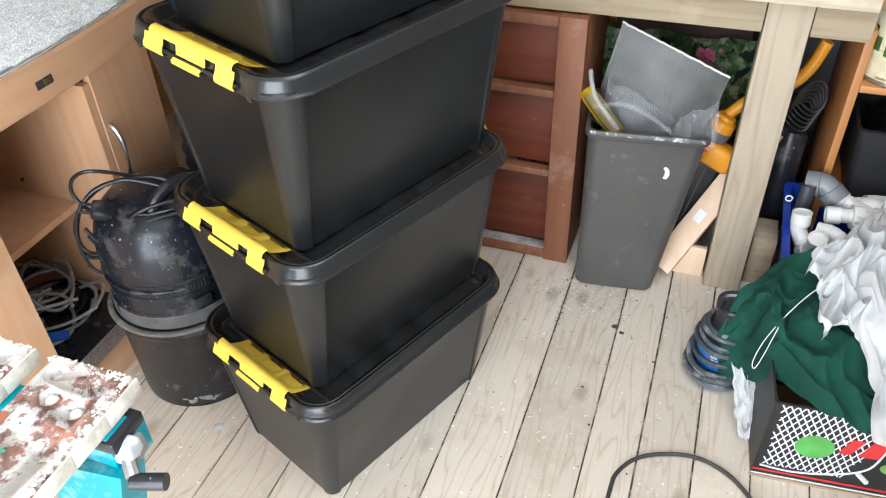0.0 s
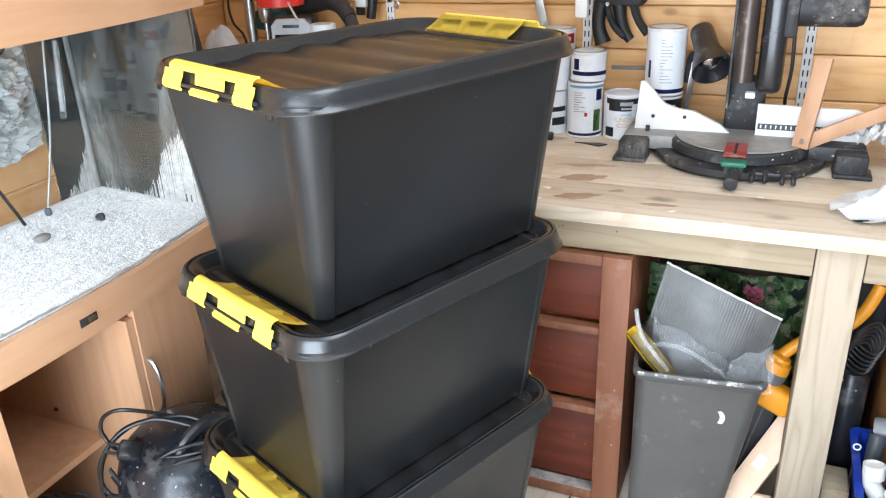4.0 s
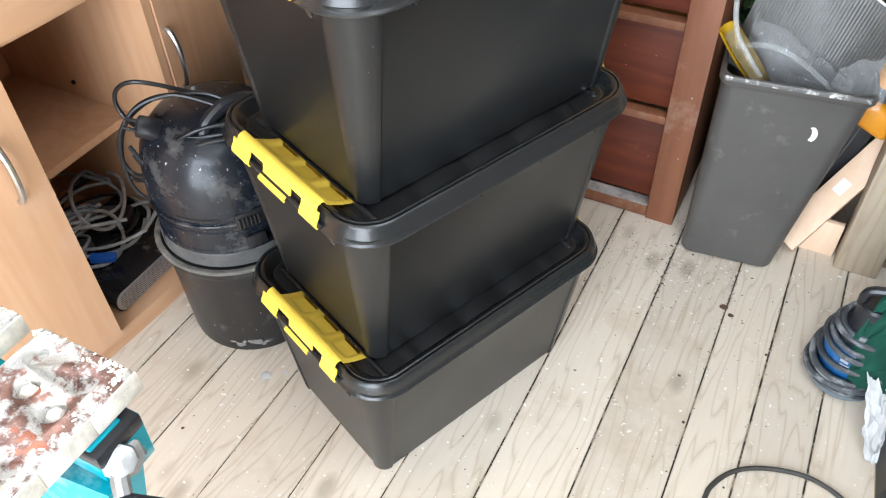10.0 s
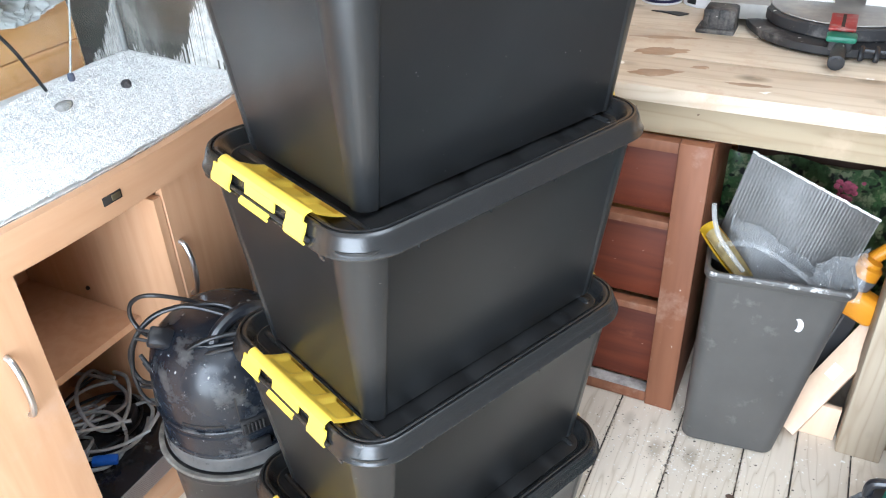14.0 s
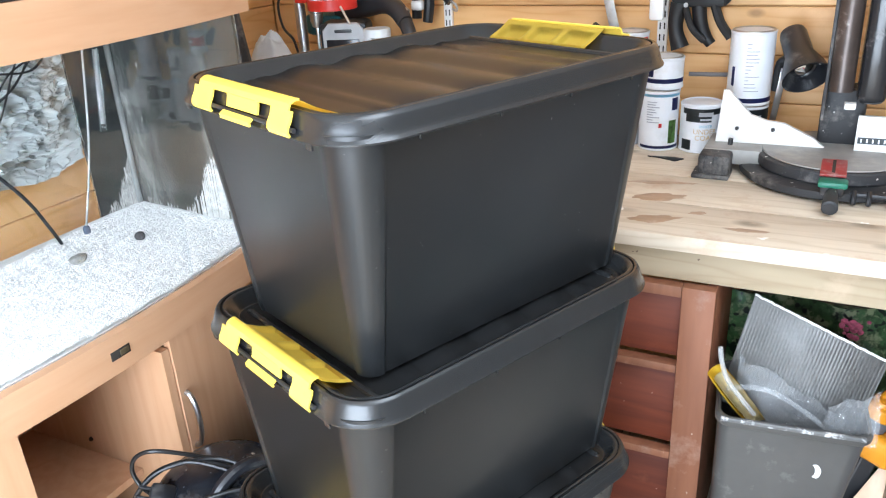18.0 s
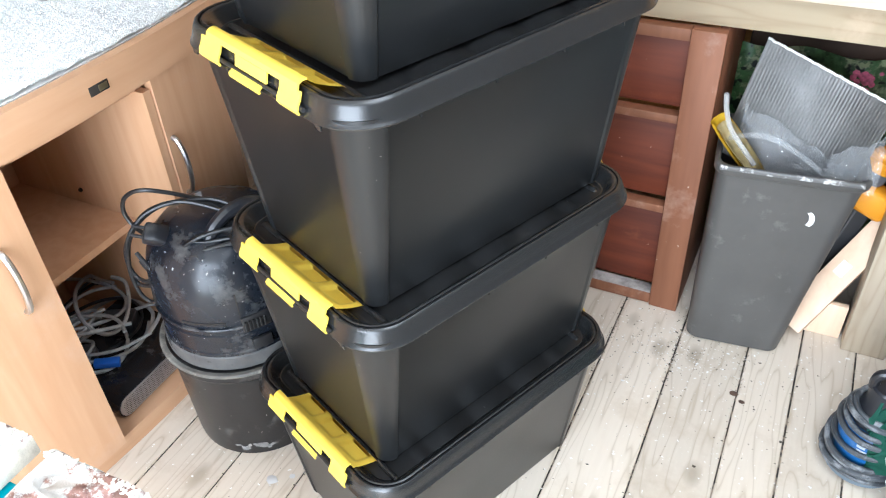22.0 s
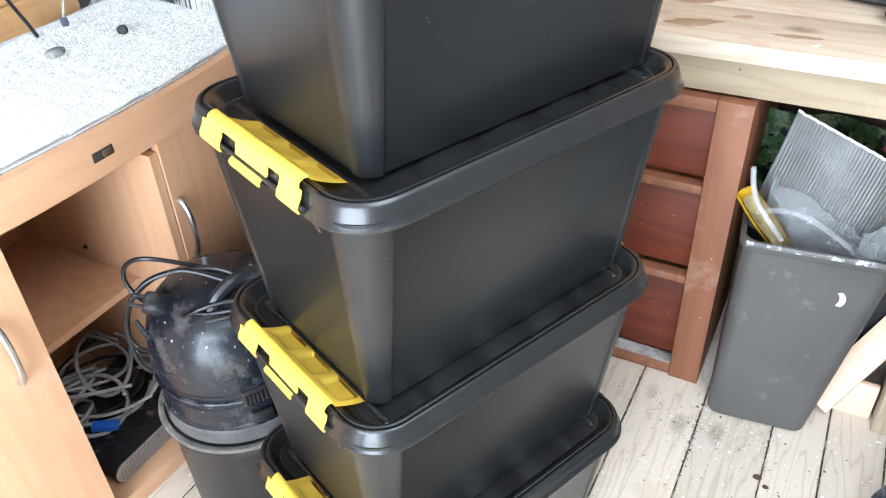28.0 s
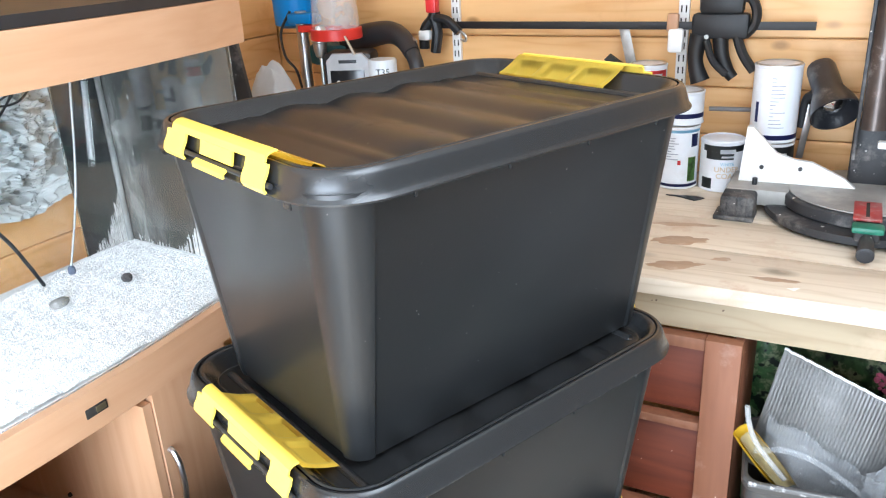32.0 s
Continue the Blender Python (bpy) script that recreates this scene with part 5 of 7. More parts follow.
tagged(part("black_tool_block", bm_box((-0.03, -0.014, 0), (0.03, 0.014, 0.022), 0.004, m=pose(-0.56, 0.765, BT, 0, 0, 8)), M_BLACK), "small black plastic block on the bench", "tool")
b = loft([[(-0.05, -0.005, 0), (-0.02, -0.004, 0), (0.03, -0.016, 0), (0.045, 0.012, 0), (0.02, 0.012, 0)], [(-0.05, -0.005, 0.003), (-0.02, -0.004, 0.004), (0.03, -0.016, 0.003), (0.045, 0.012, 0.003), (0.02, 0.012, 0.004)]], m=pose(-0.41, 0.75, BT, 0, 0, -10))
tagged(part("paint_scraper", b, M_DUSTY), "dark flat paint scraper lying on the bench", "scraper")

# clip lamp
lamp = thing("clip_lamp", Matrix(), "black clip-on spotlight with a silver bulb", "lamp")
aim = Matrix.Translation((-0.097, 0.80, 1.098)) @ Vector((-0.34, 0.70, 0.63)).to_track_quat("Z", "Y").to_matrix().to_4x4()
part("shade", lathe([(0.030, 0.13), (0.033, 0.12), (0.034, 0.055), (0.05, 0.015), (0.056, -0.012), (0.057, -0.016), (0.053, -0.016), (0.047, 0.012), (0.032, 0.05), (0.02, 0.06)], 36, m=aim), M_DUSTY, lamp, "dusty black shade")
part("bulb", lathe([(0.0005, -0.002), (0.018, 0.002), (0.030, 0.012), (0.034, 0.022), (0.03, 0.04)], 28, m=aim), mat("mirrored_bulb", (0.85, 0.85, 0.85), 0.12, 1.0), lamp, "silvered reflector bulb")
part("bracket", bm_box((-0.008, -0.002, -0.12), (0.008, 0.002, 0.02), 0.001, m=pose(-0.150, 0.86, 1.075, 8, 4, 20)), M_STEEL, lamp, "bare metal strip")
part("arm", tube([(-0.135, 0.86, 1.12), (-0.16, 0.89, 1.10), (-0.165, 0.90, 1.03)], 0.013, 10, 5), M_BLACK, lamp)
tagged(part("metal_rod", tube([(-0.40, 0.955, 1.052), (-0.27, 0.955, 1.055)], 0.006, 8, 1, smooth=False), mat("grey_tube", (0.22, 0.22, 0.23), 0.4, 0.6)), "short grey metal rod against the wall", "rod")

# mitre saw
saw = thing("mitre_saw", Matrix(), "dusty black mitre saw with white fences and red insert", "mitre saw")
M_CAST = mat("dusty_black_casting", (0.028, 0.028, 0.03), 0.55, vary=0.2, scale=12, bump=0.3, bump_scale=80, dirt=(0.26, 0.24, 0.22), dirt_amount=0.22, dirt_scale=10, spots=(0.6, 0.58, 0.54), spot_scale=60, spot_cut=0.705)
M_TABLE = mat("grey_saw_table", (0.30, 0.29, 0.27), 0.5, 0.2, vary=0.12, scale=12, dirt=(0.5, 0.47, 0.42), dirt_amount=0.25, dirt_scale=7)
M_FENCE = mat("white_fence_paint", (0.78, 0.77, 0.75), 0.5, vary=0.05, scale=9, dirt=(0.45, 0.43, 0.4), dirt_amount=0.03, spots=(0.1, 0.1, 0.1), spot_scale=45, spot_cut=0.77)
SX, SY = 0.0, 0.735
part("turntable", lathe([(0.178, BT + 0.030), (0.182, BT + 0.034), (0.182, BT + 0.056), (0.178, BT + 0.060), (0.001, BT + 0.061)], 56, m=pose(SX, SY, 0)), M_CAST, saw)
part("table_disc", lathe([(0.170, BT + 0.0612), (0.169, BT + 0.0635), (0.001, BT + 0.0637)], 56, m=pose(SX, SY, 0)), M_TABLE, saw, "scratched grey disc")
b = lathe([(0.215, BT + 0.006), (0.22, BT + 0.01), (0.22, BT + 0.026), (0.20, BT + 0.029)], 56, m=pose(SX, SY, 0))
part("base_ring", b, M_CAST, saw)
for sx in (-1, 1):
    b = bm_box((-0.07, -0.06, 0.022), (0.07, 0.09, 0.062), 0.006, m=pose(SX + sx * 0.235, SY, BT))
    part("side_table", b, M_TABLE if sx < 0 else M_CAST, saw)
    b = bm_box((-0.038, -0.03, 0.0), (0.038, 0.035, 0.058), 0.008, m=pose(SX + sx * 0.27, SY - 0.085, BT))
    bm_box((-0.045, -0.042, 0.0), (0.045, 0.03, 0.012), 0.004, b, pose(SX + sx * 0.275, SY - 0.085, BT))
    for k in (-1, 0, 1):
        bm_box((-0.002, -0.034, 0.004), (0.002, -0.028, 0.055), 0, b, pose(SX + sx * 0.27 + k * 0.022, SY - 0.085, BT))
    part("foot", b, M_CAST, saw)
b = bmesh.new()
pl = [(-0.285, 0.062), (-0.030, 0.064), (-0.055, 0.085), (-0.125, 0.118), (-0.165, 0.122), (-0.205, 0.135), (-0.262, 0.195), (-0.275, 0.195)]
loft([[(x, SY + 0.002, BT + z) for x, z in pl], [(x, SY + 0.016, BT + z) for x, z in pl]], b)
part("fence", b, M_FENCE, saw, "white-painted sliding fence")
b = bmesh.new()
pl = [(0.035, 0.064), (0.30, 0.062), (0.30, 0.135), (0.27, 0.145), (0.035, 0.148)]
loft([[(x, SY + 0.002, BT + z) for x, z in pl], [(x, SY + 0.016, BT + z) for x, z in pl]], b)
fence2 = part("fence", b, M_FENCE, saw, "white-painted fence with a printed scale")
part("scale_strip", bm_box((0.04, SY - 0.0005, BT + 0.082), (0.27, SY + 0.0018, BT + 0.097)), M_CHAR, fence2)
for k in range(18):
    part("scale_mark", bm_box((0.046 + 0.0125 * k, SY - 0.0012, BT + 0.085), (0.0495 + 0.0125 * k, SY - 0.0004, BT + 0.094)), M_PAPER, fence2)
for x, z in ((-0.235, 0.10), (-0.15, 0.102)):
    part("bolt", tube([(x, SY + 0.004, BT + z), (x, SY - 0.003, BT + z)], 0.005, 10, 1, smooth=False), M_BLACK, saw)
part("bolt", tube([(-0.245, SY - 0.02, BT + 0.06), (-0.245, SY - 0.02, BT + 0.078)], 0.006, 10, 1, smooth=False), M_BLACK, saw)
part("kerf_insert", bm_box((-0.027, -0.21, 0.060), (0.027, -0.09, 0.0665), 0.002, m=pose(SX - 0.002, SY, BT)), mat("red_insert_plastic", (0.30, 0.03, 0.027), 0.5, vary=0.2, dirt=(0.42, 0.33, 0.30), dirt_amount=0.3, dirt_scale=30), saw, "red plastic kerf insert")
part("kerf_slot", bm_box((-0.0035, -0.195, 0.0655), (0.0035, -0.10, 0.0672), 0, m=pose(SX - 0.002, SY, BT)), M_GAP, saw)
arm = part("mitre_arm", bm_box((-0.024, -0.25, 0.028), (0.024, -0.16, 0.058), 0.006, m=pose(SX, SY, BT)), M_CAST, saw)
part("release_lever", bm_box((-0.03, -0.262, 0.050), (0.03, -0.222, 0.064), 0.005, m=pose(SX, SY, BT)), mat("green_lever_plastic", (0.02, 0.15, 0.09), 0.45), arm, "dark green release lever")
part("locking_knob", tube([(SX, SY - 0.255, BT + 0.042), (SX, SY - 0.275, BT + 0.035), (SX, SY - 0.305, BT + 0.026), (SX, SY - 0.315, BT + 0.024)], 0.016, 14, 5, radii=lambda t: 0.010 + 0.007 * math.sin(1.9 * t) if t < 0.93 else 0.012), M_CAST, arm, "black speckled locking knob")
for x in (0.045, 0.075, 0.115, 0.14):
    part("hex_key_clip", tube([(x, SY - 0.205, BT + 0.03), (x, SY - 0.225, BT + 0.02), (x, SY - 0.225, BT + 0.008)], 0.006, 8, 4), M_BLACK, saw)
part("hex_key_clip", bm_box((0.035, SY - 0.215, BT + 0.018), (0.15, SY - 0.2, BT + 0.03), 0.004), M_BLACK, saw)
# head of the saw
M_BROWN = mat("rusty_brown_tube", (0.075, 0.058, 0.05), 0.35, 0.5, vary=0.3, scale=9, dirt=(0.6, 0.58, 0.54), dirt_amount=0.03, dirt_scale=9)
part("pivot_block", bm_box((-0.05, 0.05, 0.06), (0.05, 0.14, 0.20), 0.01, m=pose(SX, SY, BT)), M_CAST, saw)
part("dust_tube", tube([(-0.012, SY - 0.02, 1.075), (-0.014, SY + 0.0, 1.34), (-0.014, SY + 0.01, 1.5)], 0.027, 20, 3), M_BROWN, saw, "shiny brown-black column")
part("blade_guard", bm_box((0.022, SY - 0.03, 1.045), (0.085, SY + 0.10, 1.46), 0.02, seg=3), M_GLOSS, saw, "black blade housing")
part("guard_edge", bm_box((-0.048, SY - 0.01, 1.0), (-0.040, SY + 0.07, 1.42), 0.002), M_CAST, saw)
part("motor", lathe([(0.045, 0), (0.05, 0.006), (0.05, 0.15), (0.044, 0.165), (0.03, 0.17)], 32, m=pose(0.088, SY + 0.03, 1.262, 0, 90, 0)), M_CAST, saw, "black motor housing")
part("motor_collar", bm_box((0.07, SY - 0.03, 1.19), (0.105, SY + 0.09, 1.34), 0.012), M_CAST, saw)
part("motor_flex", tube([(0.10, SY + 0.03, 1.20), (0.105, SY + 0.05, 1.1), (0.10, SY + 0.08, 1.0), (0.12, SY + 0.15, 0.94)], 0.005, 8), M_CORD, saw)
part("lower_tip", bm_box((0.0, SY - 0.035, 1.035), (0.025, SY - 0.01, 1.05), 0.003), M_FENCE, saw)

# hinged wooden square
M_TAN = wood_mat("planed_brown_wood", (0.55, 0.33, 0.19), (0.48, 0.27, 0.15), 0.5, 10, 2, knots=False, bump=0.08)
sq = thing("wooden_square", Matrix(), "two brown wooden laths joined by a screw", "square")
def lath(a, b, w, t, roll=0.0):
    a, b = Vector(a), Vector(b)
    d = (b - a)
    q = d.to_track_quat("Z", "Y").to_matrix().to_4x4()
    return bm_box((-w / 2, -t / 2, 0), (w / 2, t / 2, d.length), 0.0015, m=Matrix.Translation(a) @ q @ Matrix.Rotation(radians(roll), 4, "Z"))
part("lath", lath((0.148, 0.655, 0.925), (0.176, 0.70, 1.145), 0.042, 0.012, 8), M_TAN, sq)
part("lath", lath((0.135, 0.668, 0.925), (0.42, 0.735, 1.055), 0.038, 0.012, 90), M_TAN, sq)
part("screw", tube([(0.150, 0.651, 0.945), (0.150, 0.645, 0.944)], 0.005, 12, 1, smooth=False), M_STEEL, sq, "steel screw head")

# rags on the bench
rag = part("white_rag", folded_sheet(60, 50, lambda u, v: None if (u - 0.5) ** 2 + (v - 0.5) ** 2 > 0.25 + 0.05 * noise.noise((u * 5, v * 5, 2)) else (0.212 + 0.29 * u, 0.285 + 0.19 * v, BT + 0.006 + 0.135 * max(0, crease(u, v, 2.4, 1)) * (1 - 1.9 * abs(u - 0.5)) * (1 - 1.6 * abs(v - 0.5)))), M_WHITECLOTH)
tagged(rag, "crumpled white rag on the bench edge", "rag")
rag = part("white_rag", folded_sheet(60, 50, lambda u, v: None if (u - 0.5) ** 2 + (v - 0.5) ** 2 > 0.24 + 0.06 * noise.noise((u * 5, v * 5, 9)) else (0.25 + 0.16 * u, 0.64 + 0.24 * v, BT + 0.07 + 0.06 * max(0, crease(u, v, 4, 3)) * (1.2 - 2 * abs(u - 0.5)))), M_WHITECLOTH)
tagged(rag, "crumpled white cloth behind the saw", "rag")

# wall fittings
M_TRACK = mat("white_shelf_track", (0.78, 0.77, 0.75), 0.45, vary=0.03)
for x in (-1.163, -0.488, 0.145):
    tr = thing("shelf_track", pose(x, Y_N, 0), "white slotted steel shelf upright screwed to the wall", "shelf track", "shelf uprights")
    part("channel", bm_box((-0.014, -0.014, 0.93), (0.014, -0.0005, 1.75), 0.002), M_TRACK, tr)
    for k in range(24):
        for sx in (-0.006, 0.006):
            part("slot", bm_box((sx - 0.0018, -0.0146, 0.945 + 0.032 * k), (sx + 0.0018, -0.0138, 0.963 + 0.032 * k)), M_GAP, tr)
M_TOOL = mat("deep_black_nylon", (0.009, 0.009, 0.010), 0.5, vary=0.2, scale=16, bump=0.15, spots=(0.2, 0.19, 0.17), spot_scale=90, spot_cut=0.78)
clamp = thing("bar_clamp", Matrix(), "long black quick-release bar clamp hung on the wall", "clamp")
part("bar", bm_box((-1.215, 0.938, 1.258), (-0.163, 0.946, 1.278), 0.0015), M_TOOL, clamp)
b = bm_box((-0.455, 0.922, 1.236), (-0.315, 0.960, 1.300), 0.010)
bm_box((-0.44, 0.926, 1.296), (-0.33, 0.956, 1.345), 0.014, b)
part("sliding_head", b, M_TOOL, clamp)
part("pistol_grip", tube([(-0.435, 0.94, 1.245), (-0.442, 0.935, 1.20), (-0.438, 0.932, 1.165), (-0.425, 0.93, 1.128)], 0.02, 12, 6, radii=lambda t: 0.026 - 0.006 * math.sin(t * 3.14)), M_TOOL, clamp)
part("pistol_grip", tube([(-0.385, 0.945, 1.25), (-0.378, 0.94, 1.20), (-0.362, 0.94, 1.16), (-0.345, 0.94, 1.138)], 0.016, 12, 6, radii=lambda t: 0.021 - 0.007 * t), M_TOOL, clamp)
part("trigger", tube([(-0.415, 0.92, 1.235), (-0.395, 0.915, 1.185), (-0.36, 0.915, 1.150)], 0.009, 8, 6), M_TOOL, clamp)
part("trigger", tube([(-0.345, 0.935, 1.25), (-0.325, 0.93, 1.20), (-0.295, 0.93, 1.158)], 0.012, 8, 6), M_TOOL, clamp)
part("grip_loop", tube([(-0.345, 0.94, 1.335), (-0.318, 0.94, 1.335), (-0.302, 0.94, 1.305), (-0.305, 0.94, 1.27), (-0.325, 0.94, 1.245)], 0.012, 8, 6), M_TOOL, clamp)
part("pivot_rivet", tube([(-0.415, 0.921, 1.243), (-0.415, 0.917, 1.243)], 0.006, 10, 1, smooth=False), M_ALU, clamp, "bright steel rivet")
part("jaw_pad", bm_box((-0.515, 0.925, 1.20), (-0.475, 0.95, 1.262), 0.008), M_TRACK, clamp, "pale rubber jaw pad")
part("jaw_tip", bm_box((-0.52, 0.93, 1.25), (-0.49, 0.95, 1.30), 0.006), M_TAN, clamp)
c2 = thing("spring_clamp", Matrix(), "black clamp with red tip hung on the shelf upright", "clamp")
part("arm", tube([(-1.245, 0.93, 1.20), (-1.24, 0.93, 1.255), (-1.215, 0.93, 1.285), (-1.20, 0.93, 1.31)], 0.016, 10, 6), M_TOOL, c2)
part("arm", tube([(-1.205, 0.925, 1.19), (-1.195, 0.925, 1.25), (-1.205, 0.925, 1.29)], 0.016, 10, 6), M_TOOL, c2)
part("handle", tube([(-1.20, 0.92, 1.29), (-1.16, 0.92, 1.285), (-1.12, 0.92, 1.25)], 0.013, 10, 6), M_TOOL, c2)
part("hook", tube([(-1.12, 0.92, 1.255), (-1.10, 0.92, 1.24), (-1.10, 0.92, 1.225), (-1.115, 0.92, 1.23)], 0.004, 8, 5), M_STEEL, c2)
part("tip", bm_box((-1.225, 0.91, 1.305), (-1.19, 0.94, 1.36), 0.006), M_PRED, c2, "red plastic tip")
part("pad", bm_box((-1.255, 0.91, 1.225), (-1.215, 0.935, 1.255), 0.007), M_TRACK, c2)
scr = thing("drywall_blade", Matrix(), "grey steel blade tool with a dark handle on the wall", "tool")
part("blade", lath((-0.640, 0.96, 1.262), (-0.612, 0.96, 1.15), 0.028, 0.003, 90), M_ALU, scr)
part("handle", loft([[(-0.69, 0.95, 1.175), (-0.675, 0.95, 1.19), (-0.615, 0.95, 1.15), (-0.60, 0.95, 1.12), (-0.65, 0.95, 1.125)], [(-0.69, 0.965, 1.175), (-0.675, 0.965, 1.19), (-0.615, 0.965, 1.15), (-0.60, 0.965, 1.12), (-0.65, 0.965, 1.125)]]), M_TOOL, scr)

# back corner of the bench
M_SKY = mat("bright_blue_plastic", (0.01, 0.22, 0.62), 0.35, vary=0.06)
press = thing("drill_press", Matrix(), "small blue bench drill press with clear red-rimmed guard", "drill press")
part("head", lathe([(0.05, 0), (0.068, 0.01), (0.07, 0.11), (0.05, 0.14)], 32, m=pose(-1.615, 0.80, 1.278)), M_SKY, press, "bright blue rounded housing")
part("column", tube([(-1.555, 0.74, BT), (-1.555, 0.74, 1.33)], 0.017, 20, 1, smooth=False), M_STEEL, press, "polished steel column")
part("collar", bm_box((-1.585, 0.71, 1.295), (-1.50, 0.77, 1.325), 0.006), M_SKY, press)
part("chuck", lathe([(0.006, 0), (0.012, 0.004), (0.016, 0.02), (0.016, 0.035), (0.019, 0.037), (0.019, 0.06), (0.014, 0.075)], 24, m=pose(-1.492, 0.735, 1.195) @ Matrix.Scale(1.25, 4)), M_STEEL, press, "steel drill chuck")
part("guard_bracket", bm_box((-1.545, 0.705, 1.272), (-1.49, 0.745, 1.292), 0.004), mat("bright_red_plastic", (0.62, 0.03, 0.02), 0.4), press, "red guard bracket")
part("drill_bit", tube([(-1.492, 0.735, 1.06), (-1.492, 0.735, 1.198)], 0.006, 8, 1, smooth=False), M_STEEL, press)
part("guard", lathe([(0.070, 0.02), (0.062, 0.15)], 32, m=pose(-1.428, 0.735, 1.262), cap=False), clear_mat("clear_guard", (0.85, 0.87, 0.88), 0.7), press, "clear plastic guard")
part("guard_rim", lathe([(0.072, 0), (0.076, 0.002), (0.075, 0.030), (0.071, 0.032), (0.068, 0.002)], 32, m=pose(-1.428, 0.735, 1.252), cap=False), mat("red_plastic", (0.6, 0.03, 0.02), 0.4), press, "red plastic rim")
part("lever", tube([(-1.37, 0.69, 1.265), (-1.335, 0.68, 1.215)], 0.004, 8, 1, smooth=False), M_STEEL, press)
part("lead", tube([(-1.585, 0.73, 1.33), (-1.62, 0.72, 1.27), (-1.605, 0.71, 1.20), (-1.57, 0.71, 1.16), (-1.555, 0.71, 1.10)], 0.004, 8), M_CORD, press)
part("base", bm_box((-1.65, 0.66, BT), (-1.44, 0.86, BT + 0.02), 0.006), M_CAST, press)
radio = thing("battery_charger", pose(-1.408, 0.770, BT, 0, 0, 18), "grey and black tool battery charger with three buttons", "charger")
part("case", bm_box((-0.078, -0.040, 0.001), (0.072, 0.06, 0.348), 0.016), M_BLACK, radio)
b = bmesh.new()
loft([[(x, -0.0405, z) for x, z in ((-0.066, 0.22), (0.066, 0.22), (0.066, 0.325), (0.045, 0.347), (-0.045, 0.347), (-0.066, 0.325))], [(x, -0.048, z) for x, z in ((-0.064, 0.222), (0.064, 0.222), (0.064, 0.323), (0.044, 0.345), (-0.044, 0.345), (-0.064, 0.323))]], b)
fp = part("front_plate", b, mat("light_grey_plastic", (0.5, 0.51, 0.52), 0.45), radio, "light grey front plate")
part("window", bm_box((-0.054, -0.0495, 0.228), (0.050, -0.0475, 0.298), 0.002), M_GLOSS, fp)
part("logo_bar", bm_box((-0.026, -0.0495, 0.318), (0.028, -0.0475, 0.328), 0.001), M_CHAR, fp)
for x in (-0.03, -0.004, 0.014, 0.032):
    part("button", lathe([(0.0075 if x < -0.02 else 0.005, 0), (0.006 if x < -0.02 else 0.004, 0.002)], 14, m=pose(x, -0.0492, 0.262, 90)), M_FENCE if x < -0.02 else M_GREYINK, fp)
drill = thing("cordless_drill", Matrix(), "black and teal power drill lying on the bench clutter", "drill")
part("body", tube([(-1.50, 0.90, 1.22), (-1.40, 0.88, 1.245), (-1.32, 0.86, 1.255), (-1.26, 0.83, 1.24), (-1.215, 0.80, 1.205)], 0.03, 16, 6, radii=lambda t: 0.042 - 0.018 * t), M_BLACK, drill)
part("motor_case", bm_box((-1.63, 0.85, 1.15), (-1.48, 0.92, 1.22), 0.02), mat("teal_plastic", (0.01, 0.10, 0.13), 0.4), drill, "teal motor case")
part("collar", lathe([(0.024, 0), (0.024, 0.022)], 20, m=pose(-1.245, 0.822, 1.233, 0, 125, 0)), M_ALU, drill)
part("grip", tube([(-1.215, 0.80, 1.205), (-1.195, 0.785, 1.175), (-1.185, 0.78, 1.12)], 0.022, 12, 6), M_BLACK, drill)
box35 = thing("bearing_tin", pose(-1.275, 0.73, BT), "pale grey tin marked with black letters", "tin")
part("tin_body", lathe([(0.04, 0), (0.041, 0.328), (0.038, 0.333)], 28), mat("pale_grey_card", (0.6, 0.63, 0.65), 0.5), box35)
letters("T35", 0.026, M_CHAR, box35, Matrix.Translation((0, 0, 0.292)) @ Matrix.Rotation(radians(30), 4, "Z"), 0.0415)
tagged(part("plastic_board", bm_box((-0.05, -0.008, 0), (0.05, 0.008, 0.46), 0.003, m=pose(-1.505, 0.40, BT, -3, -9, 12)), M_CAST), "black plastic strip leaning beside the tank", "panel")
clothbag = part("white_dust_sheet", folded_sheet(60, 60, lambda u, v: (-1.70 + 0.26 * u, 0.48 + 0.22 * v, BT + 0.05 + 0.27 * math.sin(u * 3.1) * math.sin(v * 3.1) + 0.03 * crease(u, v, 4, 6))), M_WHITECLOTH)
tagged(clothbag, "heap of crumpled white dust sheet", "dust sheet")

# ---- under the bench ----
M_WORN = mat("worn_white_plastic", (0.13, 0.128, 0.125), 0.45, vary=0.1, scale=20, dirt=(0.72, 0.71, 0.69), dirt_amount=0.36, dirt_scale=26, crisp=0.08, bump=0.5)
part("chipped_rim", bm_box((-0.138, -0.1018, 0.4985), (0.138, -0.0955, 0.5085), 0.0015), M_WORN, bin_, "white worn rim edge")
b = bmesh.new()
pts = [(math.sin(a) * 0.02, math.cos(a) * 0.02) for a in [radians(20 + 14 * k) for k in range(10)]] + [(math.sin(a) * 0.012 - 0.006, math.cos(a) * 0.017) for a in [radians(146 - 14 * k) for k in range(10)]]
loft([[(0.052 + x * 0.8, -0.0925, 0.402 + z) for x, z in pts], [(0.052 + x * 0.8, -0.0905, 0.402 + z) for x, z in pts]], b)
part("paint_mark", b, M_FENCE, bin_, "white crescent scratch")
M_FOIL = mat("silver_bubble_foil", (0.20, 0.197, 0.19), 0.42, 0.6, vary=0.10, scale=22, bump=0.25, bump_scale=60, dirt=(0.24, 0.235, 0.225), dirt_amount=0.12, dirt_scale=30)
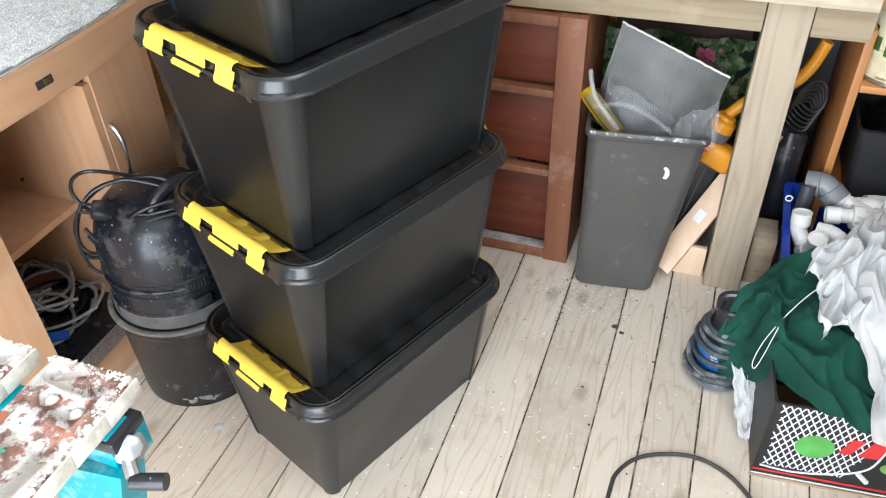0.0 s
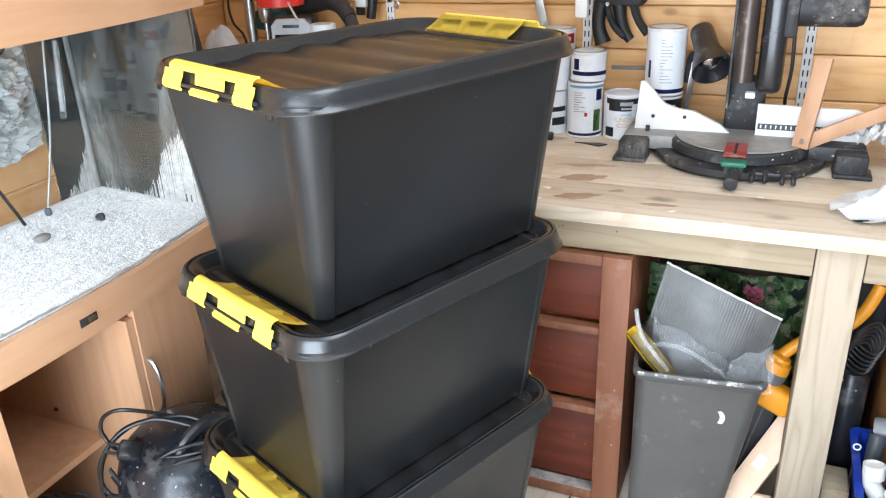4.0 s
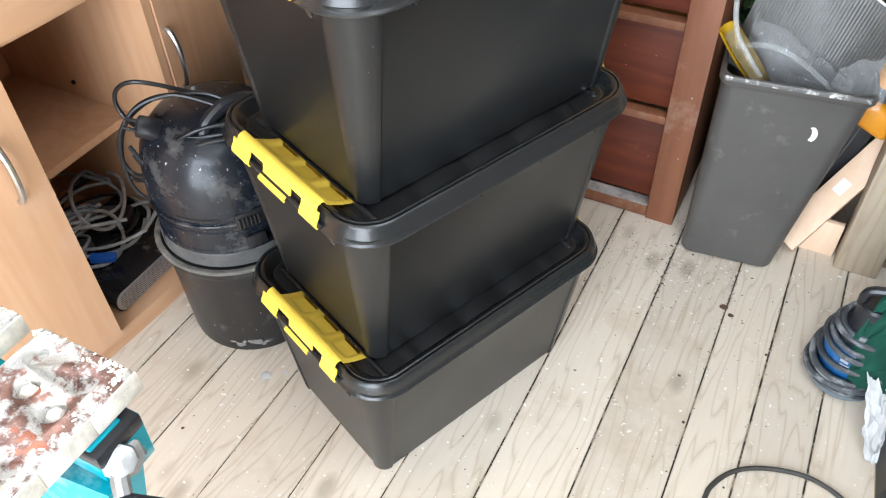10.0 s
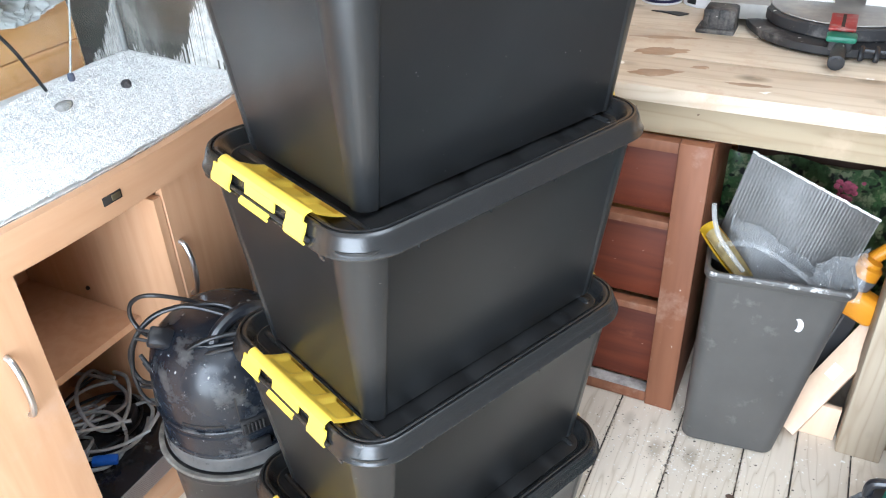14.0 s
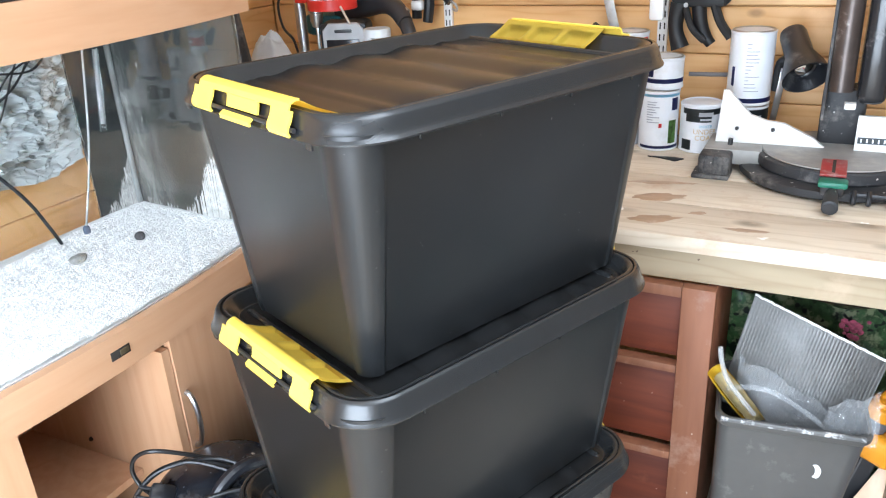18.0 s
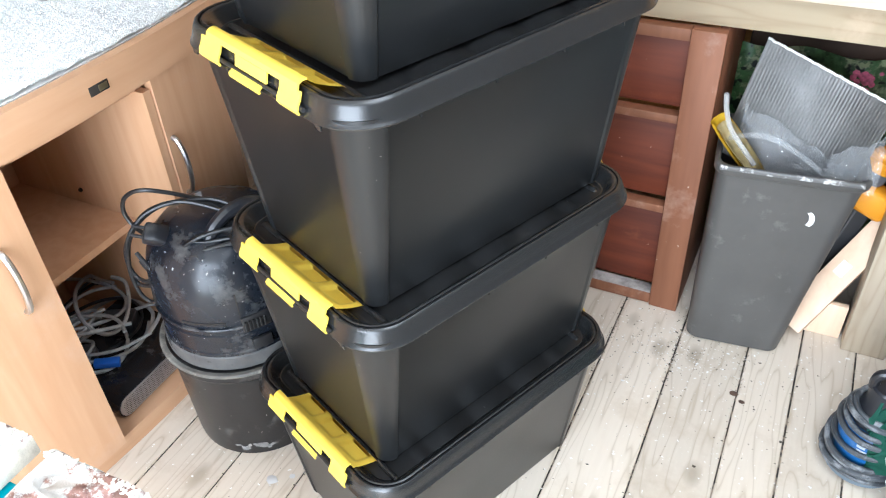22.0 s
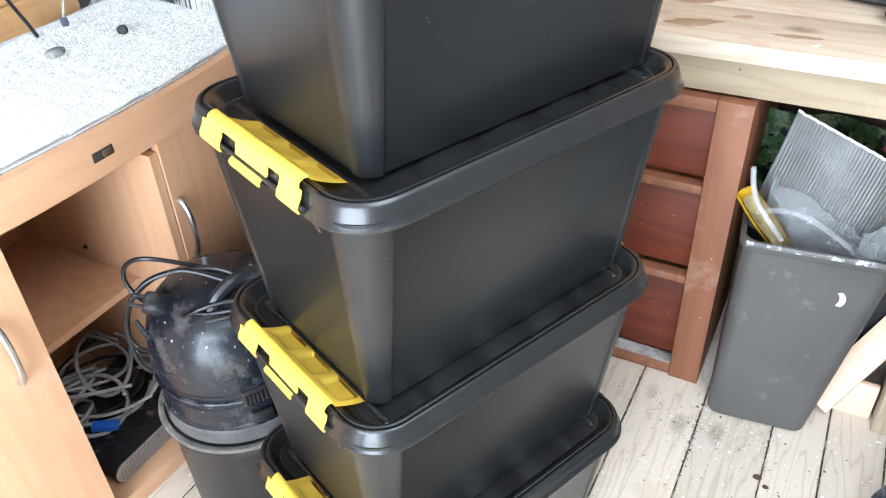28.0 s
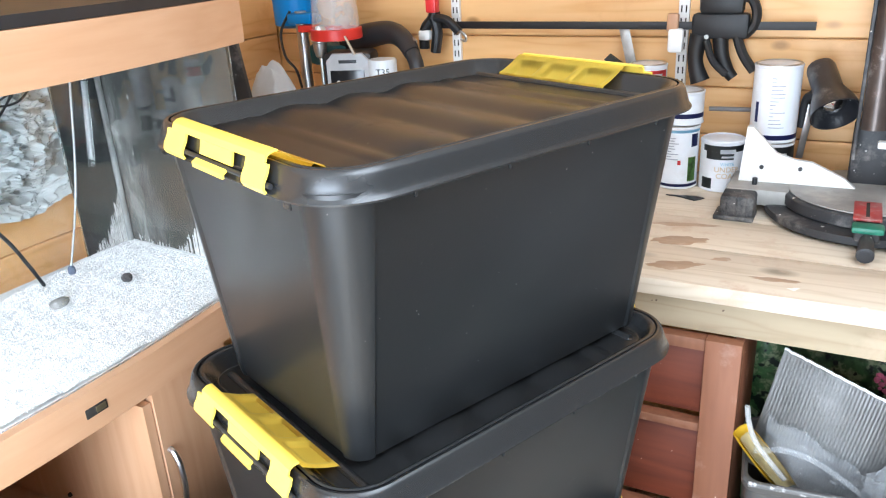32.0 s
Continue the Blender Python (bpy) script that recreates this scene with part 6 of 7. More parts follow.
M_CLEAR = clear_mat("clear_film", (0.75, 0.77, 0.78), 0.84, 0.06)
M_CLEAR2 = clear_mat("cloudy_plastic", (0.66, 0.66, 0.65), 0.62, 0.2)
foil = thing("foil_insulation", Matrix(), "silver foil insulation sheet sticking out of the bin", "insulation")
A, B, C, D = Vector((-0.117, 0.30, 0.722)), Vector((0.153, 0.30, 0.612)), Vector((0.095, 0.24, 0.37)), Vector((-0.165, 0.24, 0.48))
b = folded_sheet(250, 24, lambda u, v: A.lerp(B, u).lerp(D.lerp(C, u), v) + Vector((0, -0.00026 * math.cos(u * 2 * math.pi * 42) * (0.35 + 0.65 * max(0.0, noise.noise((u * 4, v * 4, 6)) + 0.4)) + 0.008 * noise.noise((u * 2, v * 2, 0)), 0)), 0.004)
part("sheet", b, M_FOIL, foil)
b = tube([A.lerp(B, t) + Vector((0, -0.003, 0.001 + 0.003 * noise.noise((t * 30, 0, 0)))) for t in [k / 40 for k in range(41)]], 0.0028, 6, 1)
part("edge_tape", b, M_FENCE, foil, "frayed white edge tape")
film = part("plastic_film", folded_sheet(40, 40, lambda u, v: (-0.13 + 0.22 * u, 0.19 + 0.05 * v + 0.02 * crease(u, v, 3, 4), 0.40 + 0.19 * v * (1 - 0.6 * u) + 0.02 * crease(u, v, 4, 8)), 0.0006), M_CLEAR)
tagged(film, "crumpled clear plastic film in the bin", "plastic film")
def band(path, w, thick=0.0012, lean=(0.0, 0.5, 0.86)):
    """A flat flexible strip along points."""
    pts = smooth_path(path, 8)
    side = Vector(lean).normalized()
    b = bmesh.new()
    vs = [(b.verts.new(p - side * w / 2), b.verts.new(p + side * w / 2)) for p in pts]
    for p, q in zip(vs, vs[1:]):
        b.faces.new((p[0], q[0], q[1], p[1]))
    bmesh.ops.solidify(b, geom=b.faces[:], thickness=thick)
    return b


tagged(part("plastic_strip", tube([(-0.166, 0.19, 0.640), (-0.160, 0.19, 0.605), (-0.145, 0.19, 0.565), (-0.118, 0.19, 0.530), (-0.085, 0.2, 0.485)], 0.0055, 8, 6), M_CLEAR2), "bent cloudy plastic strip in the bin", "strip")
tagged(part("plastic_strip", band([(-0.145, 0.185, 0.545), (-0.10, 0.183, 0.562), (-0.055, 0.183, 0.560), (-0.01, 0.184, 0.540), (0.045, 0.188, 0.502), (0.06, 0.19, 0.47)], 0.011), M_CLEAR), "arched clear plastic rim of a tray in the bin", "strip")
tagged(part("plastic_film", folded_sheet(24, 24, lambda u, v: (0.045 + 0.095 * u + 0.01 * crease(u, v, 3, 11), 0.175 + 0.03 * v + 0.012 * crease(u, v, 3, 5), 0.47 + (0.055 + 0.07 * u) * v + 0.008 * crease(u, v, 5, 2)), 0.0006), M_CLEAR), "clear torn film at the edge of the bin", "plastic film")
M_YTOOL = mat("orange_yellow_plastic", (0.80, 0.33, 0.012), 0.42, vary=0.1, scale=10, bump=0.1)
M_LEMON = mat("yellow_foam_sleeve", (0.80, 0.55, 0.02), 0.5, vary=0.1, scale=9)
yw = thing("yellow_tray", Matrix(), "folded yellow plastic tray with a cream inside in the bin", "plastic tray")


def trough(a, c, r, th0, th1, material, name, grow=0.0):
    """A gutter-shaped shell from a to c, between two angles round its axis."""
    a, c = Vector(a), Vector(c)
    d = (c - a).normalized()
    e1 = (Vector((0.1, -0.75, 0.65)) - d * d.dot(Vector((0.1, -0.75, 0.65)))).normalized()
    e2 = d.cross(e1)
    q = Matrix.Translation(a) @ Matrix((e1, e2, d)).transposed().to_4x4()
    b = bmesh.new()
    rows_ = []
    for i in range(9):
        f = i / 8
        rad = r * (0.55 + 0.45 * math.sin(math.pi * min(1, 0.25 + f * 0.6))) + grow
        rows_.append([b.verts.new(q @ Vector((rad * math.cos(radians(th0 + (th1 - th0) * j / 10)), rad * math.sin(radians(th0 + (th1 - th0) * j / 10)), f * (c - a).length))) for j in range(11)])
    for p, n_ in zip(rows_, rows_[1:]):
        for j in range(10):
            b.faces.new((p[j], p[j + 1], n_[j + 1], n_[j]))
    bmesh.ops.solidify(b, geom=b.faces[:], thickness=0.0012)
    return part(name, b, material, yw)


trough((-0.172, 0.192, 0.582), (-0.078, 0.20, 0.465), 0.022, 62, 298, M_LEMON, "outer_shell")
trough((-0.160, 0.190, 0.572), (-0.070, 0.198, 0.465), 0.0185, 72, 288, mat("cream_plastic", (0.66, 0.56, 0.30), 0.4, vary=0.15, scale=30), "inner_lining")
M_FOLI = mat("printed_foliage_film", (0.09, 0.20, 0.07), 0.35, vary=0.6, scale=45, bump=0.15, bump_scale=14, dirt=(0.42, 0.50, 0.27), dirt_amount=0.30, dirt_scale=26, crisp=0.08, spots=(0.008, 0.02, 0.012), spot_scale=30, spot_cut=0.56)
comp = thing("compost_sack", Matrix(), "plastic compost sack printed with garden foliage", "sack")
b = folded_sheet(50, 40, lambda u, v: (-0.235 + 0.50 * u, 0.58 + 0.03 * noise.noise((u * 4, v * 4, 1)) - 0.10 * math.sin(v * 3.14) * math.sin(u * 3.14), 0.02 + 0.57 * v + 0.01 * noise.noise((u * 6, v, 4))), 0.004)
part("front_film", b, M_FOLI, comp)
M_PINK = mat("pink_printed_flower", (0.70, 0.16, 0.28), 0.45, vary=0.3, scale=90)
b = bmesh.new()
rnd = random.Random(8)
for k in range(60):
    u, v = rnd.gauss(0.086, 0.014), rnd.uniform(0.44, 0.575)
    y = 0.565 - 0.10 * math.sin((v - 0.02) / 0.57 * 3.14) * math.sin((u + 0.235) / 0.5 * 3.14) - 0.02
    r = rnd.uniform(0.004, 0.010)
    lathe([(r, 0), (r * 0.7, 0.0015), (0.0004, 0.002)], 7, b, pose(u, y, v, 90 + rnd.uniform(-8, 8), 0, rnd.uniform(-10, 10)))
part("printed_flower", b, M_PINK, comp, "pink flower spray print")
part("sack_back", bm_box((-0.235, 0.60, 0.0), (0.265, 0.66, 0.56), 0.02), M_FOLI, comp)
tagged(part("brown_board", bm_box((-0.18, 0.69, 0.0), (0.20, 0.70, 0.74), 0.002), mat("dark_brown_board", (0.10, 0.06, 0.04), 0.6, vary=0.2)), "dark brown board behind the sack", "board")
tagged(part("storage_case", bm_box((-0.186, 0.74, 0.0), (0.95, 0.97, 0.70), 0.01), M_BLACK), "dark storage case at the back under the bench", "case")

tool = thing("hedge_trimmer", Matrix(), "orange-yellow hedge trimmer with black blade guard", "hedge trimmer")
part("loop_handle", tube([(0.36, 0.43, 0.675), (0.335, 0.425, 0.60), (0.29, 0.42, 0.545), (0.21, 0.41, 0.50), (0.155, 0.40, 0.44), (0.125, 0.40, 0.39)], 0.0155, 12, 7), M_YTOOL, tool, "bent orange tube handle")
ax = pose(0.168, 0.392, 0.455, 0, 205, 12)
part("motor_housing", lathe([(0.012, -0.012), (0.024, -0.008), (0.026, 0.0), (0.034, 0.006), (0.038, 0.03), (0.038, 0.10), (0.032, 0.118), (0.02, 0.12)], 24, m=ax), M_YTOOL, tool)
part("grey_band", lathe([(0.0385, 0.030), (0.0395, 0.033), (0.0395, 0.056), (0.0385, 0.06)], 24, m=ax, cap=False), mat("mid_grey_rubber", (0.12, 0.125, 0.14), 0.5), tool, "grey rubber band")
part("warning_label", bm_box((-0.018, -0.041, 0.075), (0.016, -0.036, 0.092), 0.001, m=ax), M_PRED, tool, "red and white label")
part("hand_guard", bm_box((-0.035, -0.035, -0.02), (0.055, 0.02, 0.05), 0.016, m=pose(0.155, 0.375, 0.345, 0, 25, 0), seg=3), M_YTOOL, tool)
part("blade_guard", bm_box((-0.045, -0.012, -0.36), (0.04, 0.012, 0.0), 0.004, m=pose(0.142, 0.385, 0.335, 0, 12, 0)), M_BLACK, tool)
for k in (-0.02, 0.005):
    part("blade_rail", bm_box((k, -0.016, -0.34), (k + 0.004, -0.012, -0.01), 0.001, m=pose(0.142, 0.385, 0.335, 0, 12, 0)), M_STRAP, tool)

M_PLANED = wood_mat("pale_planed_softwood", (0.82, 0.62, 0.45), (0.74, 0.52, 0.35), 0.55, 10, 2, knots=True, bump=0.08)
off = thing("timber_offcut", Matrix(), "pale planed timber offcut with a white price label", "offcut")
part("lath", lath((0.075, 0.262, 0.028), (0.290, 0.43, 0.42), 0.066, 0.02, 28), M_PLANED, off)
d = (Vector((0.290, 0.43, 0.42)) - Vector((0.075, 0.262, 0.028)))
q = Matrix.Translation(Vector((0.075, 0.262, 0.028))) @ d.to_track_quat("Z", "Y").to_matrix().to_4x4() @ Matrix.Rotation(radians(28), 4, "Z")
for sy in (-0.0106, 0.0104):
    part("price_label", bm_box((-0.011, sy, 0.165), (0.013, sy + 0.0004, 0.202), 0, m=q), M_PAPER, off, "small white sticker")
tagged(part("timber_offcut", bm_box((0.085, 0.285, 0.0), (0.192, 0.30, 0.10), 0.002), M_PLANED), "short pale board standing behind the leg", "offcut")
tagged(part("timber_block", bm_box((0.302, 0.30, 0.0), (0.365, 0.40, 0.16), 0.003), M_RAIL), "pale timber block beside the bench leg", "block")

# wire bundle and dark jar behind the leg
M_DARKCORD = mat("dull_dark_wire", (0.034, 0.032, 0.030), 0.55, vary=0.3, scale=40)
coil = thing("wire_bundle", Matrix(), "coiled dull dark wire hanging behind the bench leg", "wire")
for k in range(6):
    pts = [(0.345 + 0.035 * math.cos(a) + 0.004 * k, 0.47 + 0.02 * math.sin(a * 2), 0.45 + 0.012 * k + 0.04 * math.sin(a)) for a in [2 * math.pi * i / 12 for i in range(13)]]
    part("turn", tube(pts, 0.0035, 6, 4), M_DARKCORD, coil)
tagged(part("dark_jar", lathe([(0.04, 0), (0.042, 0.01), (0.042, 0.38), (0.03, 0.40)], 20, m=pose(0.345, 0.49, 0)), M_DUSTY), "dark round container behind the leg", "container")

# ---- shelf unit on the right ----
M_ORANGE = wood_mat("orange_varnished_wood", (0.55, 0.25, 0.08), (0.46, 0.19, 0.055), 0.45, 10, 2, knots=False, bump=0.1)
unit = thing("shelf_unit", Matrix(), "orange-brown wooden shelf unit beside the bench", "shelf unit")
part("upright", bm_box((0.428, 0.36, 0), (0.448, 0.70, 0.74), 0.002), M_ORANGE, unit)
part("upright", bm_box((0.95, 0.36, 0), (0.97, 0.70, 0.74), 0.002), M_ORANGE, unit)
part("shelf", bm_box((0.449, 0.362, 0.585), (0.949, 0.70, 0.603), 0.002), M_ORANGE, unit)
part("shelf", bm_box((0.449, 0.362, 0.25), (0.949, 0.70, 0.268), 0.002), M_ORANGE, unit)
part("back_panel", bm_box((0.449, 0.701, 0), (0.949, 0.708, 0.74)), M_REDIN, unit)
crate2 = thing("black_crate", Matrix(), "black plastic crate with a dark bag inside", "crate")
rings = [(round_rect(0.36, 0.26, 0.02), 0.27), (round_rect(0.40, 0.30, 0.02), 0.48), (round_rect(0.41, 0.31, 0.02), 0.485), (round_rect(0.39, 0.29, 0.02), 0.485), (round_rect(0.37, 0.27, 0.02), 0.30)]
part("crate_body", loft(rings, m=pose(0.68, 0.52, 0)), M_BLACK, crate2)
b = folded_sheet(40, 40, lambda u, v: (0.52 + 0.33 * u, 0.40 + 0.24 * v, 0.42 + 0.12 * math.sin(3.1 * u) * math.sin(3.1 * v) + 0.02 * crease(u, v, 4, 3)))
tagged(part("bin_liner", b, M_GLOSS), "shiny black plastic bag in the crate", "bag")
tub = thing("biscuit_tin", pose(0.535, 0.45, 0.604), "round cream tin printed with flowers", "tin")
part("tin_body", lathe([(0.088, 0), (0.092, 0.004), (0.092, 0.16), (0.09, 0.165)], 40), mat("cream_print", (0.72, 0.66, 0.46), 0.4, vary=0.1, scale=30), tub)
part("tin_rim", lathe([(0.092, 0.0), (0.0945, 0.003), (0.0945, 0.008), (0.092, 0.011)], 40, cap=False), M_TIN, tub)
for k in range(16):
    wrap_patch(0.092, -80 + 10 * k, -74 + 10 * k + random.uniform(0, 6), 0.03 + random.uniform(0, 0.05), 0.07 + random.uniform(0, 0.07), M_PGREEN if k % 3 else M_OCHRE, tub, "printed_flower", 4)
wrap_patch(0.092, -40, 40, 0.014, 0.020, M_OCHRE, tub, "print_line")

# ---- crate of pipe fittings ----
M_BLUE = mat("blue_crate_plastic", (0.012, 0.04, 0.34), 0.35, vary=0.12, scale=8, dirt=(0.1, 0.13, 0.35), dirt_amount=0.1)
crate = thing("pipe_crate", pose(0.565, 0.235, 0, 0, 0, 0), "blue plastic crate full of pipe fittings", "crate")
rings = [(round_rect(0.36, 0.30, 0.02), 0.0), (round_rect(0.40, 0.35, 0.02), 0.262), (round_rect(0.425, 0.375, 0.022), 0.264), (round_rect(0.425, 0.375, 0.022), 0.275), (round_rect(0.39, 0.34, 0.018), 0.275), (round_rect(0.35, 0.29, 0.018), 0.03)]
part("crate_body", loft(rings), M_BLUE, crate)
M_PIPEW = mat("white_pipe_plastic", (0.74, 0.73, 0.70), 0.35, vary=0.06, scale=12, dirt=(0.45, 0.42, 0.36), dirt_amount=0.12)
M_PIPEG = mat("grey_pipe_plastic", (0.20, 0.21, 0.22), 0.35, vary=0.08)
M_PIPED = mat("dark_grey_pipe_plastic", (0.045, 0.05, 0.055), 0.4, vary=0.1)


def fitting(p0, p1, p2, r, material, label):
    """A bent pipe fitting with open sockets."""
    th = thing("pipe_fitting", Matrix(), label, "pipe fitting", "pipe fittings in the crate")
    part("pipe_bend", tube([p0, p1, p2], r, 18, 7), material, th)
    for a, b_ in ((p0, p1), (p2, p1)):
        d = (Vector(a) - Vector(b_)).normalized()
        q_ = Matrix.Translation(Vector(a)) @ d.to_track_quat("Z", "Y").to_matrix().to_4x4()
        part("socket", lathe([(r * 1.02, -0.03), (r * 1.18, -0.028), (r * 1.18, 0.004), (r * 0.98, 0.005), (r * 0.95, -0.012), (0.0005, -0.012)], 22, m=q_, cap=False), material, th)
        part("bore", lathe([(r * 0.94, -0.0118), (0.0004, -0.0116)], 18, m=q_), M_DUSTY, th)
    return th


fitting((0.386, 0.203, 0.325), (0.390, 0.195, 0.275), (0.42, 0.17, 0.24), 0.020, M_PIPEW, "grey-white waste pipe elbow with open socket")
fitting((0.424, 0.124, 0.312), (0.426, 0.140, 0.275), (0.41, 0.17, 0.235), 0.019, M_PIPEW, "dirty white pipe elbow facing upward")
coupling = fitting((0.446, 0.226, 0.318), (0.495, 0.229, 0.322), (0.548, 0.234, 0.316), 0.0185, M_PIPEW, "white compression pipe coupling with a ribbed nut")
q_ = Matrix.Translation((0.498, 0.229, 0.322)) @ Vector((1, 0.08, -0.02)).to_track_quat("Z", "Y").to_matrix().to_4x4()
nut = part("compression_nut", lathe([(0.020, 0), (0.029, 0.001), (0.0305, 0.004), (0.0305, 0.022), (0.029, 0.025), (0.020, 0.026)], 30, m=q_), M_PIPEW, coupling)
for k in range(15):
    part("nut_rib", bm_box((0.0300, -0.0016, 0.003), (0.0325, 0.0016, 0.023), 0.0006, m=q_ @ Matrix.Rotation(2 * math.pi * k / 15, 4, "Z"), seg=1), M_PIPEW, nut)
fitting((0.398, 0.327, 0.338), (0.436, 0.319, 0.345), (0.470, 0.303, 0.318), 0.028, M_PIPEG, "mid-grey large pipe bend")
fitting((0.462, 0.308, 0.325), (0.51, 0.290, 0.312), (0.575, 0.268, 0.298), 0.021, M_PIPEW, "straight white pipe pushed into a grey bend")
fitting((0.430, 0.175, 0.300), (0.462, 0.165, 0.305), (0.488, 0.150, 0.285), 0.019, M_PIPEW, "white pipe bend half under others")
fitting((0.545, 0.330, 0.300), (0.590, 0.345, 0.300), (0.640, 0.330, 0.290), 0.020, M_PIPEW, "white pipe length at the back of the crate")
fitting((0.49, 0.13, 0.30), (0.53, 0.12, 0.31), (0.56, 0.15, 0.29), 0.020, M_PIPEW, "white pipe bend among others")
fitting((0.50, 0.30, 0.30), (0.55, 0.30, 0.315), (0.61, 0.28, 0.30), 0.022, M_PIPEW, "white pipe tee among others")
tagged(part("waste_pipe", lathe([(0.018, 0), (0.018, 0.22), (0.0165, 0.22), (0.0165, 0.15), (0.0005, 0.15)], 22, m=pose(0.388, 0.245, 0.14, -12, 2, 0)), M_PIPED), "upright dark grey waste pipe", "pipe")
tagged(part("curtain_ring", tube([(0.36 + 0.008 * math.cos(a), 0.30, 0.30 + 0.008 * math.sin(a)) for a in [0.6 * k for k in range(11)]], 0.002, 6, 3), M_FENCE), "small white plastic ring", "ring")

# ---- coiled flex round a blue pump ----
M_RUBBER = mat("dusty_rubber", (0.060, 0.066, 0.074), 0.40, vary=0.25, scale=18, dirt=(0.21, 0.22, 0.23), dirt_amount=0.3, dirt_scale=22, crisp=0.1)
pump = thing("submersible_pump", pose(0.262, -0.075, 0), "blue and black pump wrapped in coiled cable", "pump")
part("pump_base", lathe([(0.062, 0), (0.072, 0.004), (0.074, 0.03), (0.066, 0.04)], 32), mat("translucent_blue_plastic", (0.14, 0.175, 0.21), 0.3, vary=0.15, dirt=(0.4, 0.4, 0.38), dirt_amount=0.15), pump, "pale blue plastic foot")
part("pump_body", lathe([(0.060, 0.038), (0.062, 0.05), (0.062, 0.12), (0.055, 0.135)], 32), mat("strong_blue_plastic", (0.018, 0.105, 0.30), 0.4, vary=0.2, dirt=(0.25, 0.27, 0.29), dirt_amount=0.2, dirt_scale=25), pump, "strong blue pump body")
for k, (a0, zz, w) in enumerate(((-26, 0.098, 15), (-24, 0.086, 22))):
    wrap_patch(0.062, a0, a0 + w, zz, zz + 0.008, M_PAPER, pump, "print_bar", 6)
part("pump_head", lathe([(0.05, 0.134), (0.05, 0.16), (0.036, 0.18), (0.034, 0.22), (0.03, 0.225)], 28), M_DUSTY, pump, "black pump head")
part("lifting_handle", tube([(-0.03, 0.0, 0.215), (-0.028, 0.0, 0.245), (0.0, 0.0, 0.258), (0.045, 0.0, 0.255), (0.06, 0.0, 0.225)], 0.010, 10, 6), M_DUSTY, pump)
for k in range(9):
    r = 0.0785 + 0.004 * (k % 2) - 0.0028 * max(0, k - 3) - 0.002 * k
    zz = 0.022 + 0.0165 * k + (0.016 if k > 4 else 0)
    tx, ty = random.uniform(-0.15, 0.15), random.uniform(-0.15, 0.15)
    pts = [(r * math.cos(a), r * math.sin(a), zz + tx * r * math.cos(a) + ty * r * math.sin(a)) for a in [2 * math.pi * i / 16 for i in range(17)]]
    part("cable_turn", tube(pts, 0.0062, 8, 3), M_RUBBER, pump, "dusty dark rubber cable")
tagged(part("floor_cable", tube([(0.07, -0.62, 0.006), (0.072, -0.50, 0.006), (0.08, -0.455, 0.006), (0.112, -0.408, 0.006), (0.165, -0.377, 0.006), (0.236, -0.362, 0.006), (0.30, -0.38, 0.006), (0.352, -0.425, 0.006), (0.42, -0.52, 0.006), (0.50, -0.62, 0.006)], 0.0048, 8, 8), mat("dusty_rubber_flex", (0.045, 0.041, 0.037), 0.6, vary=0.2, scale=30)), "black rubber cable curving over the floorboards", "cable")

# ---- apple box under cloths ----
M_CARD = mat("black_printed_card", (0.014, 0.014, 0.015), 0.5, vary=0.1, scale=6)
M_KRAFT = mat("kraft_card", (0.42, 0.30, 0.19), 0.8, vary=0.1)
abox = thing("fruit_box", pose(0.356, -0.364, 0, 0, 0, 5), "black printed cardboard fruit box with a net pattern", "cardboard box")
part("front_panel", bm_box((0, 0, 0.006), (0.42, 0.005, 0.24)), M_CARD, abox)
part("side_panel", bm_box((0, 0.006, 0.006), (0.005, 0.28, 0.24)), M_CARD, abox)
part("side_panel", bm_box((0.415, 0.006, 0.006), (0.42, 0.28, 0.24)), M_CARD, abox)
part("back_panel", bm_box((0, 0.281, 0.006), (0.42, 0.286, 0.24)), M_CARD, abox)
part("bottom_flap", bm_box((0, -0.004, 0.0), (0.42, 0.29, 0.005)), M_KRAFT, abox)
part("white_line", bm_box((0, -0.0012, 0.008), (0.42, -0.0002, 0.012)), M_PAPER, abox)
part("red_line", bm_box((0, -0.0012, 0.022), (0.42, -0.0002, 0.027)), M_PRED, abox)
b = bmesh.new()
for k in range(-14, 15):
    for s in (1, -1):
        x0 = 0.10 + 0.0155 * k
        for seg in range(16):
            z0, z1 = 0.045 + 0.012 * seg, 0.045 + 0.012 * (seg + 1)
            xa, xb = x0 + s * 0.55 * (z0 - 0.14), x0 + s * 0.55 * (z1 - 0.14)
            lim = 0.015 + 0.0
            right = 0.205 - 0.35 * max(0, (0.12 - z0)) - 0.15 * max(0, z0 - 0.14)
            if min(xa, xb) > lim and max(xa, xb) < right:
                vs = [b.verts.new(p) for p in ((xa - 0.0019, -0.0011, z0), (xa + 0.0019, -0.0011, z0), (xb + 0.0019, -0.0011, z1), (xb - 0.0019, -0.0011, z1))]
                b.faces.new(vs)
part("net_print", b, M_PAPER, abox, "white crossed net print", smooth=False)
part("racket_rim", tube([(0.012, -0.001, 0.04), (0.08, -0.001, 0.035), (0.16, -0.001, 0.052), (0.215, -0.001, 0.085), (0.232, -0.001, 0.14), (0.238, -0.001, 0.19)], 0.0022, 6, 6), M_PAPER, abox)
part("racket_handle", tube([(0.20, -0.001, 0.07), (0.225, -0.001, 0.045)], 0.006, 6, 1, smooth=False), M_PAPER, abox)
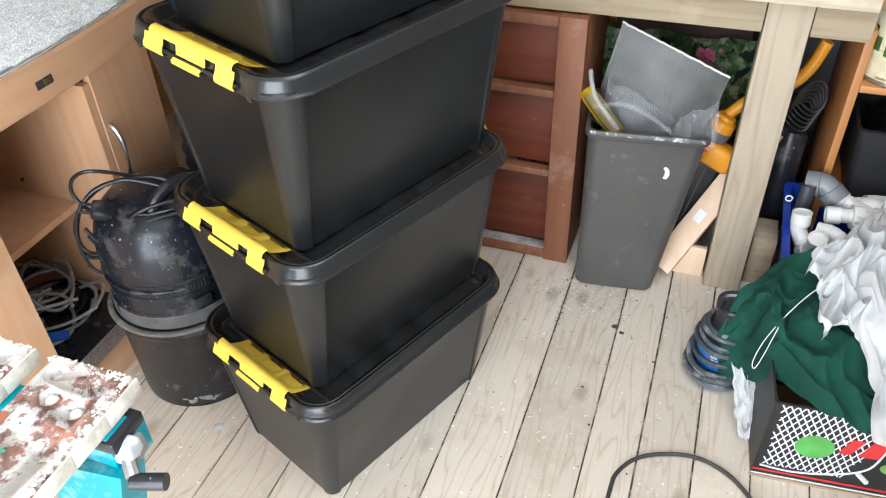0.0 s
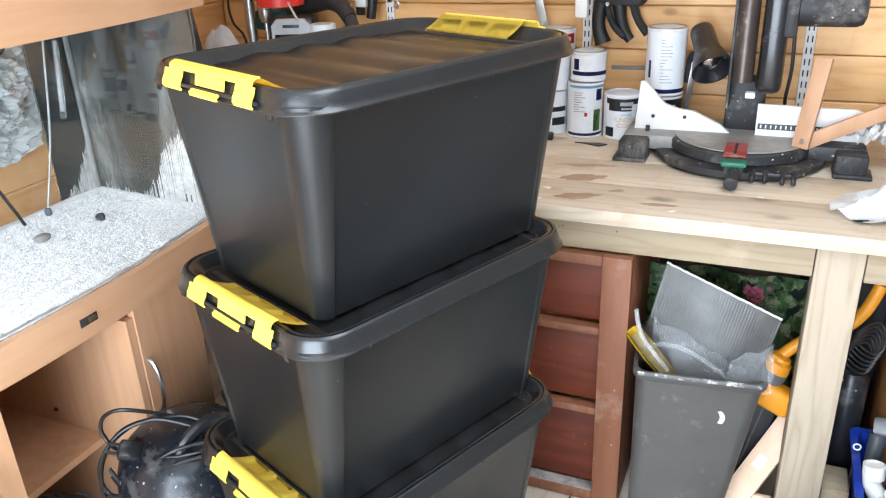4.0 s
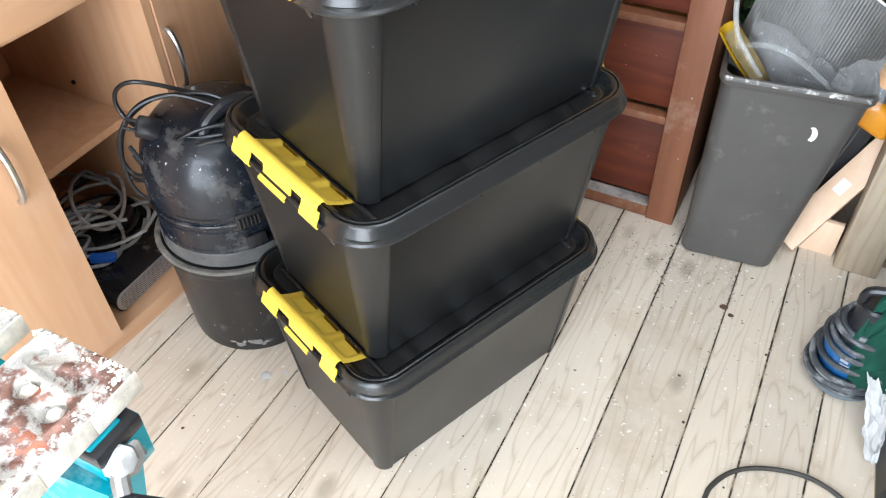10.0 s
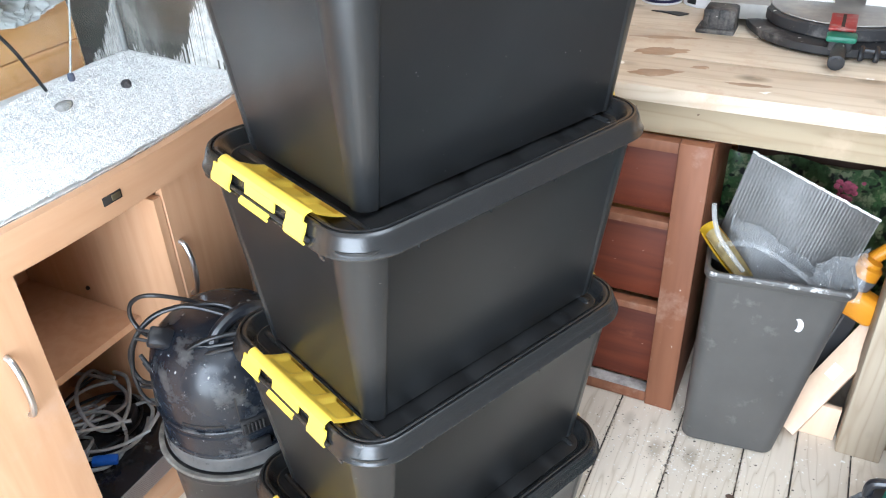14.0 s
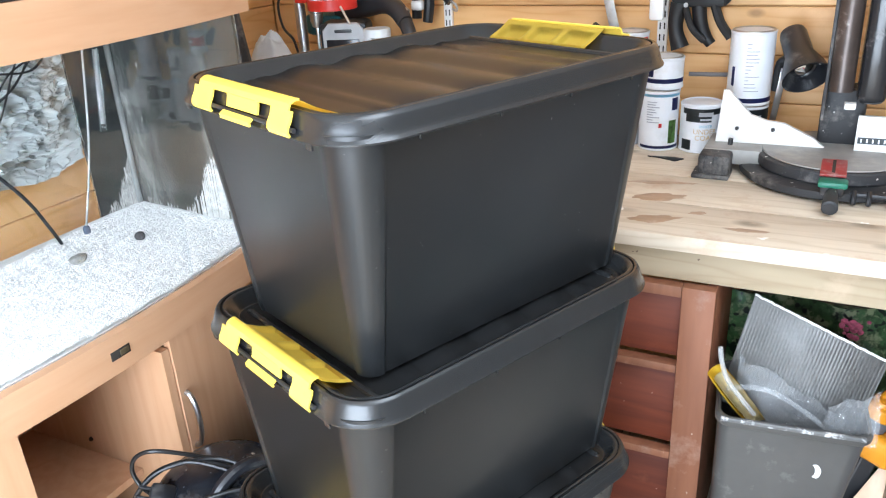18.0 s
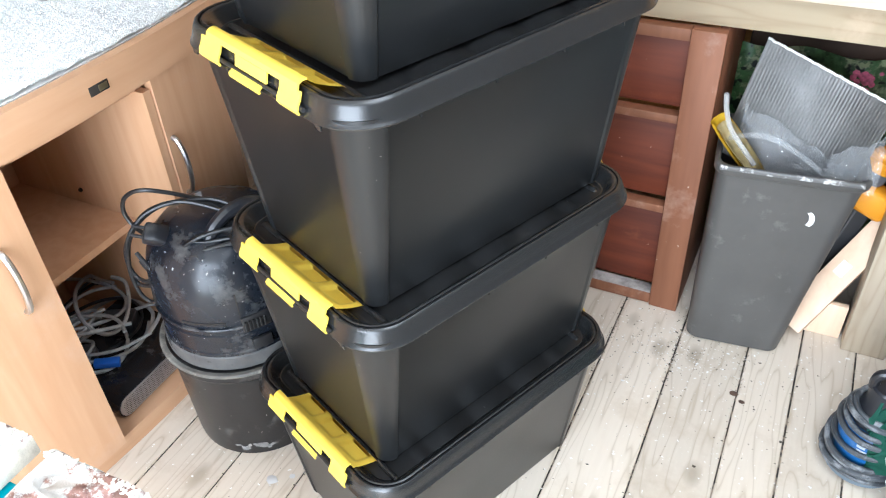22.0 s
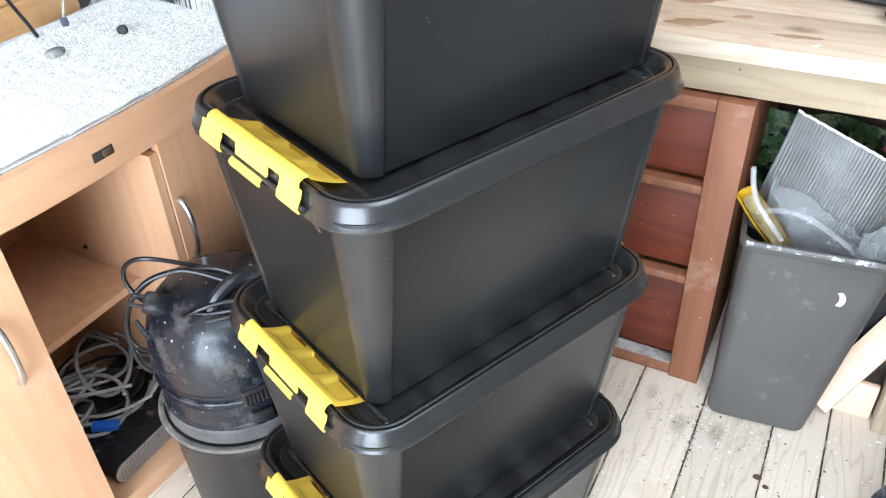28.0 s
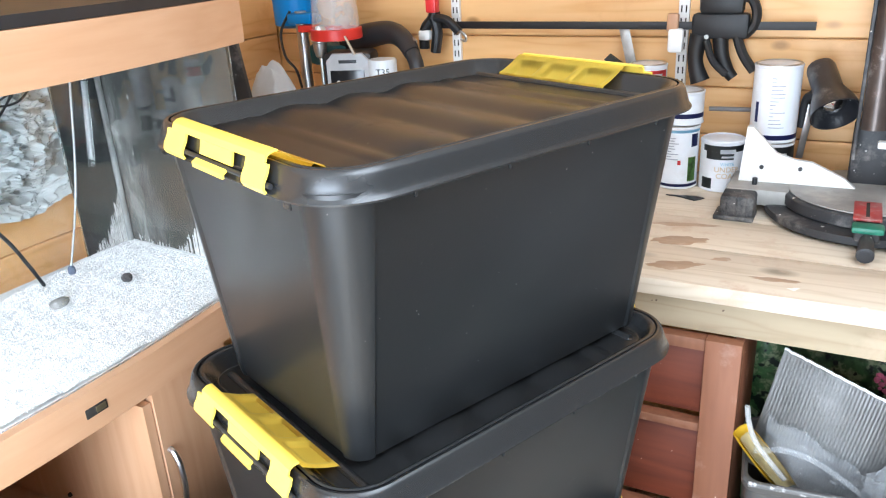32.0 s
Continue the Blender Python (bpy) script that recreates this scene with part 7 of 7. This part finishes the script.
part("apple_print", lathe([(0.026, 0), (0.0262, 0.001), (0.0005, 0.0012)], 32, m=pose(0.102, -0.0012, 0.128, 90) @ Matrix.Diagonal((1.45, 1.35, 1, 1))), mat("apple_green_print", (0.13, 0.45, 0.09), 0.4, vary=0.2, scale=12), abox, "green apple print")
part("apple_print", lathe([(0.026, 0), (0.0262, 0.001), (0.0005, 0.0012)], 32, m=pose(0.275, -0.0012, 0.10, 90) @ Matrix.Diagonal((1.5, 0.8, 1, 1))), mat("olive_green_print", (0.15, 0.30, 0.06), 0.4, vary=0.3, scale=20), abox)
for k, (xa, xb) in enumerate(((0.148, 0.178), (0.187, 0.232), (0.242, 0.278))):
    b = loft([[(xa, -0.0016, 0.122), (xb - 0.006, -0.0016, 0.122), (xb + 0.012, -0.0016, 0.17), (xa + 0.018, -0.0016, 0.17)], [(xa, -0.0008, 0.122), (xb - 0.006, -0.0008, 0.122), (xb + 0.012, -0.0008, 0.17), (xa + 0.018, -0.0008, 0.17)]])
    part("logo_bar", b, M_PRED, abox)


def drape(top, bottom, nu, nv, fold, seed, scale, thick=0.003, wave=0.012):
    """A cloth hung between two soft edges, with folds."""
    a, c = smooth_path(top, 12), smooth_path(bottom, 12)

    def at(path, f):
        i = min(int(f * (len(path) - 1)), len(path) - 2)
        return Vector(path[i]).lerp(Vector(path[i + 1]), f * (len(path) - 1) - i)

    def place(u, v):
        p = at(a, u).lerp(at(c, u), v)
        p.z += fold * (crease(u * 1.3, v, scale, seed) - 0.35) * (0.25 + 0.75 * math.sin(math.pi * min(max(v, 0.06), 0.96))) + 0.035 * math.sin(math.pi * v) * math.sin(math.pi * min(1, u * 1.4))
        p.x += wave * noise.noise((u * 6, v * 6, seed))
        p.y += wave * noise.noise((u * 6, v * 6, seed + 7))
        return p
    return folded_sheet(nu, nv, place, thick)


green = part("green_cloth", drape([(0.236, -0.125, 0.165), (0.262, -0.075, 0.262), (0.30, -0.045, 0.29), (0.35, 0.03, 0.305), (0.454, 0.07, 0.335), (0.60, 0.14, 0.33)],
                                  [(0.262, -0.14, 0.045), (0.318, -0.185, 0.10), (0.362, -0.285, 0.225), (0.455, -0.372, 0.25), (0.541, -0.392, 0.245), (0.66, -0.40, 0.245)], 140, 120, 0.045, 3.0, 3.2), M_GREEN)
tagged(green, "dark green cotton cloth draped over the box", "cloth")
white = part("white_sheet", drape([(0.40, -0.005, 0.345), (0.46, 0.06, 0.365), (0.53, 0.17, 0.37), (0.58, 0.27, 0.37), (0.63, 0.33, 0.35), (0.68, 0.36, 0.33)],
                                  [(0.425, -0.215, 0.29), (0.462, -0.19, 0.315), (0.50, -0.235, 0.31), (0.525, -0.36, 0.29), (0.56, -0.47, 0.265), (0.68, -0.49, 0.25)], 170, 150, 0.105, 7.0, 3.4, wave=0.035), M_WHITECLOTH)
tagged(white, "crumpled white sheet heaped on the green cloth", "sheet")
strip = part("white_rag", folded_sheet(20, 50, lambda u, v: (0.280 + (0.055 - 0.02 * v) * u + 0.045 * v + 0.012 * noise.noise((u * 4, v * 5, 3)), -0.178 - 0.11 * v + 0.02 * crease(u, v, 3, 2), 0.115 - 0.110 * v + 0.010 * crease(u, v, 4, 5))), M_WHITECLOTH)
tagged(strip, "torn white rag hanging from the cloth to the floor", "rag")
tagged(part("tie_cord", tube([(0.44, -0.10, 0.37), (0.40, -0.14, 0.362), (0.36, -0.18, 0.325), (0.325, -0.215, 0.265), (0.312, -0.235, 0.215), (0.318, -0.24, 0.20), (0.328, -0.23, 0.225), (0.345, -0.205, 0.30)], 0.0010, 6, 6), M_FENCE), "thin white cord trailing over the green cloth", "cord")


# ---- floor marks and litter ----
rnd = random.Random(21)
def litter(count, material, label, r0, r1, name):
    verts, polys = [], []
    for k in range(count):
        x, y = rnd.uniform(-1.0, 0.42), rnd.uniform(-1.0, 0.3)
        if rnd.random() < 0.35:
            x, y = rnd.gauss(-0.15, 0.12), rnd.gauss(0.08, 0.08)
        if name == "dirt_crumbs" and rnd.random() < 0.55:
            x = min(XS, key=lambda q: abs(q - x)) + rnd.gauss(0, 0.0035)
        r = rnd.uniform(r0, r1) * (2.2 if rnd.random() < 0.05 else 1)
        n = 6
        i0 = len(verts)
        sq, a0 = rnd.uniform(0.4, 1), rnd.uniform(0, 6)
        for j in range(n):
            a = a0 + j * 2 * math.pi / n
            rr_ = r * rnd.uniform(0.6, 1.2)
            verts.append((x + rr_ * math.cos(a), y + rr_ * sq * math.sin(a), 0.0006))
        verts.append((x, y, 0.0006 + r * 0.35))
        polys += [(i0 + j, i0 + (j + 1) % n, i0 + n) for j in range(n)]
    me = bpy.data.meshes.new(name)
    me.from_pydata(verts, [], polys)
    me.materials.append(material)
    return tagged(new(name, me), label, "litter", kind="stuff")


litter(1300, mat("white_paint_fleck", (0.82, 0.81, 0.78), 0.7), "white paint flecks and plaster crumbs on the floor", 0.0006, 0.0024, "paint_flecks")
litter(1500, mat("dark_crumb", (0.07, 0.055, 0.04), 0.8), "dark crumbs and dirt on the floor", 0.0007, 0.0022, "dirt_crumbs")


def splash(x, y, r, material, label, seed):
    b = bmesh.new()
    pts = [(x + r * (1 + 0.4 * noise.noise((math.cos(a) * 1.5 + seed, math.sin(a) * 1.5, seed))) * math.cos(a), y + 0.8 * r * (1 + 0.4 * noise.noise((math.cos(a) * 1.5 + seed, math.sin(a) * 1.5, seed + 3))) * math.sin(a)) for a in [0.2618 * k for k in range(24)]]
    cx, cy = x, y
    loft([(pts, 0.0003), ([(cx + (px - cx) * 0.9, cy + (py - cy) * 0.9) for px, py in pts], 0.0009)], b)
    return tagged(part("floor_mark", b, material), label, "mark", kind="structure")


M_PALE = mat("pale_paint_drip", (0.66, 0.65, 0.63), 0.5, vary=0.06)
M_DSTAIN = mat("dark_brown_stain", (0.10, 0.06, 0.04), 0.75, vary=0.3, scale=40)
splash(-0.845, -0.625, 0.013, M_PALE, "dried pale paint drip on the floorboards", 2)
splash(-0.006, 0.006, 0.010, M_DSTAIN, "small dark brown stain on the floorboards", 5)
splash(0.014, -0.012, 0.007, M_DSTAIN, "small dark brown stain on the floorboards", 8)
splash(-0.81, -0.60, 0.007, M_PALE, "dried pale paint drip on the floorboards", 12)


def bench_stain(x, y, rx, ry, tilt, seed):
    """A dried spill with an uneven edge on the bench top."""
    pts = []
    for k in range(40):
        a = 2 * math.pi * k / 40
        g = 1 + 0.45 * noise.noise((math.cos(a) * 1.7 + seed, math.sin(a) * 1.7, seed)) + 0.18 * noise.noise((math.cos(a) * 5 + seed, math.sin(a) * 5, seed))
        px, py = rx * g * math.cos(a), ry * g * math.sin(a)
        pts.append((x + px * math.cos(tilt) - py * math.sin(tilt), y + px * math.sin(tilt) + py * math.cos(tilt)))
    b = loft([(pts, BT + 0.0002), ([(x + (p - x) * 0.94, y + (q - y) * 0.94) for p, q in pts], BT + 0.0006)])
    return tagged(part("bench_stain", b, M_SPILL), "dried brown spill on the bench top", "mark", kind="structure")


M_SPILL = wood_mat("brown_stained_timber", (0.44, 0.315, 0.215), (0.36, 0.245, 0.155), 0.55, 20, 0, knots=False, stain=(0.55, 0.43, 0.33), stain_amount=0.30, stain_scale=22)
for x, y, rx, ry, tilt, seed in ((-0.368, 0.449, 0.062, 0.026, 0.35, 2.0), (-0.345, 0.306, 0.055, 0.020, 0.35, 5.0), (-0.372, 0.552, 0.080, 0.012, 0.2, 9.0), (-0.15, 0.30, 0.045, 0.010, 0.1, 14.0), (-0.26, 0.37, 0.02, 0.009, 0.3, 21.0)):
    bench_stain(x, y, rx, ry, tilt, seed)
